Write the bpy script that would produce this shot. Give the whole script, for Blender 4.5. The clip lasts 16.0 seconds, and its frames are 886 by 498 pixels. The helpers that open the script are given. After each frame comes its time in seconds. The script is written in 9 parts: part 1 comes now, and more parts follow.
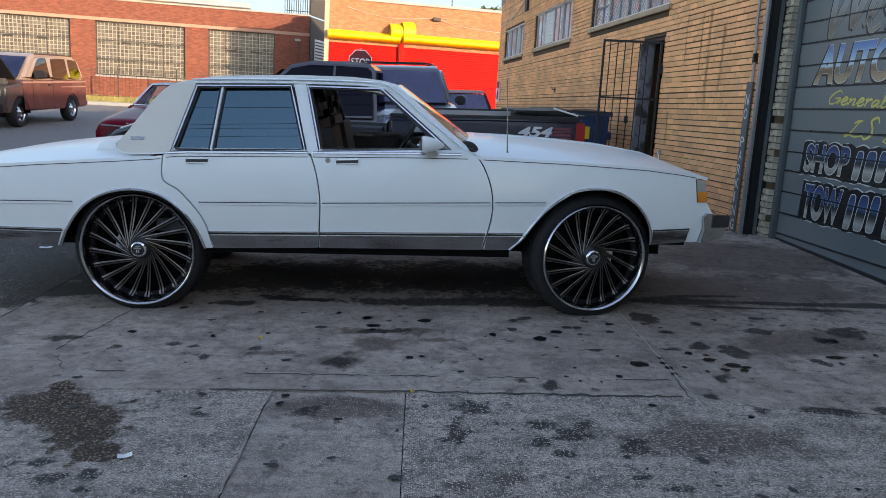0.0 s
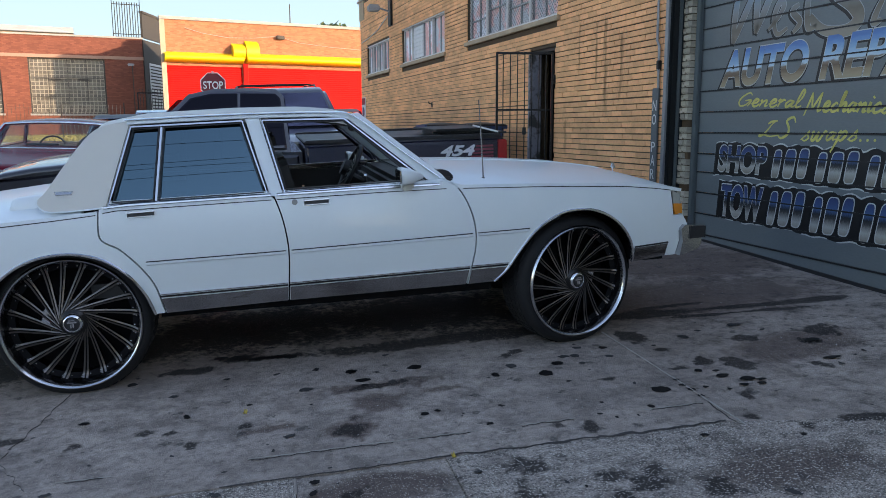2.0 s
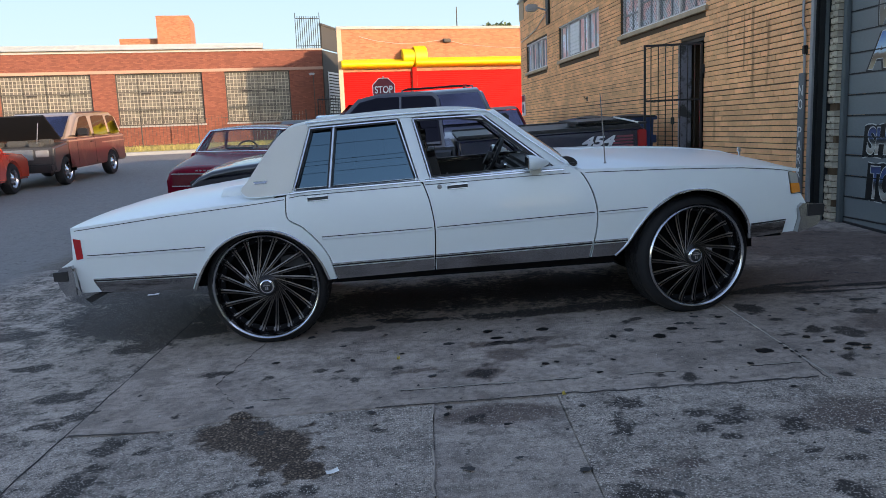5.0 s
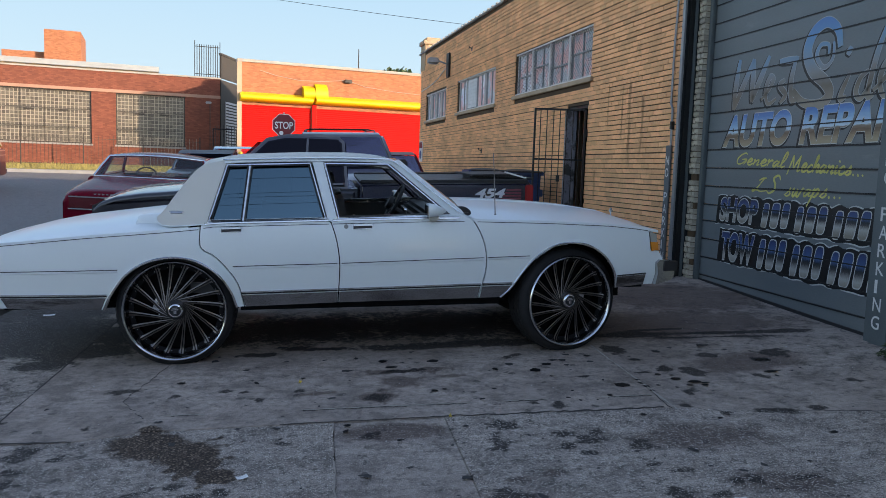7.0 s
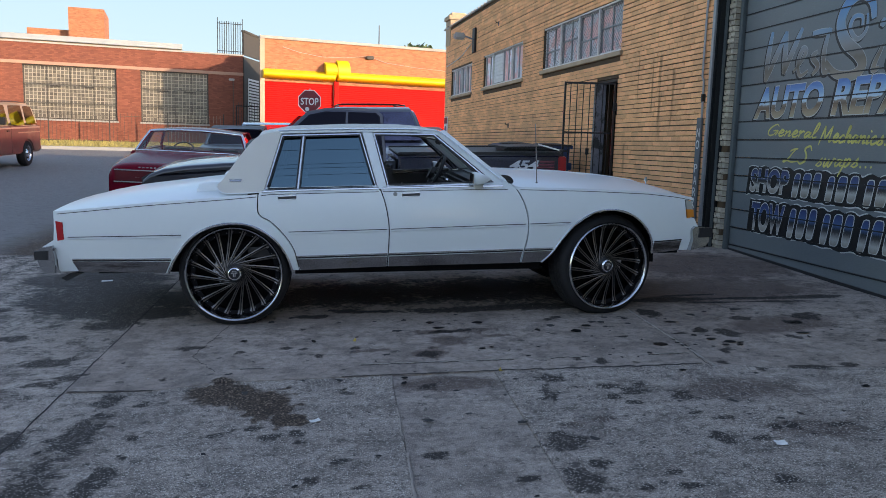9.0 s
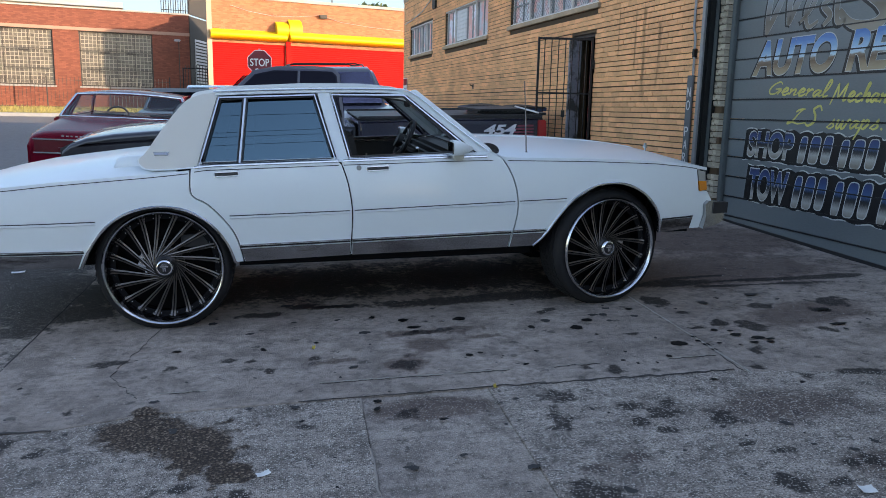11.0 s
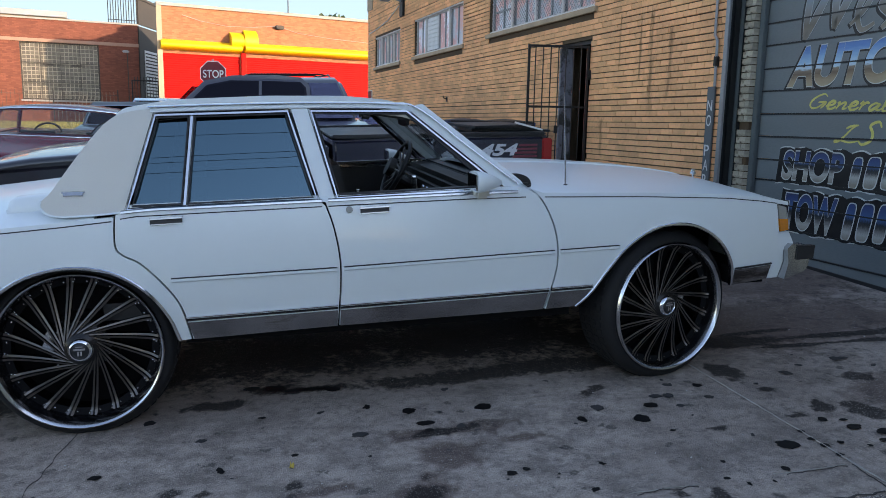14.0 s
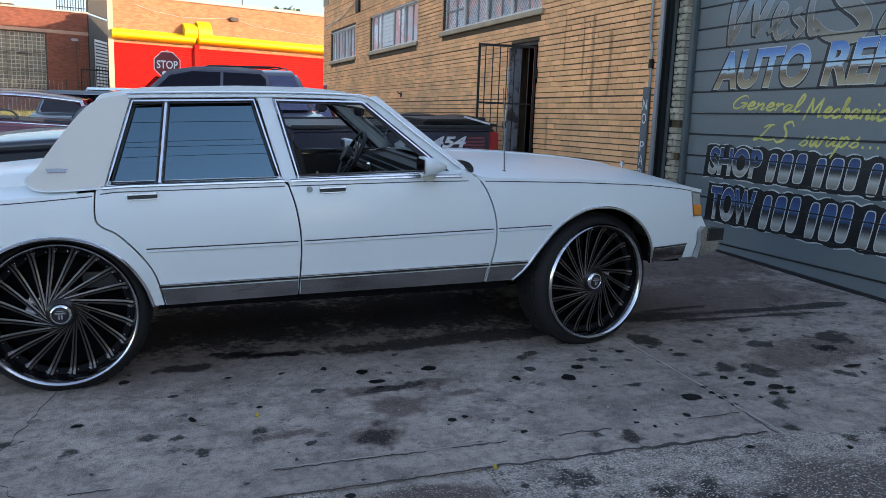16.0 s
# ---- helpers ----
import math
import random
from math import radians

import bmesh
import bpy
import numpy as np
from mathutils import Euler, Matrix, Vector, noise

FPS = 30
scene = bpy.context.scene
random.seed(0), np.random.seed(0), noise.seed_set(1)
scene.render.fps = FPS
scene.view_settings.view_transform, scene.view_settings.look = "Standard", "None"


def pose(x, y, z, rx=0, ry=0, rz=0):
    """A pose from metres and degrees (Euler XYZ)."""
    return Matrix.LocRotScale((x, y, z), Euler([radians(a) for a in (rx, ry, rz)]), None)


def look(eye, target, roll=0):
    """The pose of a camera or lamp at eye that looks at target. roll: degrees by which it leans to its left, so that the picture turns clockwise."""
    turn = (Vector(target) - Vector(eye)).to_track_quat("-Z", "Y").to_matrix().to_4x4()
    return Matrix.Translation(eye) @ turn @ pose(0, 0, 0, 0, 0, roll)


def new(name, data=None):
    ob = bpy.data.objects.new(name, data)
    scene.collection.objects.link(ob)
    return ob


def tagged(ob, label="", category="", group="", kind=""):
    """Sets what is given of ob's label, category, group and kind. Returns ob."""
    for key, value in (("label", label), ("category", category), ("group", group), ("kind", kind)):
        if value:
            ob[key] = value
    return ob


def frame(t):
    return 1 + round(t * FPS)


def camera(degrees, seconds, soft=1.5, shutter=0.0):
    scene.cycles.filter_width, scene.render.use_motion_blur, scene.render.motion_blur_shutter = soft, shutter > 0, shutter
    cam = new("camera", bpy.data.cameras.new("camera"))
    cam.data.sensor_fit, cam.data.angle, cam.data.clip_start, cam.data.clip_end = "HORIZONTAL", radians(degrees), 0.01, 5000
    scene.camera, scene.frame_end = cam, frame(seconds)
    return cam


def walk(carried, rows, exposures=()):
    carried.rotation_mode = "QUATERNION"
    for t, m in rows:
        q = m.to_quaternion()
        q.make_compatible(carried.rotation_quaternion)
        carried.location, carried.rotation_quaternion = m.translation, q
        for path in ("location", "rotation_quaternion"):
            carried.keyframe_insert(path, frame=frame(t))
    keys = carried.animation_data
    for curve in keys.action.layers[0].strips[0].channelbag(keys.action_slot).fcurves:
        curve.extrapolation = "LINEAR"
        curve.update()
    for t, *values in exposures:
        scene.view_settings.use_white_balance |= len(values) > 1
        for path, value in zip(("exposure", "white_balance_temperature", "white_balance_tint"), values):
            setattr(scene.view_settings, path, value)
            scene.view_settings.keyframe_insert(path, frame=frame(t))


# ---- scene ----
cam = camera(60.45, 16.0, soft=0.7)
PATH = [
    (0, (1.754, -4.883, 1.391), (1.909, -0.951, 0.673), 3.21),
    (0.5, (1.561, -4.752, 1.397), (2.454, -0.908, 0.746), 3.79),
    (1, (1.354, -4.531, 1.378), (2.344, -0.710, 0.730), 1.12),
    (1.5, (1.185, -4.382, 1.439), (2.205, -0.566, 0.809), -0.24),
    (2, (1.009, -4.398, 1.447), (1.932, -0.557, 0.818), -0.24),
    (2.5, (0.901, -4.474, 1.447), (1.684, -0.601, 0.822), 1.14),
    (3, (0.948, -4.625, 1.444), (1.319, -0.682, 0.883), 0.88),
    (3.2, (0.994, -4.675, 1.433), (1.223, -0.721, 0.873), 0.78),
    (5.3, (1.133, -5.207, 1.421), (1.197, -1.258, 0.787), -2.49),
    (5.5, (1.121, -5.246, 1.432), (1.277, -1.300, 0.792), -2.20),
    (6, (1.024, -5.327, 1.492), (1.537, -1.412, 0.851), -0.91),
    (6.5, (1.015, -5.433, 1.509), (1.621, -1.511, 1.010), 1.81),
    (7, (1.014, -5.643, 1.474), (1.649, -1.715, 1.060), 1.87),
    (7.5, (0.943, -5.826, 1.463), (1.569, -1.895, 1.073), 1.96),
    (8, (0.812, -5.960, 1.439), (1.381, -2.019, 1.053), 1.86),
    (8.5, (0.744, -5.998, 1.436), (1.287, -2.063, 0.964), 1.84),
    (9, (0.774, -5.884, 1.413), (1.316, -1.957, 0.878), 1.72),
    (9.2, (0.811, -5.803, 1.407), (1.345, -1.874, 0.879), 1.59),
    (11.3, (0.798, -4.747, 1.414), (1.603, -0.898, 0.682), 0.76),
    (11.5, (0.812, -4.630, 1.427), (1.623, -0.778, 0.719), 0.21),
    (12, (0.772, -4.367, 1.422), (1.590, -0.511, 0.739), 0.47),
    (12.5, (0.668, -4.102, 1.431), (1.497, -0.249, 0.752), 0.64),
    (13, (0.687, -3.863, 1.430), (1.556, -0.019, 0.743), 0.88),
    (13.5, (0.760, -3.653, 1.443), (1.679, 0.182, 0.773), 1.06),
    (14, (0.751, -3.623, 1.446), (1.724, 0.202, 0.796), 1.12),
    (14.5, (0.676, -3.725, 1.435), (1.733, 0.079, 0.795), 1.17),
    (15, (0.618, -3.861, 1.432), (1.752, -0.082, 0.776), 1.38),
    (15.5, (0.641, -3.985, 1.424), (1.820, -0.219, 0.769), 1.82),
    (16, (0.661, -4.057, 1.414), (1.866, -0.301, 0.754), 2.17),
]
walk(cam, [(t, look(eye, aim, roll)) for t, eye, aim, roll in PATH], [(0.0, 1.97, 8050, 18), (0.5, 1.95, 7850, 18), (1.3, 2.15, 7650, 18), (2.0, 1.88, 7650, 18), (2.5, 1.75, 7650, 18), (5.3, 1.83, 7650, 18), (7.0, 1.62, 7500, 18), (7.5, 1.66, 7480, 18), (8.0, 1.58, 7450, 18), (8.6, 1.70, 7450, 18), (9.2, 1.77, 7600, 18), (11.3, 2.0, 7650, 18), (12.5, 1.94, 7600, 18), (13.5, 1.90, 7600, 18), (14.5, 1.86, 7550, 18), (15.2, 1.98, 7600, 18), (16.0, 2.09, 7600, 18)])

# ---- daylight: low sun over the brick roofs, clear sky ----
SUN_FROM = Vector((4.72, -3.42, 1.38)).normalized()
world = bpy.data.worlds.new("sky")
scene.world = world
world.use_nodes = True
wn = world.node_tree.nodes
sky = wn.new("ShaderNodeTexSky")
sky.sky_type = "NISHITA"
sky.sun_disc = False
sky.sun_elevation = math.asin(SUN_FROM.z)
sky.sun_rotation = math.atan2(SUN_FROM.x, SUN_FROM.y)
sky.air_density, sky.dust_density, sky.ozone_density = 0.8, 0.4, 1.2
wn["Background"].inputs["Strength"].default_value = 0.15
world.node_tree.links.new(sky.outputs[0], wn["Background"].inputs[0])
sun = new("sun", bpy.data.lights.new("sun", "SUN"))
sun.data.energy, sun.data.angle, sun.data.color = 2.1, radians(0.6), (1.0, 0.88, 0.72)
sun.matrix_world = look(SUN_FROM * 60, (0, 0, 0))

# ---- materials ----
def mat(name, base, rough=0.6, metal=0.0, spread=0.12, scale=6.0, fine=60.0, bump=0.15, wear=None, wear_at=0.62, coat=0.0, per_piece=0.0, spec=0.5, stretch=(1, 1, 1), wear_scale=2.5, place=False, vary=0.1):
    """A surface with grain, broad stains and fine relief; wear is a second colour in patches of its own shape."""
    m = bpy.data.materials.new(name)
    m.use_nodes = True
    n, link = m.node_tree.nodes, m.node_tree.links.new
    bsdf = n["Principled BSDF"]
    co = n.new("ShaderNodeTexCoord")
    mp = n.new("ShaderNodeMapping")
    mp.inputs["Scale"].default_value = stretch
    link(n.new("ShaderNodeNewGeometry").outputs["Position"] if place else co.outputs["Object"], mp.inputs[0])
    big, small = n.new("ShaderNodeTexNoise"), n.new("ShaderNodeTexNoise")
    for tex, s in ((big, scale), (small, fine)):
        tex.inputs["Scale"].default_value, tex.inputs["Detail"].default_value = s, 6.0
        link(mp.outputs[0], tex.inputs["Vector"])
    add = n.new("ShaderNodeMath")
    add.operation = "MULTIPLY_ADD"
    add.inputs[1].default_value = 0.6
    link(small.outputs[0], add.inputs[0])
    link(big.outputs[0], add.inputs[2])
    val = n.new("ShaderNodeMapRange")
    val.inputs[1].default_value, val.inputs[2].default_value = 0.45, 1.15
    val.inputs[3].default_value, val.inputs[4].default_value = 1 - spread, 1 + spread
    link(add.outputs[0], val.inputs[0])
    out = val.outputs[0]
    if per_piece:
        info = n.new("ShaderNodeObjectInfo")
        geo = n.new("ShaderNodeNewGeometry")
        mix = n.new("ShaderNodeMath")
        mix.operation = "ADD"
        link(info.outputs["Random"], mix.inputs[0])
        link(geo.outputs["Random Per Island"], mix.inputs[1])
        fr = n.new("ShaderNodeMath")
        fr.operation = "FRACT"
        link(mix.outputs[0], fr.inputs[0])
        rg = n.new("ShaderNodeMapRange")
        rg.inputs[3].default_value, rg.inputs[4].default_value = 1 - per_piece, 1 + per_piece
        link(fr.outputs[0], rg.inputs[0])
        mul = n.new("ShaderNodeMath")
        mul.operation = "MULTIPLY"
        link(out, mul.inputs[0])
        link(rg.outputs[0], mul.inputs[1])
        out = mul.outputs[0]
    hsv = n.new("ShaderNodeHueSaturation")
    hsv.inputs["Color"].default_value = (*base, 1)
    link(out, hsv.inputs["Value"])
    colour = hsv.outputs[0]
    if wear:
        patch = n.new("ShaderNodeTexNoise")
        patch.inputs["Scale"].default_value, patch.inputs["Detail"].default_value = wear_scale, 9.0
        patch.inputs["Roughness"].default_value = 0.65
        link(mp.outputs[0], patch.inputs["Vector"])
        ramp = n.new("ShaderNodeMapRange")
        ramp.inputs[1].default_value, ramp.inputs[2].default_value = wear_at - 0.04, wear_at + 0.05
        link(patch.outputs[0], ramp.inputs[0])
        mx = n.new("ShaderNodeMix")
        mx.data_type = "RGBA"
        mx.inputs["B"].default_value = (*wear, 1)
        link(ramp.outputs[0], mx.inputs["Factor"])
        link(colour, mx.inputs["A"])
        colour = mx.outputs["Result"]
    link(colour, bsdf.inputs["Base Color"])
    bsdf.inputs["Metallic"].default_value = metal
    bsdf.inputs["Specular IOR Level"].default_value = spec
    bsdf.inputs["Coat Weight"].default_value = coat
    bsdf.inputs["Coat Roughness"].default_value = 0.06
    rr = n.new("ShaderNodeMapRange")
    rr.inputs[3].default_value, rr.inputs[4].default_value = max(0.02, rough - vary), min(1, rough + vary)
    link(big.outputs[0], rr.inputs[0])
    link(rr.outputs[0], bsdf.inputs["Roughness"])
    if bump:
        bp = n.new("ShaderNodeBump")
        bp.inputs["Strength"].default_value, bp.inputs["Distance"].default_value = bump, 0.01
        link(add.outputs[0], bp.inputs["Height"])
        link(bp.outputs[0], bsdf.inputs["Normal"])
    return m


def glass(name, tint, rough=0.02, alpha=0.75, sheen=(1, 1, 1), thin=False):
    """Window glass: a tinted see-through sheet with a clear reflection."""
    m = bpy.data.materials.new(name)
    m.use_nodes = True
    n, link = m.node_tree.nodes, m.node_tree.links.new
    n.remove(n["Principled BSDF"])
    see, shine, mix, fres = n.new("ShaderNodeBsdfTransparent"), n.new("ShaderNodeBsdfGlossy"), n.new("ShaderNodeMixShader"), n.new("ShaderNodeFresnel")
    see.inputs[0].default_value = (*tint, 1)
    shine.inputs["Color"].default_value = (*sheen, 1)
    shine.inputs["Roughness"].default_value = rough
    fres.inputs[0].default_value = alpha
    link(fres.outputs[0], mix.inputs[0])
    if thin:
        # one thin leaf, with the same gloss from either side
        turn, power, gloss = n.new("ShaderNodeLayerWeight"), n.new("ShaderNodeMath"), n.new("ShaderNodeMapRange")
        turn.inputs["Blend"].default_value = 0.5
        power.operation = "POWER"
        power.inputs[1].default_value = 5.0
        gloss.inputs[3].default_value, gloss.inputs[4].default_value = 0.05, 1.0
        link(turn.outputs["Facing"], power.inputs[0])
        link(power.outputs[0], gloss.inputs[0])
        link(gloss.outputs[0], mix.inputs[0])
    link(see.outputs[0], mix.inputs[1])
    link(shine.outputs[0], mix.inputs[2])
    link(mix.outputs[0], n["Material Output"].inputs[0])
    return m


# vehicles
M_WHITE = mat("white car paint", (0.695, 0.75, 0.755), 0.38, 0, 0.015, 1.5, 30, 0.0, coat=0.35, vary=0.01)
M_VINYL = mat("cream vinyl roof", (0.60, 0.585, 0.53), 0.62, 0, 0.05, 3, 260, 0.25)
M_CHROME = mat("chrome", (0.72, 0.73, 0.75), 0.12, 1, 0.03, 4, 60, 0.02)
M_BUMPER = mat("tarnished chrome", (0.48, 0.485, 0.495), 0.18, 1, 0.08, 4, 60, 0.02)
M_DARKLENS = mat("dark red lens", (0.10, 0.005, 0.009), 0.25, 0, 0.1, 9, 90, 0.0, coat=0.4)
# the dark wear patches imitate ground mirrored in the metal
M_STEEL = mat("brushed rocker trim", (0.38, 0.38, 0.39), 0.2, 1.0, 0.2, 7, 90, 0.05, wear=(0.13, 0.12, 0.115), wear_at=0.60, stretch=(0.6, 1, 3))
M_BLACK = mat("black trim", (0.015, 0.015, 0.017), 0.5, 0, 0.2, 8, 80, 0.05)
M_TYRE = mat("tyre rubber", (0.016, 0.016, 0.017), 0.75, 0, 0.25, 9, 120, 0.2, spec=0.25)
M_SPOKE = mat("gloss black spoke", (0.006, 0.006, 0.007), 0.22, 0.0, 0.1, 8, 80, 0.0, spec=0.35)
M_CUT = mat("satin grey spoke ridge", (0.125, 0.115, 0.112), 0.36, 0.9, 0.15, 8, 80, 0.0)
M_UNDER = mat("underbody", (0.008, 0.008, 0.009), 0.9, 0, 0.3, 6, 60, 0.1, spec=0.1)
M_RED_LENS = mat("red lens", (0.42, 0.012, 0.015), 0.18, 0, 0.1, 9, 90, 0.0, coat=0.6)
M_AMBER = mat("amber lens", (0.75, 0.24, 0.02), 0.2, 0, 0.1, 9, 90, 0.0, coat=0.6)
M_LAMP = mat("clear lamp lens", (0.46, 0.47, 0.45), 0.15, 0.4, 0.08, 9, 90, 0.0, coat=0.6)
M_DARK_SEAT = mat("black cabin trim", (0.011, 0.0105, 0.011), 0.6, 0, 0.2, 6, 90, 0.1)
M_MAROON = mat("maroon car paint", (0.12, 0.005, 0.012), 0.45, 0, 0.06, 2, 40, 0.0, coat=0.12, vary=0.03, spec=0.2)
M_WINE = mat("polished wine-red car paint", (0.125, 0.005, 0.015), 0.16, 0, 0.05, 2, 40, 0.0, coat=0.0, vary=0.02, spec=0.05)
# greyer than the black body: the roof's sky reflection put into colour
M_SKYGREY_ROOF = mat("charcoal car roof paint with sky reflection in it", (0.06, 0.058, 0.075), 0.32, 0.0, 0.08, 2, 40, 0.0, coat=0.7, vary=0.03)
M_BLACKPAINT = mat("black car paint", (0.012, 0.012, 0.018), 0.3, 0, 0.08, 2, 40, 0.0, coat=0.9, vary=0.03)
M_NAVYPAINT = mat("blue-black truck paint", (0.018, 0.017, 0.034), 0.2, 0, 0.08, 2, 40, 0.0, coat=0.8)
M_REDPAINT = mat("orange-red car paint", (0.48, 0.05, 0.025), 0.25, 0, 0.06, 2, 40, 0.0, coat=0.9)
M_VANTAN = mat("tan van stripe", (0.27, 0.195, 0.15), 0.35, 0, 0.06, 2, 40, 0.0, coat=0.5)
M_VANBROWN = mat("faded maroon van paint", (0.070, 0.038, 0.032), 0.35, 0, 0.3, 1.5, 40, 0.0, coat=0.15, wear=(0.125, 0.078, 0.058), wear_at=0.56, wear_scale=1.2)
M_VANGREY = mat("dull grey van paint", (0.040, 0.036, 0.034), 0.45, 0, 0.12, 2, 40, 0.0, coat=0.3)
M_BLUECAR = mat("pale blue car paint", (0.26, 0.36, 0.48), 0.25, 0.2, 0.06, 2, 40, 0.0, coat=0.9)
M_ALLOY = mat("polished alloy", (0.6, 0.6, 0.62), 0.2, 1, 0.05, 8, 80, 0.0)
M_ENGINE = mat("grimy engine metal", (0.10, 0.095, 0.085), 0.6, 0.5, 0.3, 12, 80, 0.3)
G_CLEAR = glass("clear glass", (0.80, 0.84, 0.82), 0.01, 1.45, thin=True)
G_VAN = glass("van side glass", (0.10, 0.12, 0.14), 0.03, 2.2, (0.72, 0.86, 1.0))
G_TINT = glass("tinted glass", (0.035, 0.05, 0.06), 0.01, 2.6, (0.51, 0.85, 1.0))
G_DARK = glass("dark glass", (0.03, 0.032, 0.04), 0.02, 1.45, (0.36, 0.34, 0.46))

# the place
M_GROUND = None
M_BRICK = mat("tan brick", (0.87, 0.43, 0.20), 0.85, 0, 0.26, 1.6, 40, 0.35, wear=(0.40, 0.21, 0.10), wear_at=0.70, per_piece=0.13, wear_scale=1.3, place=True)


def drip_stains(m, marks):
    """Rusty runs down a wall: (y, half width, low z, high z) each, with ragged edges."""
    n, link = m.node_tree.nodes, m.node_tree.links.new
    bsdf = n["Principled BSDF"]
    colour = bsdf.inputs["Base Color"].links[0].from_socket
    geo, sep, nz, mp = n.new("ShaderNodeNewGeometry"), n.new("ShaderNodeSeparateXYZ"), n.new("ShaderNodeTexNoise"), n.new("ShaderNodeMapping")
    link(geo.outputs["Position"], sep.inputs[0])
    mp.inputs["Scale"].default_value = (5, 5, 1.2)
    link(geo.outputs["Position"], mp.inputs[0])
    link(mp.outputs[0], nz.inputs["Vector"])
    nz.inputs["Scale"].default_value, nz.inputs["Detail"].default_value, nz.inputs["Roughness"].default_value = 2.0, 7.0, 0.7

    def op(kind, a, b, c=None):
        q = n.new("ShaderNodeMath")
        q.operation = kind
        for k, v in enumerate((a, b, c)):
            if v is not None:
                if isinstance(v, (int, float)):
                    q.inputs[k].default_value = v
                else:
                    link(v, q.inputs[k])
        return q.outputs[0]

    total = None
    for y, half, z0, z1 in marks:
        near = op("SUBTRACT", 1.0, op("DIVIDE", op("ABSOLUTE", op("SUBTRACT", sep.outputs[1], y), 0.0), half))
        tall = op("SUBTRACT", 1.0, op("DIVIDE", op("ABSOLUTE", op("SUBTRACT", sep.outputs[2], (z0 + z1) / 2), 0.0), (z1 - z0) / 2))
        one = op("MINIMUM", op("MULTIPLY", near, 1.0), op("MULTIPLY", tall, 3.0))
        total = one if total is None else op("MAXIMUM", total, one)
    ramp = n.new("ShaderNodeMapRange")
    ramp.inputs[1].default_value, ramp.inputs[2].default_value, ramp.inputs[4].default_value = 0.45, 1.05, 0.7
    link(op("MULTIPLY_ADD", op("SUBTRACT", nz.outputs[0], 0.5), 2.6, total), ramp.inputs[0])
    mx = n.new("ShaderNodeMix")
    mx.data_type = "RGBA"
    mx.inputs["B"].default_value = (0.20, 0.09, 0.04, 1)
    link(ramp.outputs[0], mx.inputs["Factor"])
    link(colour, mx.inputs["A"])
    link(mx.outputs["Result"], bsdf.inputs["Base Color"])


drip_stains(M_BRICK, ((4.30, 0.10, 1.5, 2.9), (4.52, 0.05, 1.9, 2.8), (4.95, 0.05, 2.1, 2.85), (3.95, 0.07, 1.7, 2.6), (5.3, 0.12, 1.0, 1.6)))
M_MORTAR = mat("sooty mortar", (0.10, 0.064, 0.036), 0.95, 0, 0.2, 5, 70, 0.4)
M_OLDBRICK = mat("flaking whitewashed brick", (0.46, 0.41, 0.32), 0.9, 0, 0.3, 4, 50, 0.4, wear=(0.13, 0.10, 0.07), wear_at=0.55, per_piece=0.25, wear_scale=6)
M_STONE = mat("weathered limestone", (0.36, 0.33, 0.29), 0.85, 0, 0.2, 3, 60, 0.3)
M_COPING = mat("grey metal coping", (0.34, 0.36, 0.36), 0.5, 0.3, 0.12, 3, 60, 0.1)
M_DOOR = mat("grey-green garage door paint", (0.13, 0.152, 0.158), 0.40, 0, 0.16, 1.3, 50, 0.08, wear=(0.165, 0.185, 0.188), wear_at=0.66, stretch=(1, 0.5, 2))
M_DARKMETAL = mat("dark steel", (0.018, 0.02, 0.021), 0.5, 0.4, 0.25, 5, 80, 0.1)
M_LATTICE = mat("cream window lattice", (0.36, 0.32, 0.25), 0.8, 0, 0.15, 1, 20, 0.1)
M_SILL = mat("sooty stone sill", (0.44, 0.32, 0.21), 0.9, 0, 0.25, 4, 60, 0.2)
M_POST = mat("grey-green post paint", (0.085, 0.105, 0.11), 0.5, 0, 0.18, 3, 60, 0.1)
M_FENCE = mat("rusty fence iron", (0.055, 0.048, 0.042), 0.7, 0.3, 0.25, 8, 90, 0.1)
M_IRON = mat("black wrought iron", (0.020, 0.020, 0.021), 0.42, 0.5, 0.25, 8, 90, 0.1)
M_WINFRAME = mat("chalky window frame", (0.66, 0.62, 0.58), 0.7, 0, 0.2, 6, 80, 0.1)
M_PANE = mat("dusty old pane over curtains", (0.74, 0.76, 0.80), 0.45, 0, 0.25, 2.5, 40, 0.0, wear=(0.80, 0.46, 0.42), wear_at=0.50, per_piece=0.5)
M_BOARD = mat("pale louvre board", (0.72, 0.72, 0.70), 0.7, 0, 0.12, 6, 60, 0.1)
M_MESH = mat("wire mesh", (0.10, 0.10, 0.10), 0.5, 0.6, 0.2, 8, 60, 0.0)
# the darkness of unlit rooms behind the openings is put in this colour
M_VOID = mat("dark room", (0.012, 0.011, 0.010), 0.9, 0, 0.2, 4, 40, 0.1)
M_REDSHUT = mat("red corrugated shutter", (0.52, 0.007, 0.005), 0.65, 0, 0.06, 2, 40, 0.05, spec=0.12)
M_YELLOW = mat("yellow awning box", (0.72, 0.48, 0.01), 0.45, 0, 0.05, 2, 40, 0.05)
M_GLASSBLOCK = mat("dark old pane", (0.11, 0.095, 0.075), 0.35, 0, 0.15, 1, 20, 0.1, per_piece=0.35)
M_GRID = mat("dark grid frame", (0.06, 0.052, 0.045), 0.7, 0.2, 0.2, 4, 60, 0.1)
M_ASPHALT = mat("asphalt", (0.060, 0.060, 0.062), 0.9, 0, 0.15, 0.8, 90, 0.3)
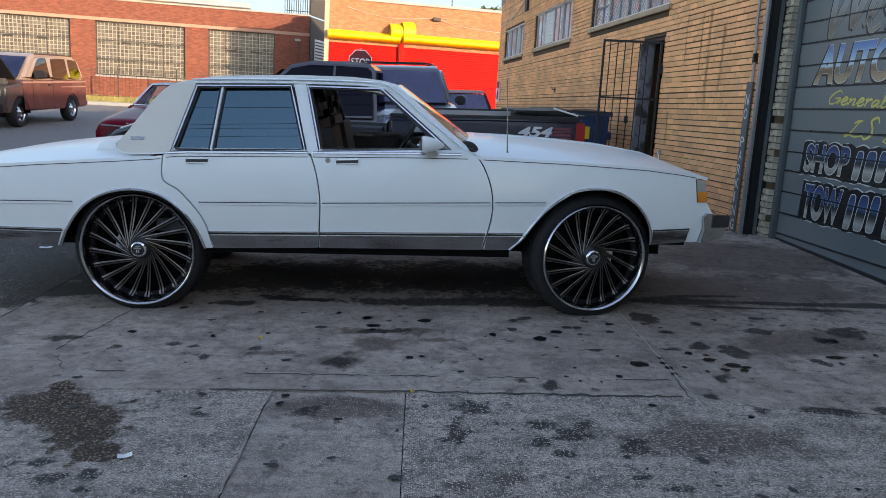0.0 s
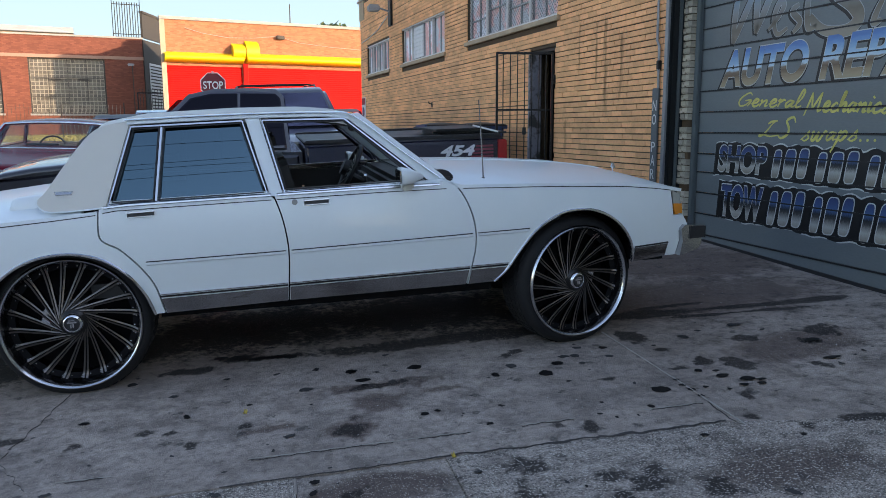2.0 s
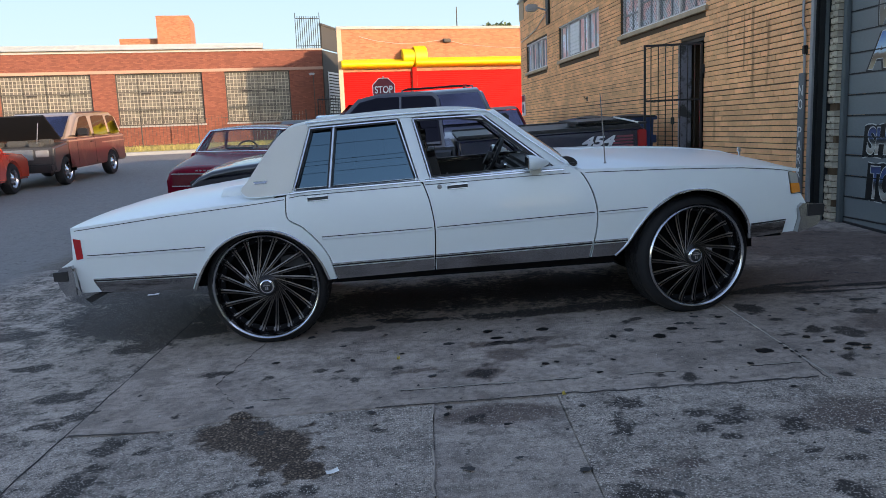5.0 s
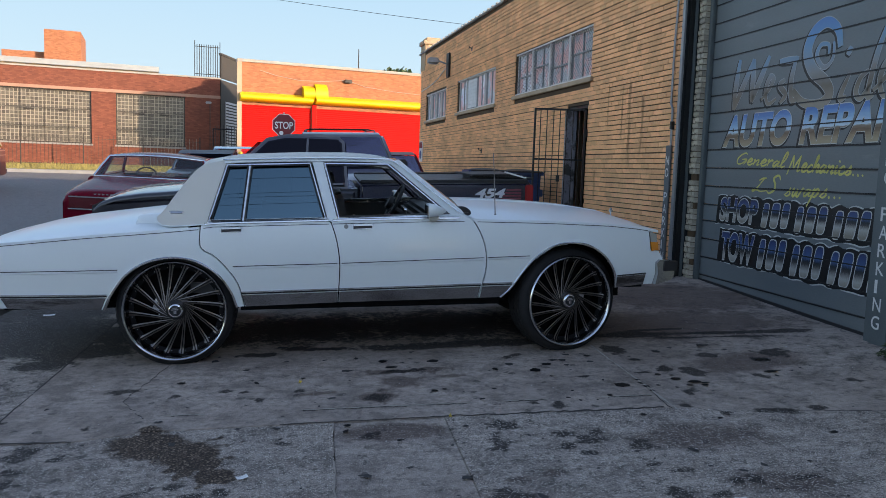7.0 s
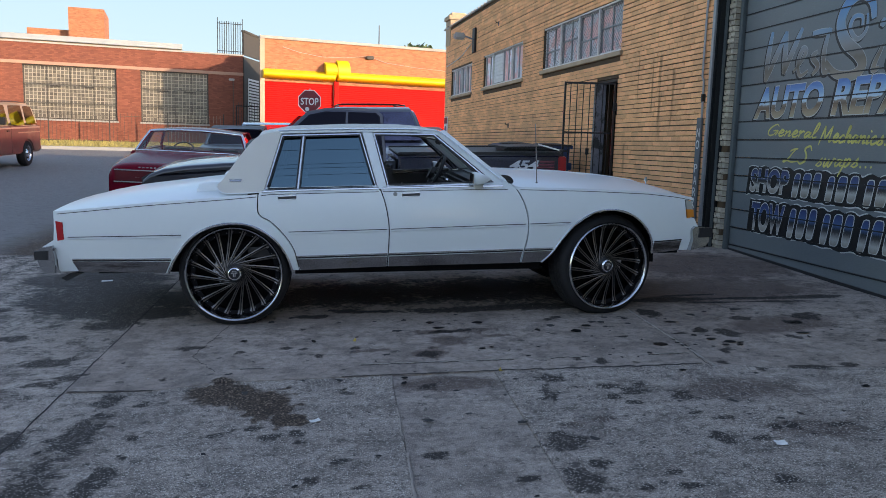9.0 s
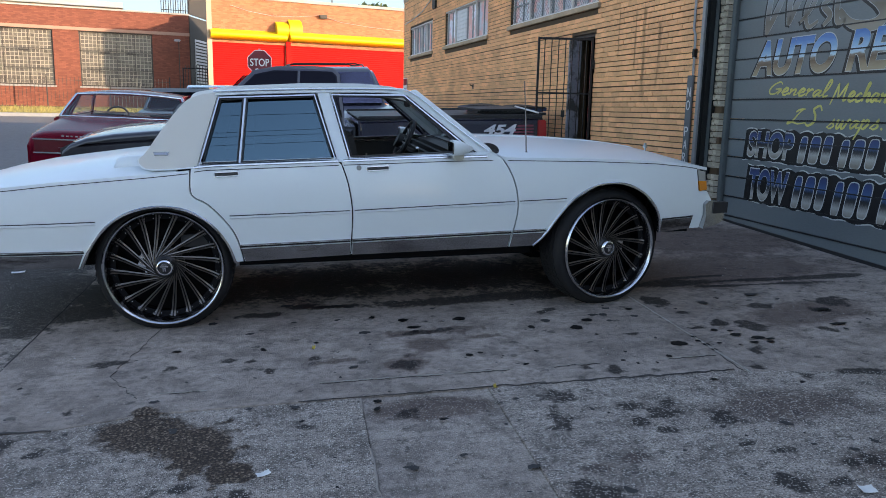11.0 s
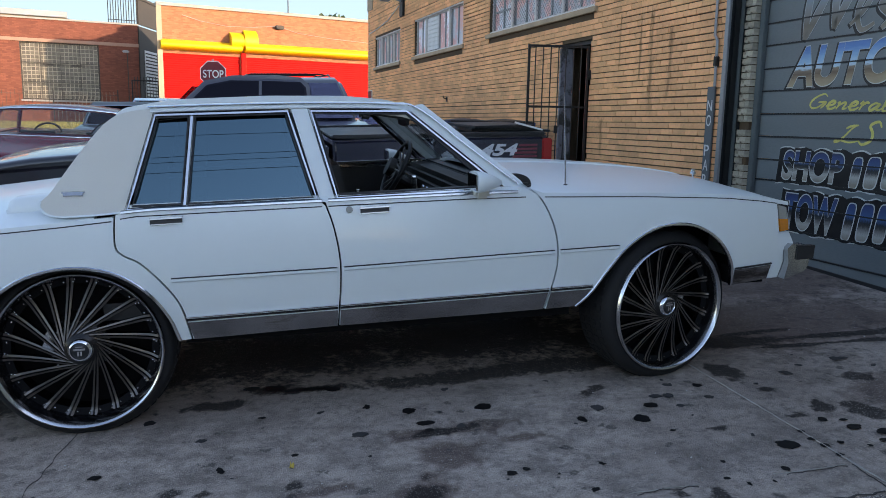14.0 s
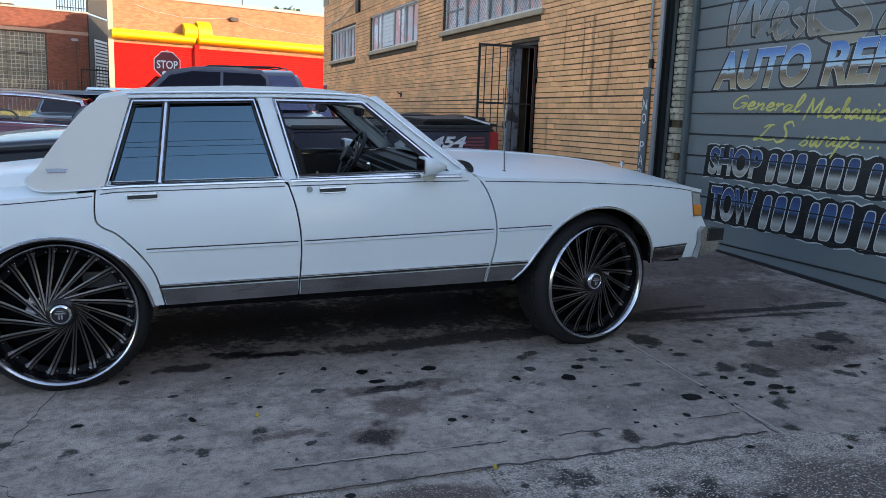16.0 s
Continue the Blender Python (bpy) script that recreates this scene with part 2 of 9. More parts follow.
M_GRASS = mat("dry grass", (0.28, 0.235, 0.075), 0.95, 0, 0.3, 2, 40, 0.3, per_piece=0.35)
M_LEAF = mat("weed leaf", (0.050, 0.085, 0.028), 0.7, 0, 0.2, 8, 60, 0.1, per_piece=0.35)
M_KERB = mat("concrete kerb", (0.30, 0.29, 0.27), 0.9, 0, 0.15, 3, 60, 0.3)
M_STOPRED = mat("stop sign red", (0.17, 0.009, 0.014), 0.5, 0, 0.08, 4, 60, 0.0)
M_WHITEPAINT = mat("white sign paint", (0.72, 0.72, 0.70), 0.6, 0, 0.08, 8, 80, 0.0)
M_GALV = mat("galvanised steel", (0.30, 0.31, 0.32), 0.5, 0.7, 0.2, 5, 60, 0.1)
M_SUNLIT_EDGE = mat("pale tan for a sunlit brick edge", (0.43, 0.32, 0.225), 0.8, 0, 0.12, 3, 50, 0.1)
M_PLASTIC_BLUE = mat("dark blue container paint", (0.014, 0.042, 0.13), 0.45, 0, 0.12, 4, 60, 0.05)
M_PLASTER = mat("grey render", (0.30, 0.29, 0.27), 0.9, 0, 0.15, 1, 40, 0.2)

# ---- tools for building ----
FAR_FROM, FAR_BY = Vector((0.80, -5.85, 1.44)), 1.3
FAR = Matrix.Translation(FAR_FROM) @ Matrix.Scale(FAR_BY, 4) @ Matrix.Translation(-FAR_FROM)


def street_z(x, y):
    """Height of the yard and of the far side of the street, the latter in the measure of its own buildings."""
    lift = 0.032 * (-1.5 + 0.5 * math.log1p(math.exp(min(40.0, (x + 1.5) / 0.5))))
    far = min(max(y - 1.0, 0.0), 34.0)
    return lift + 0.0225 * min(max(y, -12.0), 1.0) + 0.037 * far


def ground_z(x, y):
    """Height of the ground: the apron climbs towards the garage, the alley climbs away, the street lies nearly flat."""
    near = street_z(x, y)
    s = min(1.0, max(0.0, (y - 18.0) / 14.0))
    if s == 0.0:
        return near
    across = street_z(FAR_FROM.x + (x - FAR_FROM.x) / FAR_BY, FAR_FROM.y + (y - FAR_FROM.y) / FAR_BY)
    return near + s * s * (3 - 2 * s) * (FAR_FROM.z + FAR_BY * (across - FAR_FROM.z) - near)


def on_ground(x, y, turn=0.0, sink=0.0):
    """A pose on the ground at x, y, its x axis turned by so many degrees, leaning with the slope."""
    e = 0.6
    n = Vector(((ground_z(x - e, y) - ground_z(x + e, y)) / (2 * e), (ground_z(x, y - e) - ground_z(x, y + e)) / (2 * e), 1)).normalized()
    ahead = Vector((math.cos(radians(turn)), math.sin(radians(turn)), 0))
    ahead = (ahead - n * ahead.dot(n)).normalized()
    m = Matrix((ahead, n.cross(ahead), n)).transposed().to_4x4()
    return Matrix.Translation((x, y, ground_z(x, y) - sink)) @ m


def thing(name, m, label, category, group="", kind=""):
    ob = tagged(new(name), label, category, group, kind)
    ob.empty_display_size = 0.2
    ob.matrix_world = m
    return ob


def mesh_of(bm, material, smooth=False):
    me = bpy.data.meshes.new("mesh")
    bm.normal_update()
    bm.to_mesh(me)
    bm.free()
    for mt in material if isinstance(material, (list, tuple)) else [material]:
        me.materials.append(mt)
    if smooth:
        me.polygons.foreach_set("use_smooth", [True] * len(me.polygons))
        me.set_sharp_from_angle(angle=radians(smooth if smooth is not True else 35))
    return me


def part(name, bm, material, parent, label="", smooth=False):
    ob = new(name, mesh_of(bm, material, smooth))
    ob.parent = parent
    if label:
        ob["label"] = label
    return ob


def lone(name, bm, material, label, category="", group="", kind="", m=None, smooth=False):
    ob = tagged(new(name, mesh_of(bm, material, smooth)), label, category, group, kind)
    if m is not None:
        ob.matrix_world = m
    return ob


def box(bm, x0, x1, y0, y1, z0, z1, bevel=0.0, m=None):
    vs = [bm.verts.new((x, y, z)) for x in (x0, x1) for y in (y0, y1) for z in (z0, z1)]
    if m is not None:
        for v in vs:
            v.co = m @ v.co
    fs = [bm.faces.new([vs[i] for i in f]) for f in ((0, 1, 3, 2), (4, 6, 7, 5), (0, 4, 5, 1), (2, 3, 7, 6), (0, 2, 6, 4), (1, 5, 7, 3))]
    if bevel:
        bmesh.ops.bevel(bm, geom=list({e for f in fs for e in f.edges}), offset=bevel, segments=2, affect="EDGES", clamp_overlap=True)
    return bm


def boxes(*rows, bevel=0.0):
    bm = bmesh.new()
    for r in rows:
        box(bm, *r, bevel=bevel)
    return bm


def tube(points, radius, sides=8, bm=None):
    """A round bar through the points."""
    bm = bm or bmesh.new()
    pts = [Vector(p) for p in points]
    rings = []
    for i, p in enumerate(pts):
        way = (pts[min(i + 1, len(pts) - 1)] - pts[max(i - 1, 0)]).normalized()
        side = way.cross(Vector((0, 0, 1)) if abs(way.z) < 0.9 else Vector((1, 0, 0))).normalized()
        up = side.cross(way)
        r = radius[i] if isinstance(radius, (list, tuple)) else radius
        rings.append([bm.verts.new(p + r * (math.cos(a) * side + math.sin(a) * up)) for a in (2 * math.pi * k / sides for k in range(sides))])
    for a, b in zip(rings, rings[1:]):
        for k in range(sides):
            bm.faces.new((a[k], a[(k + 1) % sides], b[(k + 1) % sides], b[k]))
    bm.faces.new(rings[0][::-1])
    bm.faces.new(rings[-1])
    return bm


def lathe(profile, sides=64, bm=None, cap=False):
    """Turns (radius, y) pairs about the y axis."""
    bm = bm or bmesh.new()
    rings = [[bm.verts.new((r * math.cos(2 * math.pi * k / sides), y, r * math.sin(2 * math.pi * k / sides))) for k in range(sides)] for r, y in profile]
    for a, b in zip(rings, rings[1:]):
        for k in range(sides):
            bm.faces.new((a[k], b[k], b[(k + 1) % sides], a[(k + 1) % sides]))
    if cap:
        bm.faces.new(rings[0])
        bm.faces.new(rings[-1][::-1])
    return bm


def prism(outline, y0, y1, bm=None):
    """A plate with the given (x, z) outline, from y0 to y1."""
    bm = bm or bmesh.new()
    a = [bm.verts.new((x, y0, z)) for x, z in outline]
    b = [bm.verts.new((x, y1, z)) for x, z in outline]
    bm.faces.new(a)
    bm.faces.new(b[::-1])
    for i in range(len(a)):
        j = (i + 1) % len(a)
        bm.faces.new((a[j], a[i], b[i], b[j]))
    bmesh.ops.recalc_face_normals(bm, faces=bm.faces[:])
    return bm


def words(text, size, depth, material, m, parent=None, name="lettering", label="", shear=0.0, stroke=0.0, space=1.0):
    """Raised letters in the built-in font, as a mesh."""
    cu = bpy.data.curves.new("letters", "FONT")
    cu.body, cu.size, cu.extrude, cu.shear, cu.offset, cu.space_character = text, size, depth, shear, stroke, space
    tmp = bpy.data.objects.new("letters", cu)
    me = bpy.data.meshes.new_from_object(tmp)
    bpy.data.objects.remove(tmp)
    me.materials.clear()
    me.materials.append(material)
    ob = new(name, me)
    if label:
        ob["label"] = label
    if parent:
        ob.parent = parent
    ob.matrix_local = m
    return ob


def wall_with_holes(bm, x0, x1, y0, y1, z0, z1, holes):
    """A wall along y, from x0 to x1 thick, with openings (ya, yb, za, zb) right through it."""
    cuts = sorted({y0, y1, *(h[0] for h in holes), *(h[1] for h in holes)})
    for a, b in zip(cuts, cuts[1:]):
        level = z0
        for h in sorted((h for h in holes if h[0] <= a + 1e-6 and h[1] >= b - 1e-6), key=lambda h: h[2]):
            if h[2] > level + 1e-4:
                box(bm, x0, x1, a, b, level, h[2])
            level = h[3]
        if level < z1 - 1e-4:
            box(bm, x0, x1, a, b, level, z1)
    return bm


def welded(bm):
    """Joins the blocks of a wall where they touch, so that it is one body."""
    bmesh.ops.remove_doubles(bm, verts=bm.verts[:], dist=1e-4)
    seen = {}
    for f in bm.faces[:]:
        key = tuple(round(c, 3) for c in f.calc_center_median())
        seen.setdefault(key, []).append(f)
    bmesh.ops.delete(bm, geom=[f for fs in seen.values() if len(fs) > 1 for f in fs], context="FACES_ONLY")
    return bm


# ---- the ground: one sheet to the horizon ----
def concrete():
    """Old stained concrete near the garage, asphalt in the alley and the street."""
    m = bpy.data.materials.new("stained concrete and asphalt")
    m.use_nodes = True
    n, link = m.node_tree.nodes, m.node_tree.links.new
    bsdf = n["Principled BSDF"]
    co = n.new("ShaderNodeTexCoord")

    def tex(kind, **inputs):
        t = n.new(kind)
        link(co.outputs["Object"], t.inputs["Vector"])
        for k, v in inputs.items():
            t.inputs[k].default_value = v
        return t

    def ramp(value, lo, hi, a=0.0, b=1.0):
        r = n.new("ShaderNodeMapRange")
        r.inputs[1].default_value, r.inputs[2].default_value, r.inputs[3].default_value, r.inputs[4].default_value = lo, hi, a, b
        link(value, r.inputs[0])
        return r.outputs[0]

    def mix(fac, a, b):
        x = n.new("ShaderNodeMix")
        x.data_type = "RGBA"
        link(fac, x.inputs["Factor"])
        for key, v in (("A", a), ("B", b)):
            if isinstance(v, tuple):
                x.inputs[key].default_value = (*v, 1)
            else:
                link(v, x.inputs[key])
        return x.outputs["Result"]

    broad = tex("ShaderNodeTexNoise", Scale=0.7, Detail=8.0, Roughness=0.6)
    mid = tex("ShaderNodeTexNoise", Scale=4.5, Detail=9.0, Roughness=0.7)
    fine = tex("ShaderNodeTexNoise", Scale=22.0, Detail=6.0, Roughness=0.7)
    grit = tex("ShaderNodeTexNoise", Scale=140.0, Detail=4.0, Roughness=0.7)
    pebble = tex("ShaderNodeTexVoronoi", Scale=125.0, Randomness=1.0)
    marks = n.new("ShaderNodeAttribute")
    marks.attribute_name = "marks"
    split = n.new("ShaderNodeSeparateColor")
    link(marks.outputs["Color"], split.inputs[0])

    def plus(a, b, f):
        q = n.new("ShaderNodeMath")
        q.operation = "MULTIPLY_ADD"
        q.inputs[1].default_value = f
        link(b, q.inputs[0])
        link(a, q.inputs[2])
        return q.outputs[0]

    zero = n.new("ShaderNodeValue").outputs[0]
    zero.default_value = 0.0
    streak = n.new("ShaderNodeMapping")
    streak.inputs["Scale"].default_value = (2.0, 9.0, 1.0)
    link(co.outputs["Object"], streak.inputs[0])
    rub = n.new("ShaderNodeTexNoise")
    rub.inputs["Scale"].default_value, rub.inputs["Detail"].default_value, rub.inputs["Roughness"].default_value = 1.6, 8.0, 0.7
    link(streak.outputs[0], rub.inputs["Vector"])
    def times(a, b):
        q = n.new("ShaderNodeMath")
        q.operation = "MULTIPLY"
        link(a, q.inputs[0])
        link(b, q.inputs[1])
        return q.outputs[0]

    rough_bed = ramp(split.outputs["Green"], 0.15, 0.5)
    trowelled = mix(ramp(broad.outputs[0], 0.38, 0.62), (0.34, 0.278, 0.240), (0.50, 0.415, 0.358))
    washed = mix(ramp(broad.outputs[0], 0.36, 0.64), (0.42, 0.352, 0.305), (0.56, 0.475, 0.412))
    pale = mix(rough_bed, trowelled, washed)
    rubbed = mix(ramp(rub.outputs[0], 0.46, 0.66, 0.0, 0.5), pale, (0.23, 0.190, 0.165))
    worn = mix(ramp(mid.outputs[0], 0.47, 0.60, 0.0, 0.62), rubbed, (0.165, 0.138, 0.121))
    dusty = mix(ramp(fine.outputs[0], 0.46, 0.68, 0.0, 0.5), worn, (0.125, 0.104, 0.092))
    brown = mix(ramp(plus(split.outputs["Blue"], mid.outputs[0], 1.2), 0.95, 1.40, 0.0, 0.75), dusty, (0.105, 0.070, 0.060))
    blot9 = tex("ShaderNodeTexNoise", Scale=11.0, Detail=9.0, Roughness=0.75)
    blotchy = mix(times(ramp(blot9.outputs[0], 0.54, 0.64, 0.0, 0.6), ramp(split.outputs["Green"], 0.1, 0.5, 0.35, 1.0)), brown, (0.075, 0.068, 0.064))
    # red marks: real stains, and the painted shade under the car
    stained_or_shaded = mix(ramp(plus(plus(plus(zero, split.outputs["Red"], 1.7), mid.outputs[0], 2.8), fine.outputs[0], 2.0), 2.95, 3.62, 0.0, 0.90), blotchy, (0.024, 0.021, 0.020))
    small = tex("ShaderNodeTexVoronoi", Scale=5.5, Randomness=1.0)
    chips = mix(ramp(plus(small.outputs["Distance"], fine.outputs[0], 0.9), 0.52, 0.60, 0.7, 0.0), stained_or_shaded, (0.06, 0.055, 0.053))
    # bare aggregate: dark pits and pale stones, thick on the worn beds and thin on the trowelled ones
    sepc = n.new("ShaderNodeSeparateColor")
    link(pebble.outputs["Color"], sepc.inputs[0])
    stone = ramp(pebble.outputs["Distance"], 0.25, 0.55, 1.0, 0.0)
    open_bed = ramp(plus(split.outputs["Green"], broad.outputs[0], 0.9), 0.45, 1.25, 0.06, 1.0)
    pitted = mix(times(times(ramp(grit.outputs[0], 0.48, 0.57, 0.0, 0.88), open_bed), ramp(rub.outputs[0], 0.38, 0.60, 0.5, 1.0)), chips, (0.055, 0.050, 0.047))
    light = mix(times(times(stone, ramp(sepc.outputs["Red"], 0.60, 0.76)), open_bed), pitted, (0.68, 0.62, 0.55))
    stony = mix(times(times(stone, ramp(sepc.outputs["Red"], 0.30, 0.18)), open_bed), light, (0.075, 0.068, 0.062))
    # patches where the skin has gone and brown-black gravel shows
    cobble = tex("ShaderNodeTexVoronoi", Scale=78.0, Randomness=1.0)
    sepg = n.new("ShaderNodeSeparateColor")
    link(cobble.outputs["Color"], sepg.inputs[0])
    gravel = mix(ramp(cobble.outputs["Distance"], 0.30, 0.60, 1.0, 0.0), (0.040, 0.029, 0.023), mix(ramp(sepg.outputs["Green"], 0.45, 1.0), (0.11, 0.078, 0.057), (0.32, 0.24, 0.175)))
    patch = ramp(plus(plus(plus(zero, marks.outputs["Alpha"], 1.6), mid.outputs[0], 1.6), fine.outputs[0], 0.8), 1.95, 2.25, 0.0, 0.95)
    drips = mix(patch, stony, gravel)
    sep = n.new("ShaderNodeSeparateXYZ")
    link(co.outputs["Object"], sep.inputs[0])
    edge = n.new("ShaderNodeMath")
    edge.operation = "MULTIPLY_ADD"
    edge.inputs[1].default_value = 0.8
    link(mid.outputs[0], edge.inputs[0])
    link(sep.outputs[0], edge.inputs[2])
    road = mix(ramp(grit.outputs[0], 0.3, 0.7), (0.145, 0.140, 0.136), (0.25, 0.241, 0.233))
    patched = mix(ramp(blot9.outputs[0], 0.50, 0.66, 0.0, 0.5), road, (0.09, 0.086, 0.083))
    tarred = mix(ramp(plus(mid.outputs[0], fine.outputs[0], 0.8), 1.02, 1.16, 0.0, 0.8), patched, (0.05, 0.047, 0.045))
    colour = mix(ramp(edge.outputs[0], -3.0, -2.5), tarred, drips)
    link(colour, bsdf.inputs["Base Color"])
    link(ramp(mid.outputs[0], 0.35, 0.7, 0.88, 0.62), bsdf.inputs["Roughness"])
    bsdf.inputs["Specular IOR Level"].default_value = 0.12
    hgt = n.new("ShaderNodeMath")
    hgt.operation = "MULTIPLY_ADD"
    hgt.inputs[1].default_value = 0.4
    link(pebble.outputs["Distance"], hgt.inputs[0])
    link(grit.outputs[0], hgt.inputs[2])
    bp = n.new("ShaderNodeBump")
    bp.inputs["Strength"].default_value, bp.inputs["Distance"].default_value = 0.6, 0.008
    link(hgt.outputs[0], bp.inputs["Height"])
    link(bp.outputs[0], bsdf.inputs["Normal"])
    return m


M_GROUND = concrete()


def spread(marks):
    """Steps from a list of (start, end, step)."""
    out = []
    for a, b, s in marks:
        out += list(np.arange(a, b, s))
    return out + [marks[-1][1]]


def in_apron(x, y):
    return -3.4 <= x <= 5.62 and -8.0 <= y <= 3.2


def make_ground():
    xs = spread([(-600, -60, 90), (-60, -14, 4), (-14, 8, 0.5), (8, 60, 4), (60, 600, 90)])
    ys = spread([(-500, -40, 115), (-40, -10, 3), (-10, 12, 0.5), (12, 62, 1.5), (62, 92, 5), (92, 900, 101)])
    verts = [(x, y, ground_z(x, y) - (0.016 if in_apron(x, y) else 0)) for y in ys for x in xs]
    w = len(xs)
    faces = [(j * w + i, j * w + i + 1, (j + 1) * w + i + 1, (j + 1) * w + i) for j in range(len(ys) - 1) for i in range(w - 1)]
    me = bpy.data.meshes.new("ground")
    me.from_pydata(verts, [], faces)
    me.materials.append(M_GROUND)
    me.polygons.foreach_set("use_smooth", [True] * len(me.polygons))
    return tagged(new("ground", me), "worn grey asphalt alley climbing to the street", "ground", kind="structure")


ground = make_ground()


def far_sky():
    """Pale sky low over the roofs, a quarter of a mile behind everything."""
    m = bpy.data.materials.new("pale low sky")
    m.use_nodes = True
    n, link = m.node_tree.nodes, m.node_tree.links.new
    n.remove(n["Principled BSDF"])
    geo, sep, ramp, emit = n.new("ShaderNodeNewGeometry"), n.new("ShaderNodeSeparateXYZ"), n.new("ShaderNodeMapRange"), n.new("ShaderNodeEmission")
    mx = n.new("ShaderNodeMix")
    mx.data_type = "RGBA"
    mx.inputs["A"].default_value, mx.inputs["B"].default_value = (0.205, 0.300, 0.36, 1), (0.100, 0.215, 0.345, 1)
    link(geo.outputs["Position"], sep.inputs[0])
    ramp.inputs[1].default_value, ramp.inputs[2].default_value = 20, 180
    link(sep.outputs[2], ramp.inputs[0])
    link(ramp.outputs[0], mx.inputs["Factor"])
    link(mx.outputs["Result"], emit.inputs[0])
    link(emit.outputs[0], n["Material Output"].inputs[0])
    bm = bmesh.new()
    rows = [[bm.verts.new((450 * math.cos(a), 450 * math.sin(a), z)) for z in (-5, 60, 130, 200)] for a in (radians(35 + 3 * k) for k in range(46))]
    for a, b in zip(rows, rows[1:]):
        for k in range(3):
            bm.faces.new((a[k], a[k + 1], b[k + 1], b[k]))
    return lone("backdrop", bm, m, "pale blue sky low over the roofs", "sky", kind="structure")


far_sky()


def cross_joint(x):
    return float(np.interp(x, (-0.8, -0.3, 0.1, 0.9, 1.75, 3.1, 3.75, 5.6), (-1.43, -1.46, -1.35, -1.35, -1.345, -1.38, -1.53, -1.86)))


# old stains as (x, y, half length, half width, turn): on the worn beds, on the alley side, about the car, towards the
# door; the wide blots under the car stand in for its shade
BED_STAINS = [(2.07, -1.54, 0.08, 0.09, 0.2), (1.98, -1.78, 0.07, 0.10, 0.0), (2.35, -1.72, 0.07, 0.05, 0.3), (2.48, -1.81, 0.09, 0.07, 0.3), (2.56, -1.70, 0.05, 0.05, 0.0), (2.40, -1.99, 0.06, 0.04, 0.0), (2.34, -1.87, 0.05, 0.05, 0.0), (1.88, -2.46, 0.12, 0.13, 0.0),
              (1.84, -2.86, 0.10, 0.12, 0.0), (1.96, -2.71, 0.06, 0.04, 0.0), (0.18, -2.15, 0.08, 0.05, 0.2), (0.35, -2.08, 0.09, 0.04, 0.0), (0.44, -2.20, 0.08, 0.05, 0.3), (0.59, -2.29, 0.05, 0.03, 0.0), (0.82, -1.63, 0.05, 0.04, 0.1), (0.79, -2.53, 0.09, 0.04, 0.2), (1.23, -2.52, 0.07, 0.05, 0.0), (2.66, -2.51, 0.06, 0.09, 0.0)]
NEAR_STAINS = [(2.27, -2.84, 0.045, 0.03, 0.0), (2.09, -2.97, 0.06, 0.035, 0.2), (2.29, -2.97, 0.06, 0.035, 0.0), (2.71, -2.97, 0.06, 0.05, 0.0), (3.09, -2.41, 0.05, 0.05, 0.0), (3.00, -2.41, 0.05, 0.03, 0.0), (3.35, -2.42, 0.06, 0.035, 0.0), (1.60, -2.81, 0.07, 0.04, 0.2), (2.69, -2.18, 0.05, 0.03, 0.2), (2.80, -2.26, 0.07, 0.03, 0.1), (2.85, -2.55, 0.07, 0.04, 0.0), (0.67, -2.72, 0.05, 0.04, 0.0), (0.89, -2.80, 0.05, 0.035, 0.0)]
ALLEY_STAINS = [(-1.09, -0.82, 0.15, 0.09, 0.1), (-0.84, -1.12, 0.09, 0.06, 0.2), (-0.95, -1.23, 0.09, 0.06, 0.0), (-0.81, -2.13, 0.09, 0.15, 0.0), (-0.94, 0.11, 0.20, 0.11, 0.0), (-1.55, -0.21, 0.14, 0.07, 0.1), (-0.48, -1.60, 0.10, 0.14, 0.0), (-0.50, -2.08, 0.11, 0.34, 0.0), (-0.53, -2.70, 0.13, 0.40, 0.0), (-0.27, -2.65, 0.06, 0.30, -0.1), (-0.23, -2.13, 0.06, 0.06, 0.0), (-1.25, 1.05, 0.48, 0.55, 0.0), (-1.6, 1.9, 0.5, 0.3, 0.1), (-2.2, 0.6, 0.25, 0.10, 0.3), (-0.23, -0.61, 0.12, 0.05, 0.1), (-0.29, -1.68, 0.05, 0.05, 0.0)]
# thin streaks are oil; the wide blots paint the car's shade on the ground
CAR_STAINS_AND_SHADE = [(0.54, 0.17, 0.18, 0.08, 0.05), (0.85, 0.33, 0.12, 0.07, 0.0), (1.03, 0.28, 0.24, 0.05, 0.0), (1.80, 0.26, 0.56, 0.10, 0.0), (2.45, 0.30, 0.45, 0.13, 0.0), (0.9, 0.95, 0.95, 0.52, 0.1), (2.05, 1.0, 0.95, 0.55, -0.1), (2.95, 0.65, 0.50, 0.32, 0.1), (0.05, 0.75, 0.5, 0.36, 0.0), (-0.55, 0.95, 0.45, 0.40, 0.1), (-0.70, 0.48, 0.34, 0.26, 0.0), (3.30, -0.04, 0.11, 0.12, 0.0), (0.42, -0.69, 0.05, 0.04, 0.1), (1.39, -0.94, 0.085, 0.10, 0.0), (1.62, -0.40, 0.20, 0.04, 0.1), (0.54, -0.73, 0.06, 0.04, 0.1), (0.65, -0.90, 0.04, 0.05, 0.0)]
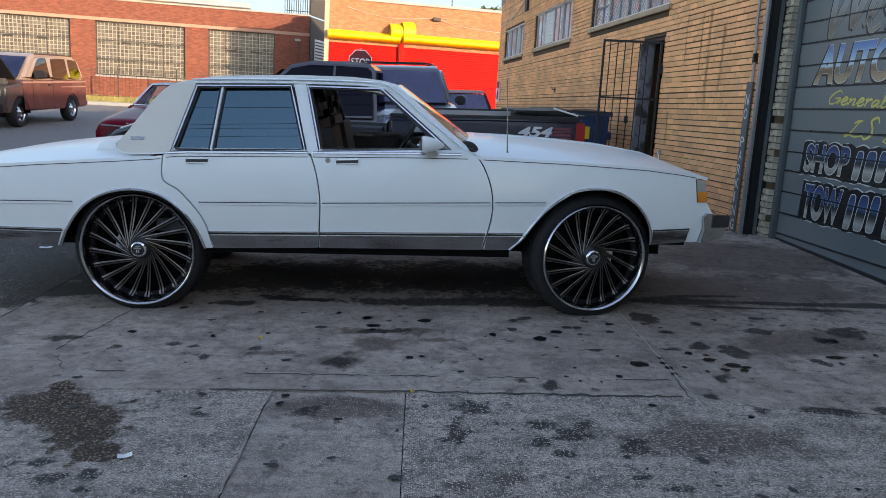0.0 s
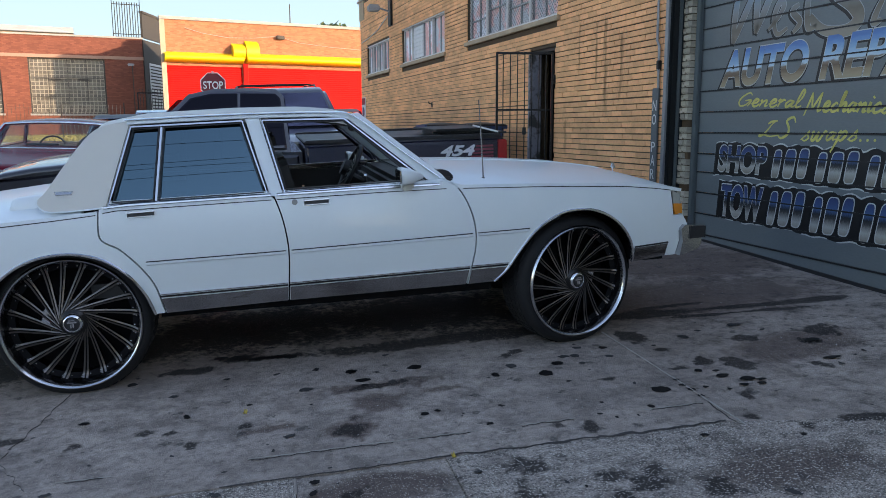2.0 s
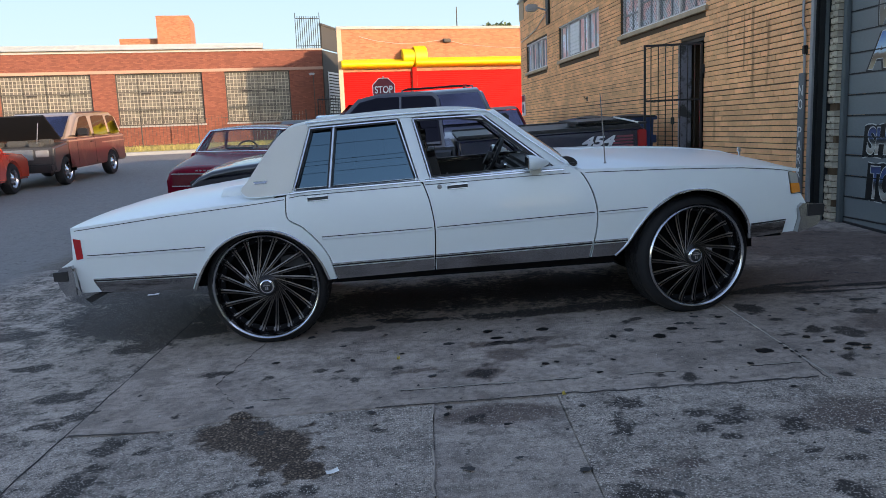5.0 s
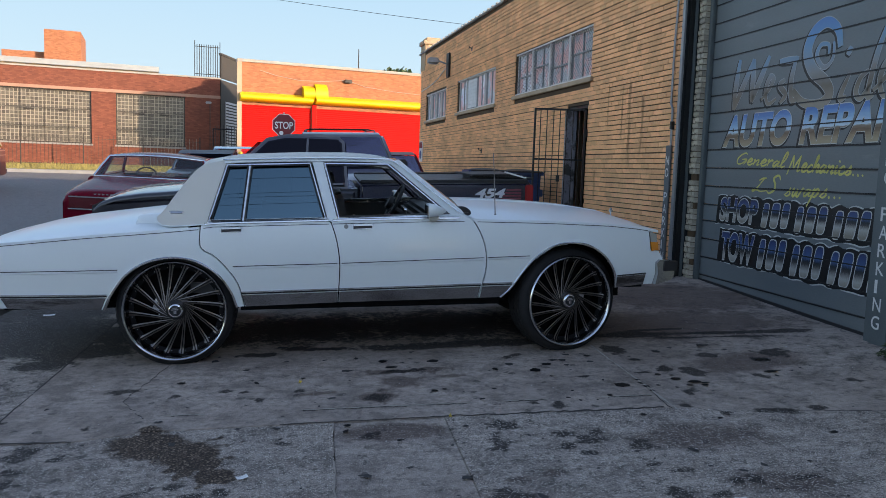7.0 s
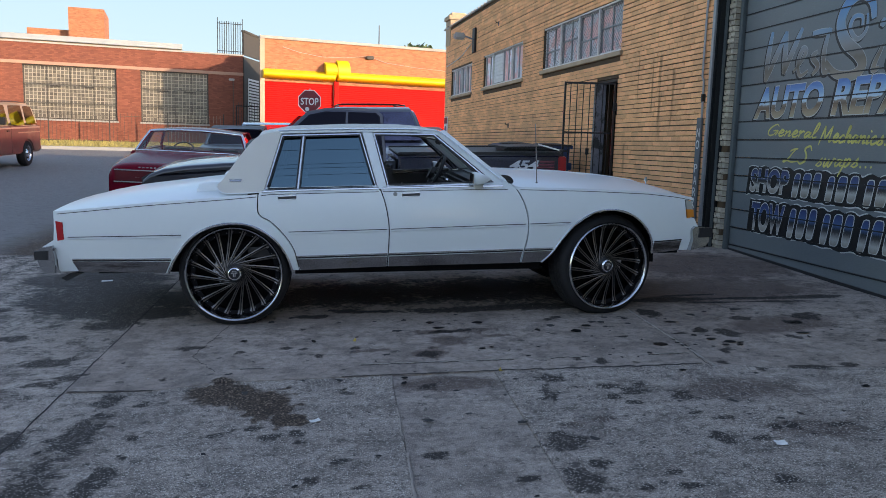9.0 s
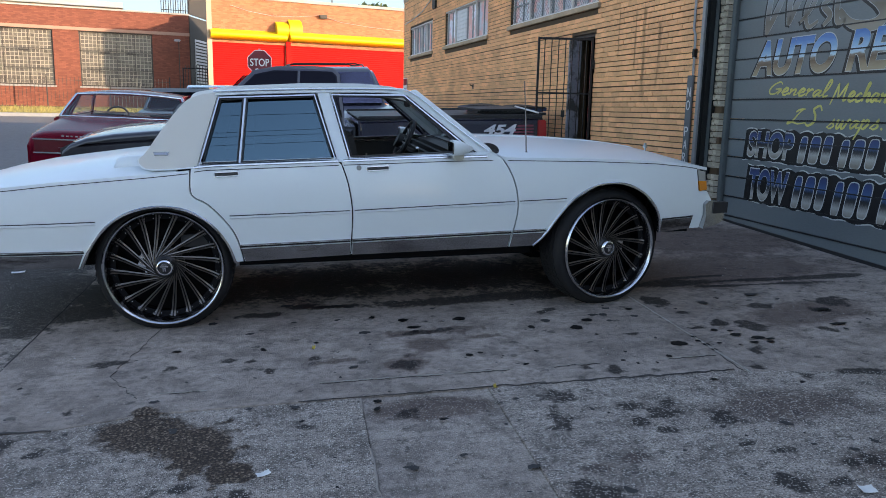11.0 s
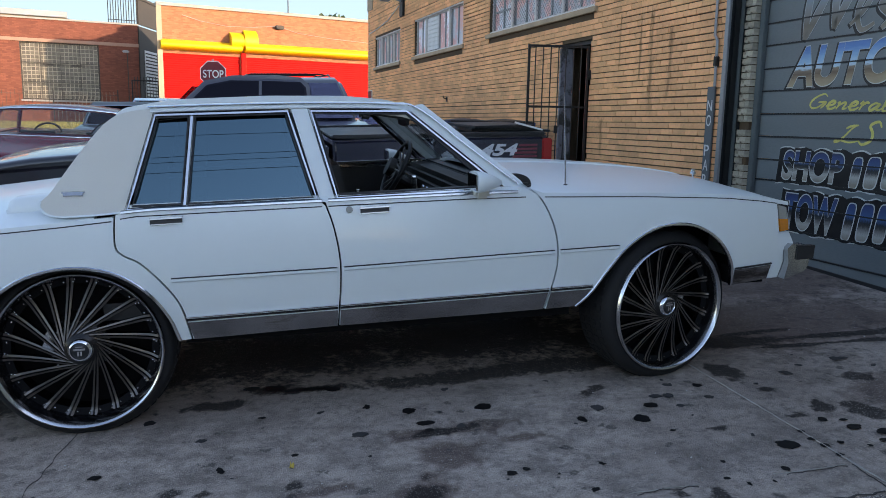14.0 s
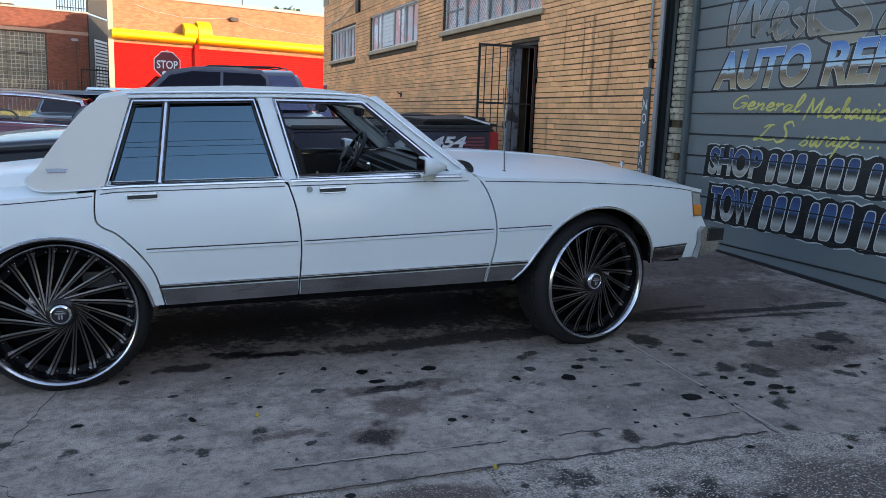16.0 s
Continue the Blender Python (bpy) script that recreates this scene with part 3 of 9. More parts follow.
DOOR_STAINS = [(3.65, -0.69, 0.09, 0.11, 0.0), (3.47, -0.59, 0.07, 0.05, 0.0), (3.96, -0.29, 0.09, 0.07, 0.0), (4.52, -0.30, 0.13, 0.10, 0.3), (4.30, -0.46, 0.09, 0.05, 0.5), (3.74, -1.53, 0.17, 0.05, -0.2), (2.50, -0.08, 0.06, 0.05, 0.0), (2.42, -0.15, 0.04, 0.04, 0.0), (3.36, -0.32, 0.05, 0.03, 0.0), (3.29, -0.66, 0.06, 0.03, 0.0), (2.82, -0.70, 0.05, 0.04, 0.0), (3.65, 0.40, 0.40, 0.09, -0.05), (4.45, 0.37, 0.40, 0.045, -0.04), (4.95, 0.36, 0.35, 0.06, 0.0), (4.25, 0.24, 0.55, 0.025, -0.06), (3.9, 0.55, 0.30, 0.035, 0.05), (2.69, -1.29, 0.04, 0.03, 0.0), (2.47, -1.25, 0.04, 0.07, 0.0), (2.33, -1.18, 0.04, 0.03, 0.0)]
STAINS_AND_SHADE = BED_STAINS + NEAR_STAINS + ALLEY_STAINS + CAR_STAINS_AND_SHADE + DOOR_STAINS
BROWN_STAINS = [(1.39, -0.94, 0.12, 0.13, 0.1), (1.54, -0.64, 0.14, 0.15, 0.0), (1.75, -0.39, 0.20, 0.07, 0.1), (1.43, -0.41, 0.11, 0.06, 0.0), (1.01, -0.81, 0.12, 0.05, 0.2), (1.92, -0.56, 0.12, 0.045, 0.0), (1.42, -1.53, 0.30, 0.12, 0.0), (2.15, -2.21, 0.07, 0.06, 0.0), (1.97, -2.25, 0.08, 0.05, 0.0), (3.1, -1.85, 0.4, 0.2, 0.0), (4.2, -0.5, 0.5, 0.2, 0.2), (4.1, 0.75, 1.2, 0.5, 0.0), (4.8, 1.9, 0.8, 0.7, 0.0), (3.2, -2.45, 0.25, 0.12, 0.0)]
GRAVEL_PATCHES = [(0.13, -1.56, 0.22, 0.20, 0.0), (0.38, -1.76, 0.20, 0.24, -0.4), (0.52, -2.00, 0.14, 0.11, 0.0), (0.08, -1.33, 0.07, 0.10, 0.0)]


_g = np.random.default_rng(77)
STAINS_AND_SHADE += [(-1.6 + 6.4 * _g.random(), -3.3 + 3.2 * _g.random(), 0.035 + 0.06 * _g.random() ** 2, 0.03 + 0.03 * _g.random(), _g.random()) for _ in range(18)]


def blot(x, y, stains):
    best = 0.0
    for sx, sy, a, b, t in stains:
        dx, dy = x - sx, y - sy
        u, v = dx * math.cos(t) + dy * math.sin(t), -dx * math.sin(t) + dy * math.cos(t)
        r = (u / a) ** 2 + (v / b) ** 2
        if r < 7:
            r *= 1.0 if a > 0.2 else max(0.4, 1.3 + 1.5 * noise.noise((x * 13, y * 13, 5.0)) + 0.6 * noise.noise((x * 29, y * 29, 2.0)))
            best = max(best, 1.0 - 0.5 * r)
    return max(0.0, min(1.0, best))


def slab(name, x0, x1, y_low, y_high, tilt, rough, base_dark=0.0):
    """One cast slab between two joints; y_low and y_high are functions of x; rough: how far its stones lie bare. The
    last value darkens it evenly.
    """
    gap, step = 0.002, 0.03
    near = [s for s in STAINS_AND_SHADE if x0 - 2.2 < s[0] < x1 + 2.2]
    nx = max(3, int((x1 - x0) / step))
    ny = max(3, int((y_high(x0) - y_low(x0)) / step))
    verts, marks = [], []
    for i in range(nx + 1):
        x = x0 + gap + (x1 - x0 - 2 * gap) * i / nx
        lo, hi = y_low(x) + gap, y_high(x) - gap
        for j in range(ny + 1):
            y = lo + (hi - lo) * j / ny
            edge = min(i, nx - i, j, ny - j)
            chip = 0.010 * max(0.0, noise.noise((x * 6, y * 6, 3)) - 0.1) if edge == 0 else 0.0
            verts.append((x, y, ground_z(x, y) + tilt + 0.003 * noise.noise((x * 1.7, y * 1.7, tilt * 90)) - chip))
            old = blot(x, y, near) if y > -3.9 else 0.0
            # darker as x nears the garage door
            extra_dark = 0.18 * min(1.0, max(0.0, (x - 3.3) / 1.4))
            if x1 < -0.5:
                # darker with y here, so the slab blends into the alley asphalt
                extra_dark += 0.20 * min(1.0, max(0.0, (y + 0.4 + 0.5 * noise.noise((x * 1.1, y * 1.1, 8.0))) / 1.5))
            marks.append((min(1.0, old + base_dark + extra_dark), rough * (1.0 - 0.25 * old), blot(x, y, BROWN_STAINS) + (0.12 if rough < 0.4 else 0.0), blot(x, y, GRAVEL_PATCHES)))
    w = ny + 1
    faces = [(i * w + j, (i + 1) * w + j, (i + 1) * w + j + 1, i * w + j + 1) for i in range(nx) for j in range(ny)]
    rim = [i * w for i in range(nx + 1)] + [nx * w + j for j in range(1, w)] + [i * w + ny for i in range(nx - 1, -1, -1)] + [j for j in range(ny - 1, 0, -1)]
    base = len(verts)
    for k in rim:
        x, y, z = verts[k]
        verts.append((x, y, z - 0.06))
        marks.append((0.6, 0.0, 0.0, 0.0))
    for k in range(len(rim)):
        m = (k + 1) % len(rim)
        faces.append((rim[m], rim[k], base + k, base + m))
    me = bpy.data.meshes.new("slab")
    me.from_pydata(verts, [], faces)
    me.materials.append(M_GROUND)
    layer = me.color_attributes.new("marks", "FLOAT_COLOR", "POINT")
    layer.data.foreach_set("color", np.array(marks, dtype=np.float32).ravel())
    me.polygons.foreach_set("use_smooth", [True] * len(me.polygons))
    me.set_sharp_from_angle(angle=radians(40))
    ob = new(name, me)
    ob.parent = apron
    return ob


apron = tagged(new("pavement"), "stained concrete driveway slabs before the garage", "pavement", kind="structure")
for x0, x1, lo, hi, tilt, rough, base_dark in (
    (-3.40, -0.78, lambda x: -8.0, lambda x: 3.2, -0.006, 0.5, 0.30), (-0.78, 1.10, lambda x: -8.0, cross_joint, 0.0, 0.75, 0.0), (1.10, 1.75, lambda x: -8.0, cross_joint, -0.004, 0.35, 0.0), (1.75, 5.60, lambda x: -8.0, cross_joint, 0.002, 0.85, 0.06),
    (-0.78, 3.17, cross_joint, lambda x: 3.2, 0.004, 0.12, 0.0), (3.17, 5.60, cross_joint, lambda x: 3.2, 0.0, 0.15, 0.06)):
    slab("slab", x0, x1, lo, hi, tilt, rough, base_dark)

# mortar beads and hairline cracks along the rear slabs
M_BEAD = mat("pale joint mortar", (0.36, 0.335, 0.30), 0.9, 0, 0.3, 6, 60, 0.3)
M_CRACK = mat("dirt in a crack", (0.06, 0.053, 0.05), 0.95, 0, 0.3, 9, 60, 0.2)


def seam(points, width, material, name, label, lift, broken=-1.0):
    bm = bmesh.new()
    prev = None
    for k, (x, y) in enumerate(points):
        dx, dy = points[min(k + 1, len(points) - 1)][0] - points[max(k - 1, 0)][0], points[min(k + 1, len(points) - 1)][1] - points[max(k - 1, 0)][1]
        d = math.hypot(dx, dy)
        w = width * (0.35 + 1.3 * abs(noise.noise((x * 9, y * 9, width * 900))))
        row = [bm.verts.new((x + s * dy / d * w, y - s * dx / d * w, ground_z(x, y) + lift + up)) for s, up in ((-1, -0.002), (-0.4, 0.0015), (0.4, 0.0015), (1, -0.002))]
        if prev and noise.noise((x * 3.1, y * 3.1, 4.0)) > broken:
            for i in range(3):
                bm.faces.new((prev[i], prev[i + 1], row[i + 1], row[i]))
        prev = row
    return part(name, bm, material, apron, label)


def wavy(x0, y0, x1, y1, n, sway):
    return [(x0 + (x1 - x0) * k / n + sway * noise.noise((k * 0.35, x0, y0)), y0 + (y1 - y0) * k / n + sway * noise.noise((k * 0.35, y0, x1))) for k in range(n + 1)]


seam(wavy(3.17, 0.1, 3.17, -1.45, 60, 0.006), 0.005, M_BEAD, "joint_bead", "pale crumbling joint bead", 0.007)
seam(wavy(0.12, -1.115, 3.12, -1.155, 80, 0.010), 0.0024, M_BEAD, "joint_bead", "pale crumbling joint bead", 0.008, -0.05)
seam(wavy(0.08, -1.127, 3.12, -1.168, 160, 0.022), 0.0016, M_CRACK, "crack", "dark hairline crack", 0.0085, 0.02)
seam(wavy(1.10, -7.8, 1.10, -1.36, 200, 0.010), 0.012, mat("grit packed in a joint", (0.30, 0.255, 0.225), 0.95, 0, 0.35, 14, 90, 0.3), "joint_grit", "grey grit packed in a slab joint", 0.004, -0.12)
seam(wavy(0.80, -1.352, 1.78, -1.352, 40, 0.012), 0.006, M_CRACK, "crack", "dark open crack", 0.0075)
seam(wavy(0.02, -1.16, -0.18, -0.82, 16, 0.02), 0.0009, M_CRACK, "crack", "dark hairline crack", 0.008)
seam(wavy(-0.18, -0.82, -0.05, 0.0, 26, 0.025), 0.0009, M_CRACK, "crack", "dark hairline crack", 0.008)
seam(wavy(-0.785, -7.8, -0.785, 3.0, 170, 0.008), 0.008, M_CRACK, "joint_dirt", "dark dirt-filled slab joint", 0.004)
seam(wavy(-0.77, -1.43, -0.28, -1.462, 26, 0.010), 0.008, M_CRACK, "crack", "dark open crack", 0.0075)
seam(wavy(1.80, -1.35, 3.12, -1.382, 70, 0.022), 0.011, M_CRACK, "joint_dirt", "dark gritty dirt along a slab joint", 0.0055)
seam(wavy(3.15, -1.16, 3.14, -1.40, 16, 0.012), 0.004, M_CRACK, "crack", "dark hairline crack", 0.008)
seam(wavy(3.72, -1.53, 4.9, -1.73, 60, 0.014), 0.0022, M_CRACK, "crack", "dark hairline crack", 0.008)

# ---- tan brick building: x into the wall, y along it ----
WALL = Matrix.Translation((5.509, 0, 0)) @ Matrix.Rotation(radians(5.07), 4, "Z")
WALL_FROM, WALL_TO, WALL_TOP, WALL_BASE = 3.09, 17.75, 4.9, -0.6
OPENINGS = {"big": (5.62, 9.10, 2.95, 3.74), "mid": (10.36, 13.42, 2.90, 3.68), "far": (14.58, 16.95, 2.88, 3.63), "door": (5.66, 6.45, 0.38, 2.55)}
brick_building = thing("brick_building", WALL, "two-storey-high tan brick workshop building with barred windows", "building")
part("wall", welded(wall_with_holes(bmesh.new(), 0.014, 0.30, WALL_FROM, WALL_TO, WALL_BASE, WALL_TOP, list(OPENINGS.values()))), M_MORTAR, brick_building, "sooty mortar backing of the brick wall")
for row in ((0.30, 14, WALL_TO - 0.3, WALL_TO), (13.7, 14, WALL_FROM, WALL_TO - 0.3), (0.3, 13.7, 3.1, 3.35)):
    part("wall", boxes((*row, WALL_BASE, WALL_TOP)), M_BRICK, brick_building)
part("roof", boxes((0.32, 13.7, 3.2, WALL_TO - 0.3, 4.5, 4.6)), M_ASPHALT, brick_building)
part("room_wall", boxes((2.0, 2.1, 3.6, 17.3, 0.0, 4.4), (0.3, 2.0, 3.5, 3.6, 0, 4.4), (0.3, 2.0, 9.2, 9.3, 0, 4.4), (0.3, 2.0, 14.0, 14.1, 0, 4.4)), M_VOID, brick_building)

# coping of short clay tiles along the roof edge
for k in range(48):
    y = 3.3 + k * 0.305
    bm = bmesh.new()
    box(bm, -0.05, 0.34, y, y + 0.285, WALL_TOP, WALL_TOP + 0.05, 0.012)
    box(bm, -0.06, 0.35, y - 0.012, y + 0.05, WALL_TOP + 0.045, WALL_TOP + 0.075, 0.008)
    part("coping_tile", bm, M_STONE, brick_building)
# corner pier with its cap at the far end; duller than brick, to stand in for its shade
part("corner_pier", boxes((-0.02, 0.5, WALL_TO - 0.55, WALL_TO + 0.02, 4.4, 5.15), (-0.07, 0.55, WALL_TO - 0.6, WALL_TO + 0.07, 5.15, 5.27), (0.03, 0.45, WALL_TO - 0.5, WALL_TO - 0.03, 5.27, 5.36), bevel=0.01), M_SILL, brick_building)


def steel_window(ya, yb, za, zb, panels, louvre=-1, bars=2):
    """A row of steel casements behind wire mesh, with a stone sill."""
    win = part("window", boxes((0.06, 0.10, ya, yb, za, za + 0.05), (0.06, 0.10, ya, yb, zb - 0.05, zb), (0.06, 0.10, ya, ya + 0.05, za + 0.05, zb - 0.05), (0.06, 0.10, yb - 0.05, yb, za + 0.05, zb - 0.05)), M_WINFRAME, brick_building, "chalky steel window frame")
    step = (yb - ya - 0.1) / panels
    for k in range(panels):
        a, b = ya + 0.05 + k * step, ya + 0.05 + (k + 1) * step
        if k == louvre:
            bm = bmesh.new()
            for j in range(8):
                z = za + 0.06 + j * (zb - za - 0.12) / 8
                box(bm, 0.05, 0.075, a + 0.02, b - 0.02, z, z + 0.075)
            part("louvre", bm, M_BOARD, win, "pale louvred board")
            continue
        bm = bmesh.new()
        box(bm, 0.055, 0.095, a, a + 0.03, za + 0.05, zb - 0.05)
        box(bm, 0.055, 0.095, b - 0.03, b, za + 0.05, zb - 0.05)
        for j in range(1, bars):
            y = a + 0.03 + (b - a - 0.06) * j / bars
            box(bm, 0.06, 0.09, y - 0.012, y + 0.012, za + 0.05, zb - 0.05)
        z = za + (zb - za) * (0.42 if k % 2 else 0.55)
        if bars == 2 and yb < 10:
            box(bm, 0.058, 0.092, a + 0.03, b - 0.03, z - 0.012, z + 0.012)
        part("casement", bm, M_COPING, win, "grey steel casement")
        if k:
            part("mullion", boxes((0.010, 0.048, a - 0.022, a + 0.022, za + 0.03, zb - 0.03), bevel=0.003), M_WINFRAME, win, "chalky white mullion")
        part("pane", boxes((0.085, 0.089, a + 0.03, b - 0.03, za + 0.05, zb - 0.05)), M_PANE, win, "dusty clouded pane")
    mesh = bmesh.new()
    rise = zb - za
    for k in range(int((yb - ya + rise) / 0.075)):
        y = ya - rise + k * 0.075
        for flip in (0, 1):
            p, q = (y, za), (y + rise, zb)
            if p[0] < ya:
                p = (ya, za + ya - p[0])
            if q[0] > yb:
                q = (yb, zb - (q[0] - yb))
            if flip:
                p, q = (p[0], za + zb - p[1]), (q[0], za + zb - q[1])
            tube([(0.03, p[0], p[1]), (0.03, q[0], q[1])], 0.0017, 3, mesh)
    if louvre < 0 and yb < 10:
        part("wire_mesh", mesh, M_MESH, win, "diamond wire mesh guard")
    else:
        mesh.free()
    part("window_sill", boxes((-0.04, 0.12, ya - 0.08, yb + 0.08, za - 0.075, za - 0.004), bevel=0.008), M_SILL, win, "sooty stone sill")
    part("rail", boxes((0.015, 0.045, ya - 0.02, yb + 0.02, za - 0.004, za + 0.028), (0.015, 0.045, ya - 0.02, yb + 0.02, zb - 0.028, zb)), M_WINFRAME, win)
    return win


steel_window(*OPENINGS["big"], 4)
steel_window(*OPENINGS["mid"], 4, louvre=2)
steel_window(*OPENINGS["far"], 4)

# doorway with its steel door standing open inwards
ya, yb, za, zb = OPENINGS["door"]
door = part("door", boxes((0.04, 0.16, ya, ya + 0.05, za, zb), (0.04, 0.16, yb - 0.05, yb, za, zb), (0.04, 0.16, ya + 0.05, yb - 0.05, zb - 0.05, zb)), M_DARKMETAL, brick_building, "dark open doorway")
part("door_leaf", boxes((-0.06, 0.13, yb - 0.11, yb - 0.06, za + 0.02, zb - 0.06), bevel=0.004), mat("peeling grey door paint", (0.24, 0.23, 0.255), 0.6, 0, 0.25, 3, 60, 0.1, wear=(0.06, 0.055, 0.05), wear_at=0.51, wear_scale=5), door, "peeling grey door leaf")
part("threshold", boxes((-0.25, 0.3, ya - 0.1, yb + 0.1, WALL_BASE, za)), M_STONE, door)

# iron gate swung out from the doorway
hinge, free = Vector((4.985, 5.63, 0)), Vector((4.20, 5.75, 0))
span = (free - hinge).length
gate = thing("iron_gate", Matrix.Translation((*hinge.xy, ground_z(4.5, 6) + 0.14)) @ Matrix.Rotation(math.atan2(free.y - hinge.y, free.x - hinge.x), 4, "Z"), "black wrought-iron security gate standing open", "gate")
part("gate_frame", boxes((0, span, -0.015, 0.015, 1.94, 1.97), (0, span, -0.015, 0.015, 0, 0.03), (0, 0.03, -0.015, 0.015, 0.03, 1.94), (span - 0.03, span, -0.015, 0.015, 0.03, 1.94), (0.03, span - 0.03, -0.012, 0.012, 1.185, 1.21)), M_IRON, gate)
for k in range(1, 8):
    x = k * span / 8
    part("bar", tube([(x, 0, 0.03), (x, 0, 1.94)], 0.0075, 6), M_IRON, gate)
part("lock_plate", boxes((span * 0.5 - 0.025, span * 0.5 + 0.025, -0.010, 0.010, 0.86, 0.96), bevel=0.004), M_DARKMETAL, gate)
for z in (0.3, 1.55):
    part("hinge", boxes((-0.03, 0.0, -0.025, 0.025, z, z + 0.12), bevel=0.004), M_IRON, gate)

# enamel sign and small iron brackets on the brick wall
wall_sign = thing("wall_sign", WALL @ Matrix.Translation((0, 17.4, 2.0)), "small red and white enamel sign with a blue disc", "sign")
part("plate", boxes((-0.03, -0.012, -0.22, 0.22, -0.30, 0.30), bevel=0.004), M_WHITEPAINT, wall_sign)
part("red_band", boxes((-0.034, -0.030, -0.20, 0.20, 0.10, 0.28)), M_STOPRED, wall_sign)
part("blue_disc", tube([tuple((-0.030, 0, -0.10)), tuple((-0.036, 0, -0.10))], 0.13, 20), M_PLASTIC_BLUE, wall_sign)
for yy, zz in ((11.15, 1.92), (12.2, 4.3)):
    hook = thing("wall_bracket", WALL @ Matrix.Translation((0, yy, zz)), "small dark iron bracket bolted to a brick wall", "bracket", "brackets on the brick wall")
    part("plate", boxes((-0.014, -0.010, -0.04, 0.04, -0.05, 0.05), bevel=0.001), M_IRON, hook)
    part("arm", tube([(-0.012, 0, 0.01), (-0.07, 0, 0.02), (-0.085, 0, 0.06)], 0.010, 6), M_IRON, hook)

# wall lamp on its plate, with a cable
lamp = thing("wall_lamp", WALL @ Matrix.Translation((0, 14.3, 4.25)), "grey metal floodlight on a brick wall", "lamp")
part("bracket", boxes((-0.06, -0.01, -0.12, 0.14, -0.38, 0.24), bevel=0.01), M_DARKMETAL, lamp)
part("arm", tube([(-0.06, 0, -0.05), (-0.25, 0.05, 0.02), (-0.32, 0.1, 0.04)], 0.02), M_GALV, lamp)
part("head", boxes((-0.55, -0.28, 0.0, 0.22, -0.05, 0.11), bevel=0.03), M_GALV, lamp)
cable = lone("cable", tube([(5.509 - 0.0888 * y - 0.012, y, z) for y, z in ((14.6, 4.15), (15.6, 3.93), (16.6, 3.84), (17.5, 3.80))], 0.012, 6), M_WINFRAME, "thin pale cable clipped along a brick wall", "cable")

# ---- the garage bay: roller door, posts and header ----
GARAGE = Matrix.Translation((5.618, 0, 0)) @ Matrix.Rotation(radians(2.2), 4, "Z")
DOOR_FROM, DOOR_TO, DOOR_TOP = -0.02, 2.86, 3.9
garage = thing("garage_building", GARAGE, "dark grey-green workshop front around a sectional door", "building")
# header, wall and roof run on unseen to y -26 to shade the yard
part("header", boxes((-0.30, 0.3, -26, 3.0, DOOR_TOP, 5.2)), M_POST, garage)
part("wall", boxes((0.02, 0.3, -26, -0.37, -0.8, DOOR_TOP)), M_OLDBRICK, garage, "patchy old brick wall")
part("roof", boxes((0.3, 14, -26, 2.9, 4.5, 4.6)), M_ASPHALT, garage)
part("back_wall", boxes((13.7, 14, -26, 2.9, -0.8, 4.5)), M_PLASTER, garage)
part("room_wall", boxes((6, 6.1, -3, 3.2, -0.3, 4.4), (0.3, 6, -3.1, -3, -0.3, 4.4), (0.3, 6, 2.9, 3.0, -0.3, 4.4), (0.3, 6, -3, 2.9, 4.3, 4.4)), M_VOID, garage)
garage_door = thing("garage_door", GARAGE, "closed grey-green sectional garage door with airbrushed lettering", "garage door")
PANEL_LINES = [0.06, 0.335, 0.551, 0.77, 0.985, 1.176, 1.39, 1.60, 1.813, 2.02, 2.234, 2.435, 2.645, 2.856, 3.054, 3.26, 3.47, 3.68, 3.9]
for z0, z1 in zip(PANEL_LINES, PANEL_LINES[1:]):
    bm = bmesh.new()
    outline = [(0.0, z0 + 0.004), (0.0, z1 - 0.016), (0.012, z1 - 0.004), (0.04, z1 - 0.004), (0.04, z0 + 0.004)]
    a = [bm.verts.new((x, DOOR_FROM, z)) for x, z in outline]
    b = [bm.verts.new((x, DOOR_TO, z)) for x, z in outline]
    bm.faces.new(a[::-1])
    bm.faces.new(b)
    for i in range(5):
        j = (i + 1) % 5
        bm.faces.new((a[i], a[j], b[j], b[i]))
    bmesh.ops.recalc_face_normals(bm, faces=bm.faces[:])
    part("panel", bm, M_DOOR, garage_door)
# black strips stand in for the shadow line of each groove
for z in PANEL_LINES[1:-1]:
    part("joint_shade", boxes((-0.0062, 0.012, DOOR_FROM, DOOR_TO, z - 0.011, z + 0.001)), M_BLACK, garage_door, "black strip painting the shade of a panel joint")
bm = boxes((-0.012, 0.05, DOOR_FROM, DOOR_TO, -0.1, 0.06))
for v in bm.verts:
    foot = GARAGE @ v.co
    v.co.z = ground_z(foot.x, foot.y) + (0.022 if v.co.z > 0 else -0.1)
part("bottom_seal", bm, M_BLACK, garage_door, "black rubber bottom seal")

# ---- vehicles: shared tools ----
def curve(points, steps=6, closed=False):
    """A smooth line through the points."""
    pts = [Vector(p) for p in points]
    out = []
    n = len(pts)
    for i in range(n if closed else n - 1):
        p0, p1, p2, p3 = (pts[(i + k) % n] if closed else pts[min(max(i + k, 0), n - 1)] for k in (-1, 0, 1, 2))
        for s in range(steps):
            t = s / steps
            out.append(0.5 * (2 * p1 + (p2 - p0) * t + (2 * p0 - 5 * p1 + 4 * p2 - p3) * t * t + (3 * p1 - p0 - 3 * p2 + p3) * t ** 3))
    if not closed:
        out.append(pts[-1])
    return [tuple(p) for p in out]


def table(rows):
    """A function that reads between (x, value) rows."""
    xs, vs = zip(*rows)
    return lambda x: float(np.interp(x, xs, vs))


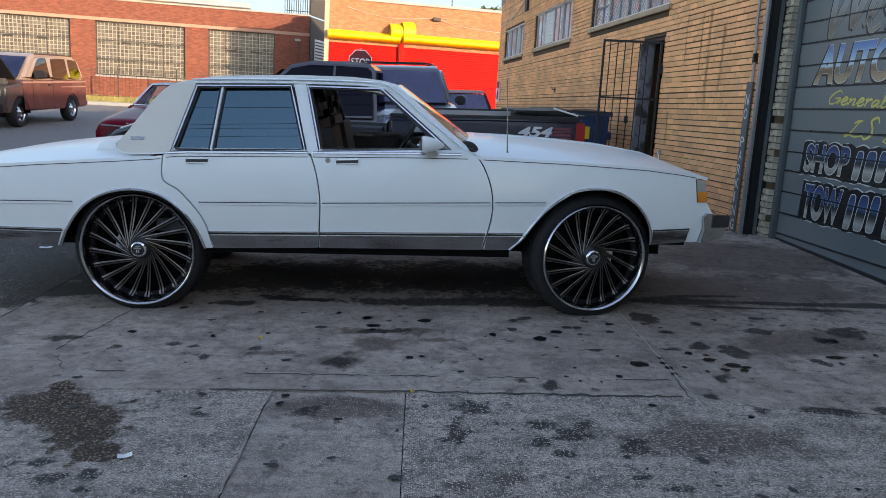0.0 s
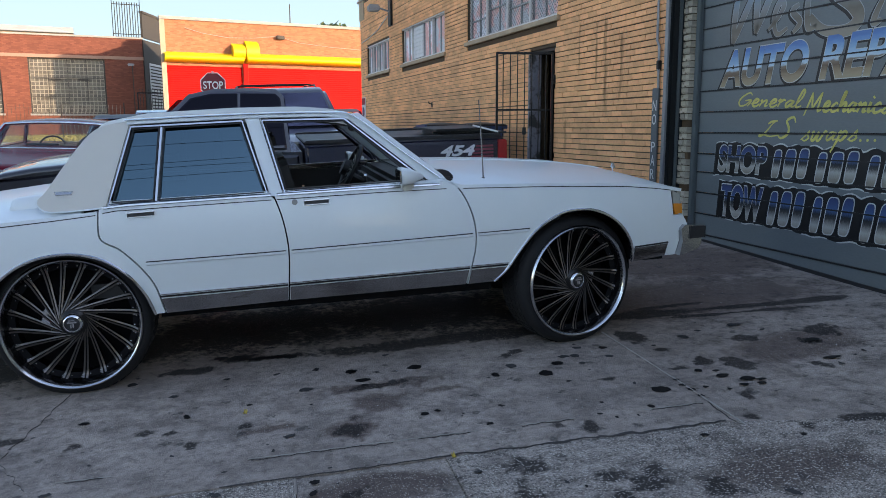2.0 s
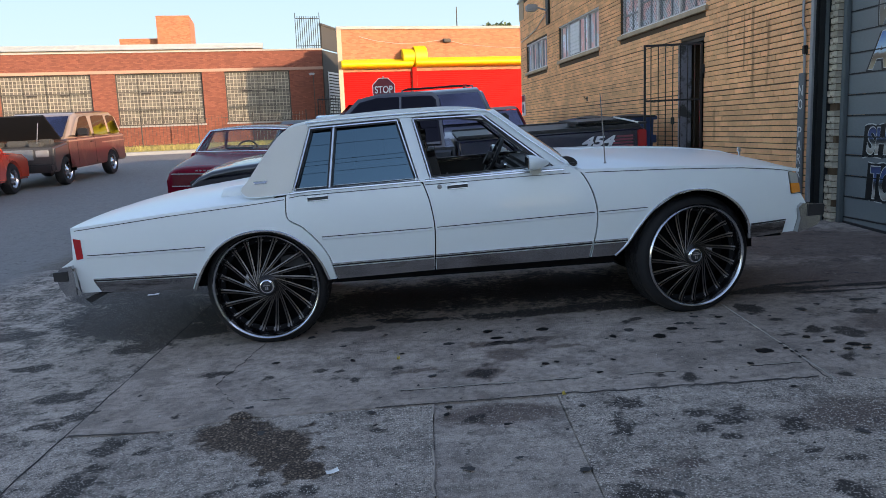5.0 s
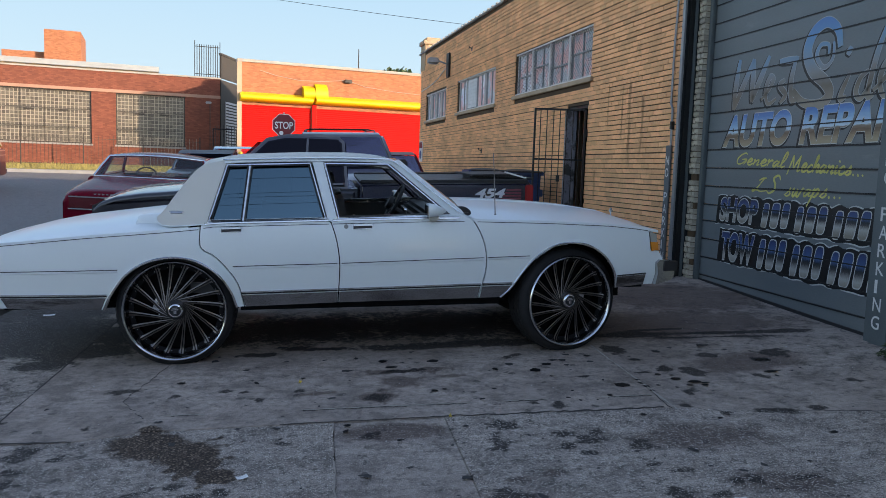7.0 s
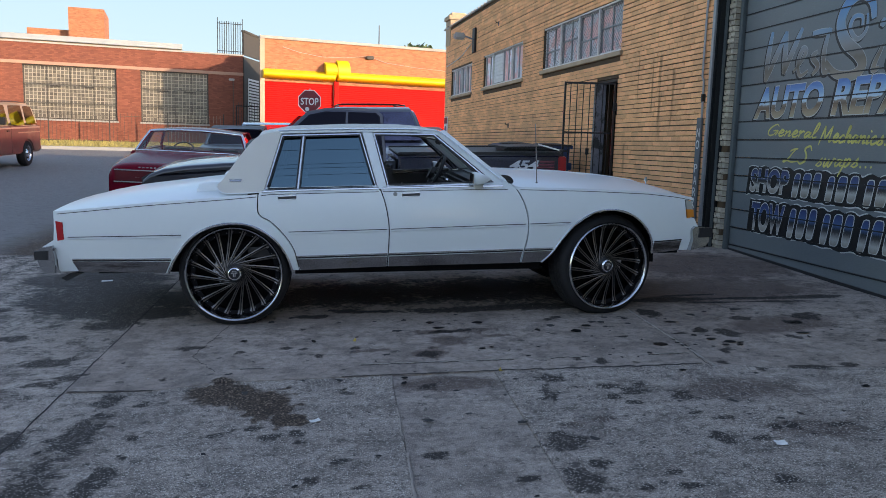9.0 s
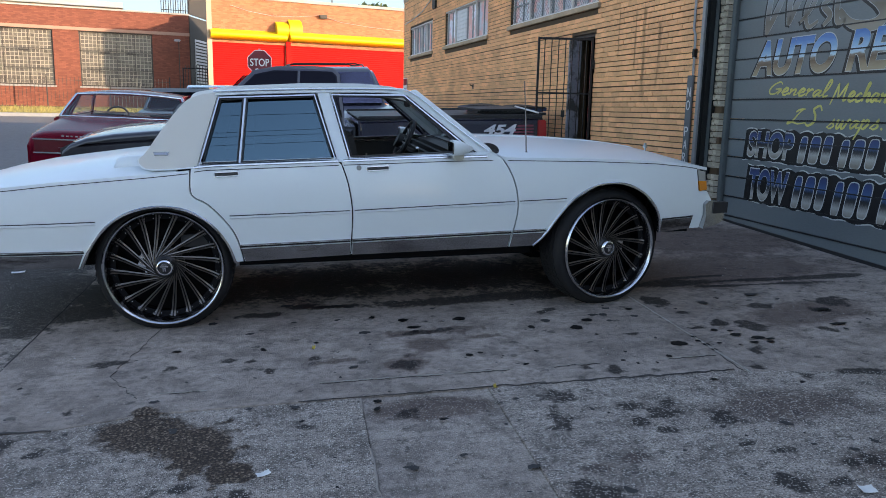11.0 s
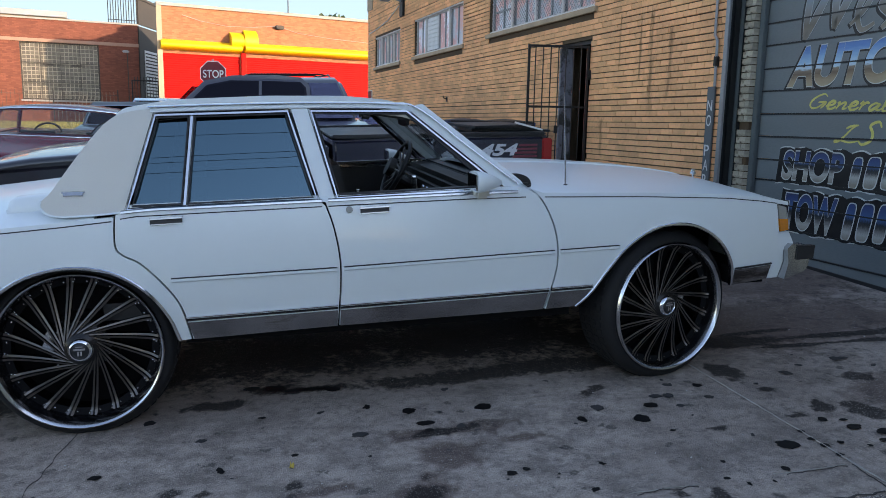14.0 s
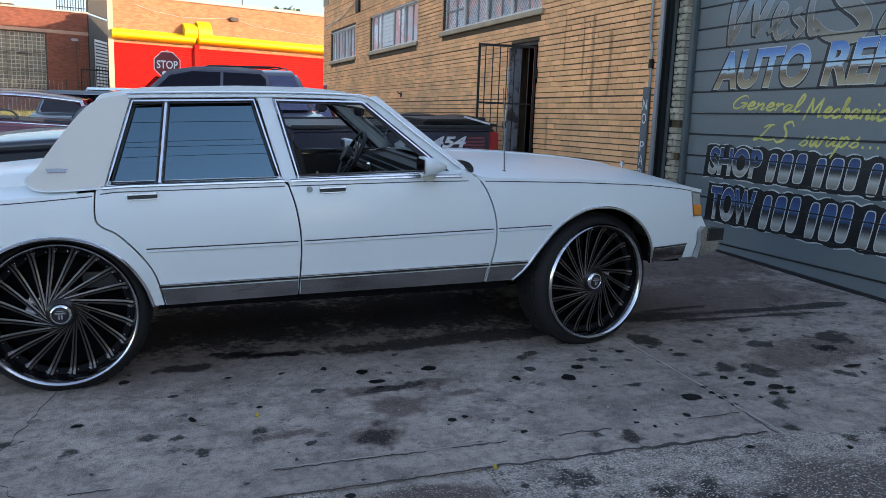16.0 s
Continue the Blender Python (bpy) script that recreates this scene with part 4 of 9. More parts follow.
def shrink(poly, by):
    """The outline moved inwards."""
    area = sum(a[0] * b[1] - b[0] * a[1] for a, b in zip(poly, poly[1:] + poly[:1]))
    sign = 1 if area > 0 else -1
    out = []
    for i in range(len(poly)):
        a, b, c = Vector(poly[i - 1]), Vector(poly[i]), Vector(poly[(i + 1) % len(poly)])
        d1, d2 = (b - a), (c - b)
        if d1.length < 1e-6 or d2.length < 1e-6:
            out.append(tuple(b))
            continue
        n1, n2 = Vector((-d1.y, d1.x)).normalized() * sign, Vector((-d2.y, d2.x)).normalized() * sign
        h = n1 + n2
        h = h / max(0.35, h.length_squared) * 2 if h.length > 0.3 else n1
        out.append(tuple(b + h * by))
    return out


def skin(outline, depth_of, side=-1, thick=0.03, step=(0.15, 0.05), out=0.0):
    """A sheet-metal panel with this (x, z) outline, curved by depth_of(x, z) (half width), its rim turned in."""
    bm = bmesh.new()
    bm.faces.new([bm.verts.new((x, 0, z)) for x, z in outline])
    xs, zs = [p[0] for p in outline], [p[1] for p in outline]
    for axis, lo, hi, s in ((0, min(xs), max(xs), step[0]), (2, min(zs), max(zs), step[1])):
        for k in range(1, int((hi - lo) / s) + 1):
            co, no = [0, 0, 0], [0, 0, 0]
            co[axis], no[axis] = lo + k * s, 1
            if lo + k * s < hi - 0.01:
                bmesh.ops.bisect_plane(bm, geom=bm.verts[:] + bm.edges[:] + bm.faces[:], dist=1e-5, plane_co=co, plane_no=no)
    bmesh.ops.triangulate(bm, faces=[f for f in bm.faces if len(f.verts) > 4])
    for v in bm.verts:
        v.co.y = side * (depth_of(v.co.x, v.co.z) + out)
    rim = [e for e in bm.edges if len(e.link_faces) == 1]
    made = bmesh.ops.extrude_edge_only(bm, edges=rim)["geom"]
    for v in made:
        if isinstance(v, bmesh.types.BMVert):
            v.co.y -= side * thick
    bmesh.ops.recalc_face_normals(bm, faces=bm.faces[:])
    mid = max(bm.faces, key=lambda f: f.calc_area())
    if mid.normal.y * side < 0:
        bmesh.ops.reverse_faces(bm, faces=bm.faces[:])
    return bm


def strip(path, width, depth_of, side=-1, out=0.004, deep=0.012, closed=False, bm=None):
    """A trim strip along an (x, z) path on a curved side."""
    bm = bm or bmesh.new()
    pts = [Vector(p) for p in path]
    rows = []
    n = len(pts)
    for i, p in enumerate(pts):
        a, b = (pts[i - 1], pts[(i + 1) % n]) if closed else (pts[max(i - 1, 0)], pts[min(i + 1, n - 1)])
        d = (b - a).normalized()
        nn = Vector((-d.y, d.x))
        row = []
        for o, y in ((-0.5, -deep), (-0.5, out * 0.4), (-0.25, out), (0.25, out), (0.5, out * 0.4), (0.5, -deep)):
            q = p + nn * (o * width)
            row.append(bm.verts.new((q.x, side * (depth_of(q.x, q.y) + y), q.y)))
        rows.append(row)
    pairs = list(zip(rows, rows[1:])) + ([(rows[-1], rows[0])] if closed else [])
    for a, b in pairs:
        for k in range(5):
            bm.faces.new((a[k], b[k], b[k + 1], a[k + 1]))
    if not closed:
        bm.faces.new(rows[0])
        bm.faces.new(rows[-1][::-1])
    bmesh.ops.recalc_face_normals(bm, faces=bm.faces[:])
    return bm


def sheet(stations, across, thick=0.02):
    """A panel lofted over rows of points: stations give a list of (x, y, z) each."""
    bm = bmesh.new()
    rows = [[bm.verts.new(p) for p in row] for row in stations]
    for a, b in zip(rows, rows[1:]):
        for k in range(len(a) - 1):
            bm.faces.new((a[k], a[k + 1], b[k + 1], b[k]))
    rim = [e for e in bm.edges if len(e.link_faces) == 1]
    made = bmesh.ops.extrude_edge_only(bm, edges=rim)["geom"]
    for v in made:
        if isinstance(v, bmesh.types.BMVert):
            v.co -= Vector(across) * thick
    bmesh.ops.recalc_face_normals(bm, faces=bm.faces[:])
    mid = max(bm.faces, key=lambda f: f.calc_area())
    if mid.normal.dot(Vector(across)) < 0:
        bmesh.ops.reverse_faces(bm, faces=bm.faces[:])
    return bm


# ---- the white sedan on tall wheels ----
sedan = thing("sedan_car", on_ground(0, 0.865), "white four-door sedan with a cream vinyl roof on tall black-spoked wheels", "car")
SIDE = table([(-1.30, 0.895), (-1.1, 0.918), (-0.7, 0.945), (-0.2, 0.955), (2.7, 0.955), (3.1, 0.945), (3.4, 0.922), (3.7, 0.885)])


def flank(x, z):
    """Half width of the body: fullest at the middle moulding."""
    d = z - 0.74
    return SIDE(x) - (0.38 * d * d if d > 0 else 0.5 * d * d) - 0.006 * math.exp(-((z - 0.735) / 0.012) ** 2) * 0


def glazing(x, z):
    """The side glass: flat along the car but for a slight bow."""
    return 0.905 - 0.19 * (z - 1.05) / 0.42 - 0.030 * ((x - 0.85) / 0.6) ** 2 * 0.35 - 0.004 * ((z - 1.25) / 0.2) ** 2


def cabin(x, z):
    """Half width of the glass house, leaning in."""
    return 0.905 - 0.19 * (z - 1.05) / 0.42 - 0.02 * max(0, (x - 1.5)) - 0.03 * max(0.0, 0.35 - x)


BELT = table([(-1.26, 0.905), (-0.6, 0.965), (0.0, 1.005), (0.2, 1.022), (0.25, 1.038), (1.1, 1.052), (1.8, 1.062), (2.1, 1.062), (2.743, 1.042), (3.23, 1.016), (3.5, 0.985), (3.66, 0.955)])
REAR_ARCH = curve([(-0.477, 0.43), (-0.408, 0.56), (-0.305, 0.69), (-0.169, 0.775), (0.0, 0.806), (0.171, 0.777), (0.309, 0.682), (0.396, 0.555), (0.436, 0.43)], 4)
FRONT_ARCH = curve([(2.385, 0.458), (2.464, 0.535), (2.535, 0.638), (2.643, 0.762), (2.792, 0.851), (2.946, 0.872), (3.084, 0.842), (3.207, 0.758), (3.286, 0.637), (3.308, 0.51)], 4)
REAR_CUT = curve([(0.203, 1.03), (0.197, 0.90), (0.225, 0.852), (0.296, 0.81), (0.393, 0.703), (0.456, 0.592), (0.490, 0.432)], 5)
MID_CUT = curve([(1.112, 1.055), (1.150, 0.935), (1.172, 0.80), (1.175, 0.70), (1.168, 0.578), (1.160, 0.448)], 4)
FRONT_CUT = curve([(2.085, 1.10), (2.174, 1.036), (2.236, 0.916), (2.264, 0.786), (2.257, 0.656), (2.210, 0.455)], 5)


def belt_line(x0, x1, n=8):
    return [(x, BELT(x)) for x in np.linspace(x0, x1, n)]


QUARTER = [(-1.262, 0.66)] + belt_line(-1.243, 0.20, 9) + REAR_CUT[1:] + [(0.452, 0.43)] + REAR_ARCH[::-1] + [(-0.494, 0.43), (-1.10, 0.448), (-1.16, 0.50)]
REAR_DOOR = [(0.205, 1.03)] + belt_line(0.25, 1.10, 5) + MID_CUT[1:] + [(0.9, 0.442)] + REAR_CUT[::-1][:-1]
FRONT_DOOR = MID_CUT[::-1] + belt_line(1.2, 2.0, 5) + [(2.06, 1.09)] + FRONT_CUT[1:] + [(1.7, 0.455)]
FENDER = FRONT_CUT[::-1] + [(2.12, 1.085)] + belt_line(2.2, 3.58, 9) + [(3.575, 0.945), (3.592, 0.79), (3.64, 0.70), (3.60, 0.60), (3.545, 0.527)] + FRONT_ARCH[::-1] + [(2.33, 0.458)]
for side in (-1, 1):
    for name, outline in (("rear_quarter", QUARTER), ("rear_door", REAR_DOOR), ("front_door", FRONT_DOOR), ("front_fender", FENDER)):
        p = part(name, skin(shrink(outline, 0.004), flank, side), M_WHITE, sedan, smooth=40)
        if name == "rear_door":
            rear_door = p
        elif name == "front_door":
            front_door = p
        bottom = {"rear_quarter": [(-1.115, 0.452), (-0.492, 0.435), (-0.452, 0.522), (-1.15, 0.53)], "rear_door": [(0.498, 0.435), (1.155, 0.45), (1.158, 0.532), (0.475, 0.522)],
                  "front_door": [(1.168, 0.45), (2.205, 0.458), (2.222, 0.548), (1.17, 0.532)], "front_fender": [(2.222, 0.458), (2.40, 0.462), (2.46, 0.552), (2.238, 0.548)]}[name]
        part("rocker_trim", skin(bottom, flank, side, 0.012, (0.3, 0.1), 0.004), M_STEEL, p, "brushed-metal rocker trim with painted dark reflections", smooth=40)
        ends = {"rear_quarter": (-1.15, 0.534, -0.445, 0.530), "rear_door": (0.47, 0.530, 1.158, 0.540), "front_door": (1.17, 0.540, 2.225, 0.555), "front_fender": (2.24, 0.556, 2.465, 0.559)}[name]
        x0, z0, x1, z1 = ends
        run = [(x0 + (x1 - x0) * k / 8, z0 + (z1 - z0) * k / 8) for k in range(9)]
        part("lower_moulding", strip([(x, z + 0.004) for x, z in run], 0.010, flank, side, 0.010, 0.004), M_BLACK, p, "black rubbing strip", smooth=30)
        part("chrome_strip", strip([(x, z + 0.017) for x, z in run], 0.009, flank, side, 0.010, 0.004), M_CHROME, p, smooth=30)
        x0, z0, x1, z1 = {"rear_quarter": (-1.165, 0.706, -0.36, 0.714), "rear_door": (0.42, 0.726, 1.158, 0.735), "front_door": (1.19, 0.736, 2.245, 0.760), "front_fender": (2.277, 0.761, 2.60, 0.768)}[name]
        run = [(x0 + (x1 - x0) * k / 8, z0 + (z1 - z0) * k / 8) for k in range(9)]
        part("side_moulding", strip(run, 0.017, flank, side, 0.009, 0.004), M_WHITE, p, smooth=30)
        part("moulding_line", strip([(x, z + 0.010) for x, z in run], 0.006, flank, side, 0.007, 0.004), M_BLACK, p)
        a, b = {"rear_quarter": (-1.235, 0.19), "rear_door": (0.225, 1.10), "front_door": (1.13, 2.10), "front_fender": (2.2, 3.57)}[name]
        line = [(x, BELT(x) - 0.022) for x in np.linspace(a, b, 14)]
        part("pinstripe", strip(line, 0.005, flank, side, 0.0015, 0.002), M_BLACK, p, "thin dark pinstripe")
    part("arch_trim", strip(REAR_ARCH, 0.016, flank, side, 0.007, 0.02), M_CHROME, sedan, "bright wheel arch trim", smooth=40)
    part("arch_trim", strip(FRONT_ARCH, 0.016, flank, side, 0.007, 0.02), M_CHROME, sedan, "bright wheel arch trim", smooth=40)
    part("fender_trim", skin([(3.315, 0.512), (3.54, 0.53), (3.555, 0.61), (3.31, 0.60)], flank, side, 0.012, (0.2, 0.1), 0.004), M_STEEL, sedan, smooth=40)
    part("fender_strip", strip([(3.312, 0.607), (3.555, 0.618)], 0.010, flank, side, 0.010, 0.004), M_BLACK, sedan)
    part("inner_side", skin([(-1.2, 0.47), (-1.22, 0.88), (0.2, 1.0), (2.1, 1.03), (3.5, 0.95), (3.5, 0.55), (3.35, 0.55), (3.30, 0.80), (2.946, 0.93), (2.6, 0.83), (2.36, 0.46), (0.5, 0.44), (0.40, 0.70), (0.0, 0.86), (-0.36, 0.74), (-0.5, 0.45)], flank, side, 0.01, (0.4, 0.2), -0.045), M_UNDER, sedan)


def crown(x, centre, edge_drop=0.0, n=17, width=0.0):
    w = flank(x, BELT(x)) - 0.004
    row = []
    for k in range(n):
        s = math.sin(math.pi / 2 * (2 * k / (n - 1) - 1))
        row.append((x, s * w, BELT(x) + (centre - BELT(x)) * (1 - abs(s) ** 3.2) - 0.002))
    return row


HOOD = table([(2.05, 1.145), (2.5, 1.132), (2.85, 1.110), (3.2, 1.078), (3.45, 1.035), (3.6, 0.985), (3.66, 0.955)])
hood = part("hood", sheet([crown(x, HOOD(x)) for x in np.linspace(2.06, 3.655, 15)], (0, 0, 1)), M_WHITE, sedan, smooth=50)
part("hood_crease", tube([(x, 0, HOOD(x) - 0.001) for x in np.linspace(2.2, 3.6, 10)], 0.008, 6), M_WHITE, hood)
DECK = table([(-1.27, 0.925), (-1.2, 0.952), (-0.9, 1.01), (-0.25, 1.085), (0.1, 1.10)])
part("trunk_lid", sheet([crown(x, DECK(x)) for x in np.linspace(-1.262, 0.12, 13)], (0, 0, 1)), M_WHITE, sedan, smooth=50)
# tail and nose panels
tail = part("tail_panel", sheet([[(-1.262 - 0.03 * (1 - (2 * k / 12 - 1) ** 2) - (0.012 if z < 0.8 else 0), (2 * k / 12 - 1) * (flank(-1.26, z) - 0.006), z if z < 0.9 else 0.905 + 0.02 * (1 - (2 * k / 12 - 1) ** 2)) for k in range(13)] for z in (0.55, 0.68, 0.8, 0.905)], (-1, 0, 0)), M_WHITE, sedan, smooth=40)
for side in (-1, 1):
    part("tail_light", boxes((-1.279, -1.25, min(side * 0.48, side * 0.84), max(side * 0.48, side * 0.84), 0.70, 0.83), bevel=0.01), M_RED_LENS, tail, "red tail light")
    part("side_marker", skin([(-1.246, 0.835), (-1.196, 0.825), (-1.194, 0.698), (-1.240, 0.690)], flank, side, 0.02, (0.1, 0.1), 0.006), M_RED_LENS, tail, "red side marker lens")
nose = part("grille", boxes((3.60, 3.66, -0.45, 0.45, 0.72, 0.93), bevel=0.01), M_CHROME, sedan, "chrome grille")
for k in range(12):
    part("grille_bar", boxes((3.655, 3.672, -0.42 + k * 0.076, -0.41 + k * 0.076, 0.73, 0.92)), M_BLACK, nose)
part("nose_panel", boxes((3.50, 3.60, -0.84, 0.84, 0.55, 0.94)), M_WHITE, sedan)
for side in (-1, 1):
    a, b = sorted((side * 0.47, side * 0.82))
    part("headlight", boxes((3.60, 3.652, a, b, 0.80, 0.935), bevel=0.012), M_LAMP, sedan, "square clear headlight")
    lamp_side = lambda x, z: flank(3.57, z)
    part("corner_lamp", skin([(3.578, 0.94), (3.640, 0.925), (3.655, 0.80), (3.598, 0.795)], lambda x, z: flank(x, z) - 0.2 * max(0, x - 3.60), side, 0.05, (0.1, 0.2), 0.004), M_LAMP, sedan, "clear corner lamp")
    part("turn_signal", skin([(3.585, 0.865), (3.652, 0.86), (3.658, 0.800), (3.596, 0.795)], lambda x, z: flank(x, z) - 0.2 * max(0, x - 3.60), side, 0.02, (0.1, 0.2), 0.008), M_AMBER, sedan, "amber turn signal lens")


def bumper(way, label, face, strip_z, ends, band, filler):
    """A wrapped chrome bumper: bowed face, ends, rubber band and body-coloured filler behind it."""
    b = part("bumper", sheet([[(x - way * 0.06 * abs(2 * k / 16 - 1) ** 5 + way * 0.05 * (1 - (2 * k / 16 - 1) ** 2), (2 * k / 16 - 1) * 0.915, z) for k in range(17)] for x, z in face], (way, 0, 0), 0.05), M_BUMPER, sedan, label, smooth=40)
    part("rub_strip", sheet([[(x - way * 0.06 * abs(2 * k / 16 - 1) ** 5 + way * 0.058 * (1 - (2 * k / 16 - 1) ** 2) + way * 0.006, (2 * k / 16 - 1) * 0.917, z) for k in range(17)] for x, z in strip_z], (way, 0, 0), 0.02), M_BLACK, b, "black rubber strip")
    for side in (-1, 1):
        part("bumper_end", skin(ends, lambda x, z: 0.925 - 0.5 * max(0.0, way * (x - ends[0][0])) ** 2, side, 0.07, (0.05, 0.05)), M_BUMPER, b, smooth=40)
        part("rub_strip", skin(band, lambda x, z: 0.925, side, 0.04, (0.05, 0.1), 0.006), M_BLACK, b, "black rubber strip")
        part("bumper_filler", skin(filler, lambda x, z: flank(x, z) - 0.004, side, 0.08, (0.05, 0.05)), M_WHITE, b, "white bumper filler", smooth=40)
    return b


bumper(1, "chrome front bumper", [(3.74, 0.555), (3.775, 0.59), (3.79, 0.65), (3.785, 0.70), (3.76, 0.715)], [(3.79, 0.632), (3.795, 0.69)],
       [(3.625, 0.53), (3.762, 0.568), (3.785, 0.60), (3.79, 0.70), (3.76, 0.715), (3.66, 0.725), (3.632, 0.70), (3.645, 0.62)], [(3.69, 0.636), (3.798, 0.640), (3.802, 0.713), (3.695, 0.716)],
       [(3.545, 0.528), (3.622, 0.528), (3.642, 0.62), (3.632, 0.70), (3.70, 0.722), (3.66, 0.79), (3.592, 0.79), (3.56, 0.70)])
bumper(-1, "chrome rear bumper", [(-1.335, 0.455), (-1.37, 0.50), (-1.395, 0.56), (-1.395, 0.60), (-1.36, 0.635)], [(-1.395, 0.525), (-1.40, 0.582)],
       [(-1.268, 0.455), (-1.34, 0.45), (-1.375, 0.51), (-1.397, 0.595), (-1.362, 0.635), (-1.275, 0.655), (-1.262, 0.57)], [(-1.31, 0.553), (-1.400, 0.556), (-1.402, 0.618), (-1.305, 0.622)],
       [(-1.275, 0.655), (-1.36, 0.64), (-1.262, 0.70), (-1.19, 0.69), (-1.15, 0.56), (-1.12, 0.455), (-1.264, 0.452), (-1.258, 0.57)])
part("exhaust_tip", skin([(-1.275, 0.392), (-1.205, 0.427), (-1.105, 0.432), (-1.235, 0.368)], lambda x, z: 0.80, -1, 0.06, (0.2, 0.1)), M_BLACK, sedan)

# roof, pillars and glass
ROOF_Z = table([(0.05, 1.425), (0.18, 1.478), (0.4, 1.518), (0.9, 1.536), (1.3, 1.534), (1.5, 1.518), (1.62, 1.487)])


def roof_row(x, n=15):
    z = ROOF_Z(x)
    edge = cabin(x, z - 0.05) + 0.004
    row = []
    for k in range(n):
        s = math.sin(math.pi / 2 * (2 * k / (n - 1) - 1))
        row.append((x, s * edge, z - 0.052 * abs(s) ** 3.5))
    return row


roof = part("roof", sheet([roof_row(x) for x in np.linspace(0.20, 1.62, 15)], (0, 0, 1), 0.03), M_VINYL, sedan, "cream vinyl roof", smooth=50)
for side in (-1, 1):
    sail = curve([(0.24, 1.035), (0.04, 1.024), (-0.06, 1.032), (-0.100, 1.078), (-0.052, 1.132), (0.046, 1.27), (0.160, 1.41), (0.250, 1.462), (0.372, 1.478)], 4) + [(0.374, 1.455), (0.252, 1.06)]
    p = part("sail_panel", skin(sail, lambda x, z: cabin(x, z) - 0.02 * max(0, 0.25 - x), side, 0.03, (0.12, 0.06), 0.006), M_VINYL, sedan, "cream vinyl rear pillar", smooth=50)
    part("sail_edge", strip(sail[:14], 0.010, lambda x, z: cabin(x, z) - 0.02 * max(0, 0.25 - x), side, 0.010, 0.01), M_WHITE, p, smooth=40)
    crest = part("crest", strip([(-0.005, 1.117), (0.035, 1.118), (0.075, 1.117)], 0.022, lambda x, z: cabin(x, z) - 0.02 * max(0, 0.25 - x), side, 0.013, 0.004), M_STEEL, p, "small dull crest badge")
    part("crest_line", strip([(-0.012, 1.124), (0.082, 1.124)], 0.008, lambda x, z: cabin(x, z) - 0.02 * max(0, 0.25 - x), side, 0.012, 0.004), M_BUMPER, crest)
    part("roof_rail", strip(curve([(0.36, 1.470), (0.7, 1.480), (1.1, 1.485), (1.45, 1.480), (1.575, 1.462)], 4), 0.024, cabin, side, 0.012, 0.02), M_WHITE, sedan, smooth=40)
    part("b_pillar", skin([(0.987, 1.475), (1.091, 1.06), (1.166, 1.06), (1.072, 1.475)], cabin, side, 0.05, (0.2, 0.1), 0.004), M_WHITE, sedan)
    part("a_pillar", skin([(1.535, 1.475), (1.63, 1.492), (2.09, 1.118), (2.12, 1.075), (2.02, 1.075)], cabin, side, 0.05, (0.15, 0.1), 0.002), M_WHITE, sedan, smooth=40)
    rear_hole = [(0.270, 1.056), (0.388, 1.440), (0.962, 1.453), (1.068, 1.069)]
    front_hole = [(1.183, 1.076), (1.092, 1.453), (1.540, 1.449), (1.965, 1.092)]
    for hole, nm in ((rear_hole, "rear_window"), (front_hole, "front_window")):
        loop = []
        for a, b in zip(hole, hole[1:] + hole[:1]):
            loop += [(a[0] + (b[0] - a[0]) * k / 6, a[1] + (b[1] - a[1]) * k / 6) for k in range(6)]
        win = part(nm, strip(shrink(loop, -0.010), 0.017, cabin, side, 0.012, 0.03, True), M_CHROME, sedan, "bright chrome window frame", smooth=40)
        part("reveal_line", strip(shrink(loop, -0.021), 0.004, cabin, side, 0.009, 0.03, True), M_BLACK, win)
        part("seal", strip(shrink(loop, 0.003), 0.008, cabin, side, 0.005, 0.04, True), M_BLACK, win, "black rubber seal")
        if nm == "rear_window":
            part("divider", strip([(0.495, 1.058), (0.539, 1.444)], 0.022, cabin, side, 0.010, 0.03), M_CHROME, win, "bright chrome division bar", smooth=40)
            for d in (-0.015, 0.015):
                part("bar_seal", strip([(0.495 + d, 1.058), (0.539 + d, 1.444)], 0.007, cabin, side, 0.004, 0.03), M_BLACK, win)
            part("pane", skin(shrink([(0.272, 1.057), (0.390, 1.440), (0.533, 1.443), (0.489, 1.060)], 0.003), glazing, side, 0.004, (0.03, 0.04), -0.014), G_TINT, win, "dark tinted quarter glass", smooth=60)
            part("pane", skin(shrink([(0.505, 1.060), (0.549, 1.444), (0.962, 1.453), (1.066, 1.069)], 0.003), glazing, side, 0.004, (0.05, 0.04), -0.014), G_TINT, win, "dark tinted door glass", smooth=60)
        else:
            part("vent_post", strip([(1.93, 1.10), (1.545, 1.446)], 0.012, cabin, side, 0.004, 0.03), M_BLACK, win)
    part("belt_trim", strip([(x, BELT(x) + 0.005) for x in np.linspace(0.23, 1.10, 8)], 0.016, flank, side, 0.008, 0.06), M_BUMPER, sedan, smooth=40)
    part("belt_trim", strip([(x, BELT(x) + 0.005) for x in np.linspace(1.13, 2.06, 8)], 0.016, flank, side, 0.008, 0.06), M_BUMPER, sedan, smooth=40)
    part("shoulder", skin([(0.22, 1.036), (0.22, 1.064), (2.09, 1.092), (2.09, 1.066)], lambda x, z: flank(x, BELT(x)) - 0.9 * max(0, z - BELT(x)), side, 0.03, (0.3, 0.02), -0.002), M_WHITE, sedan, smooth=40)
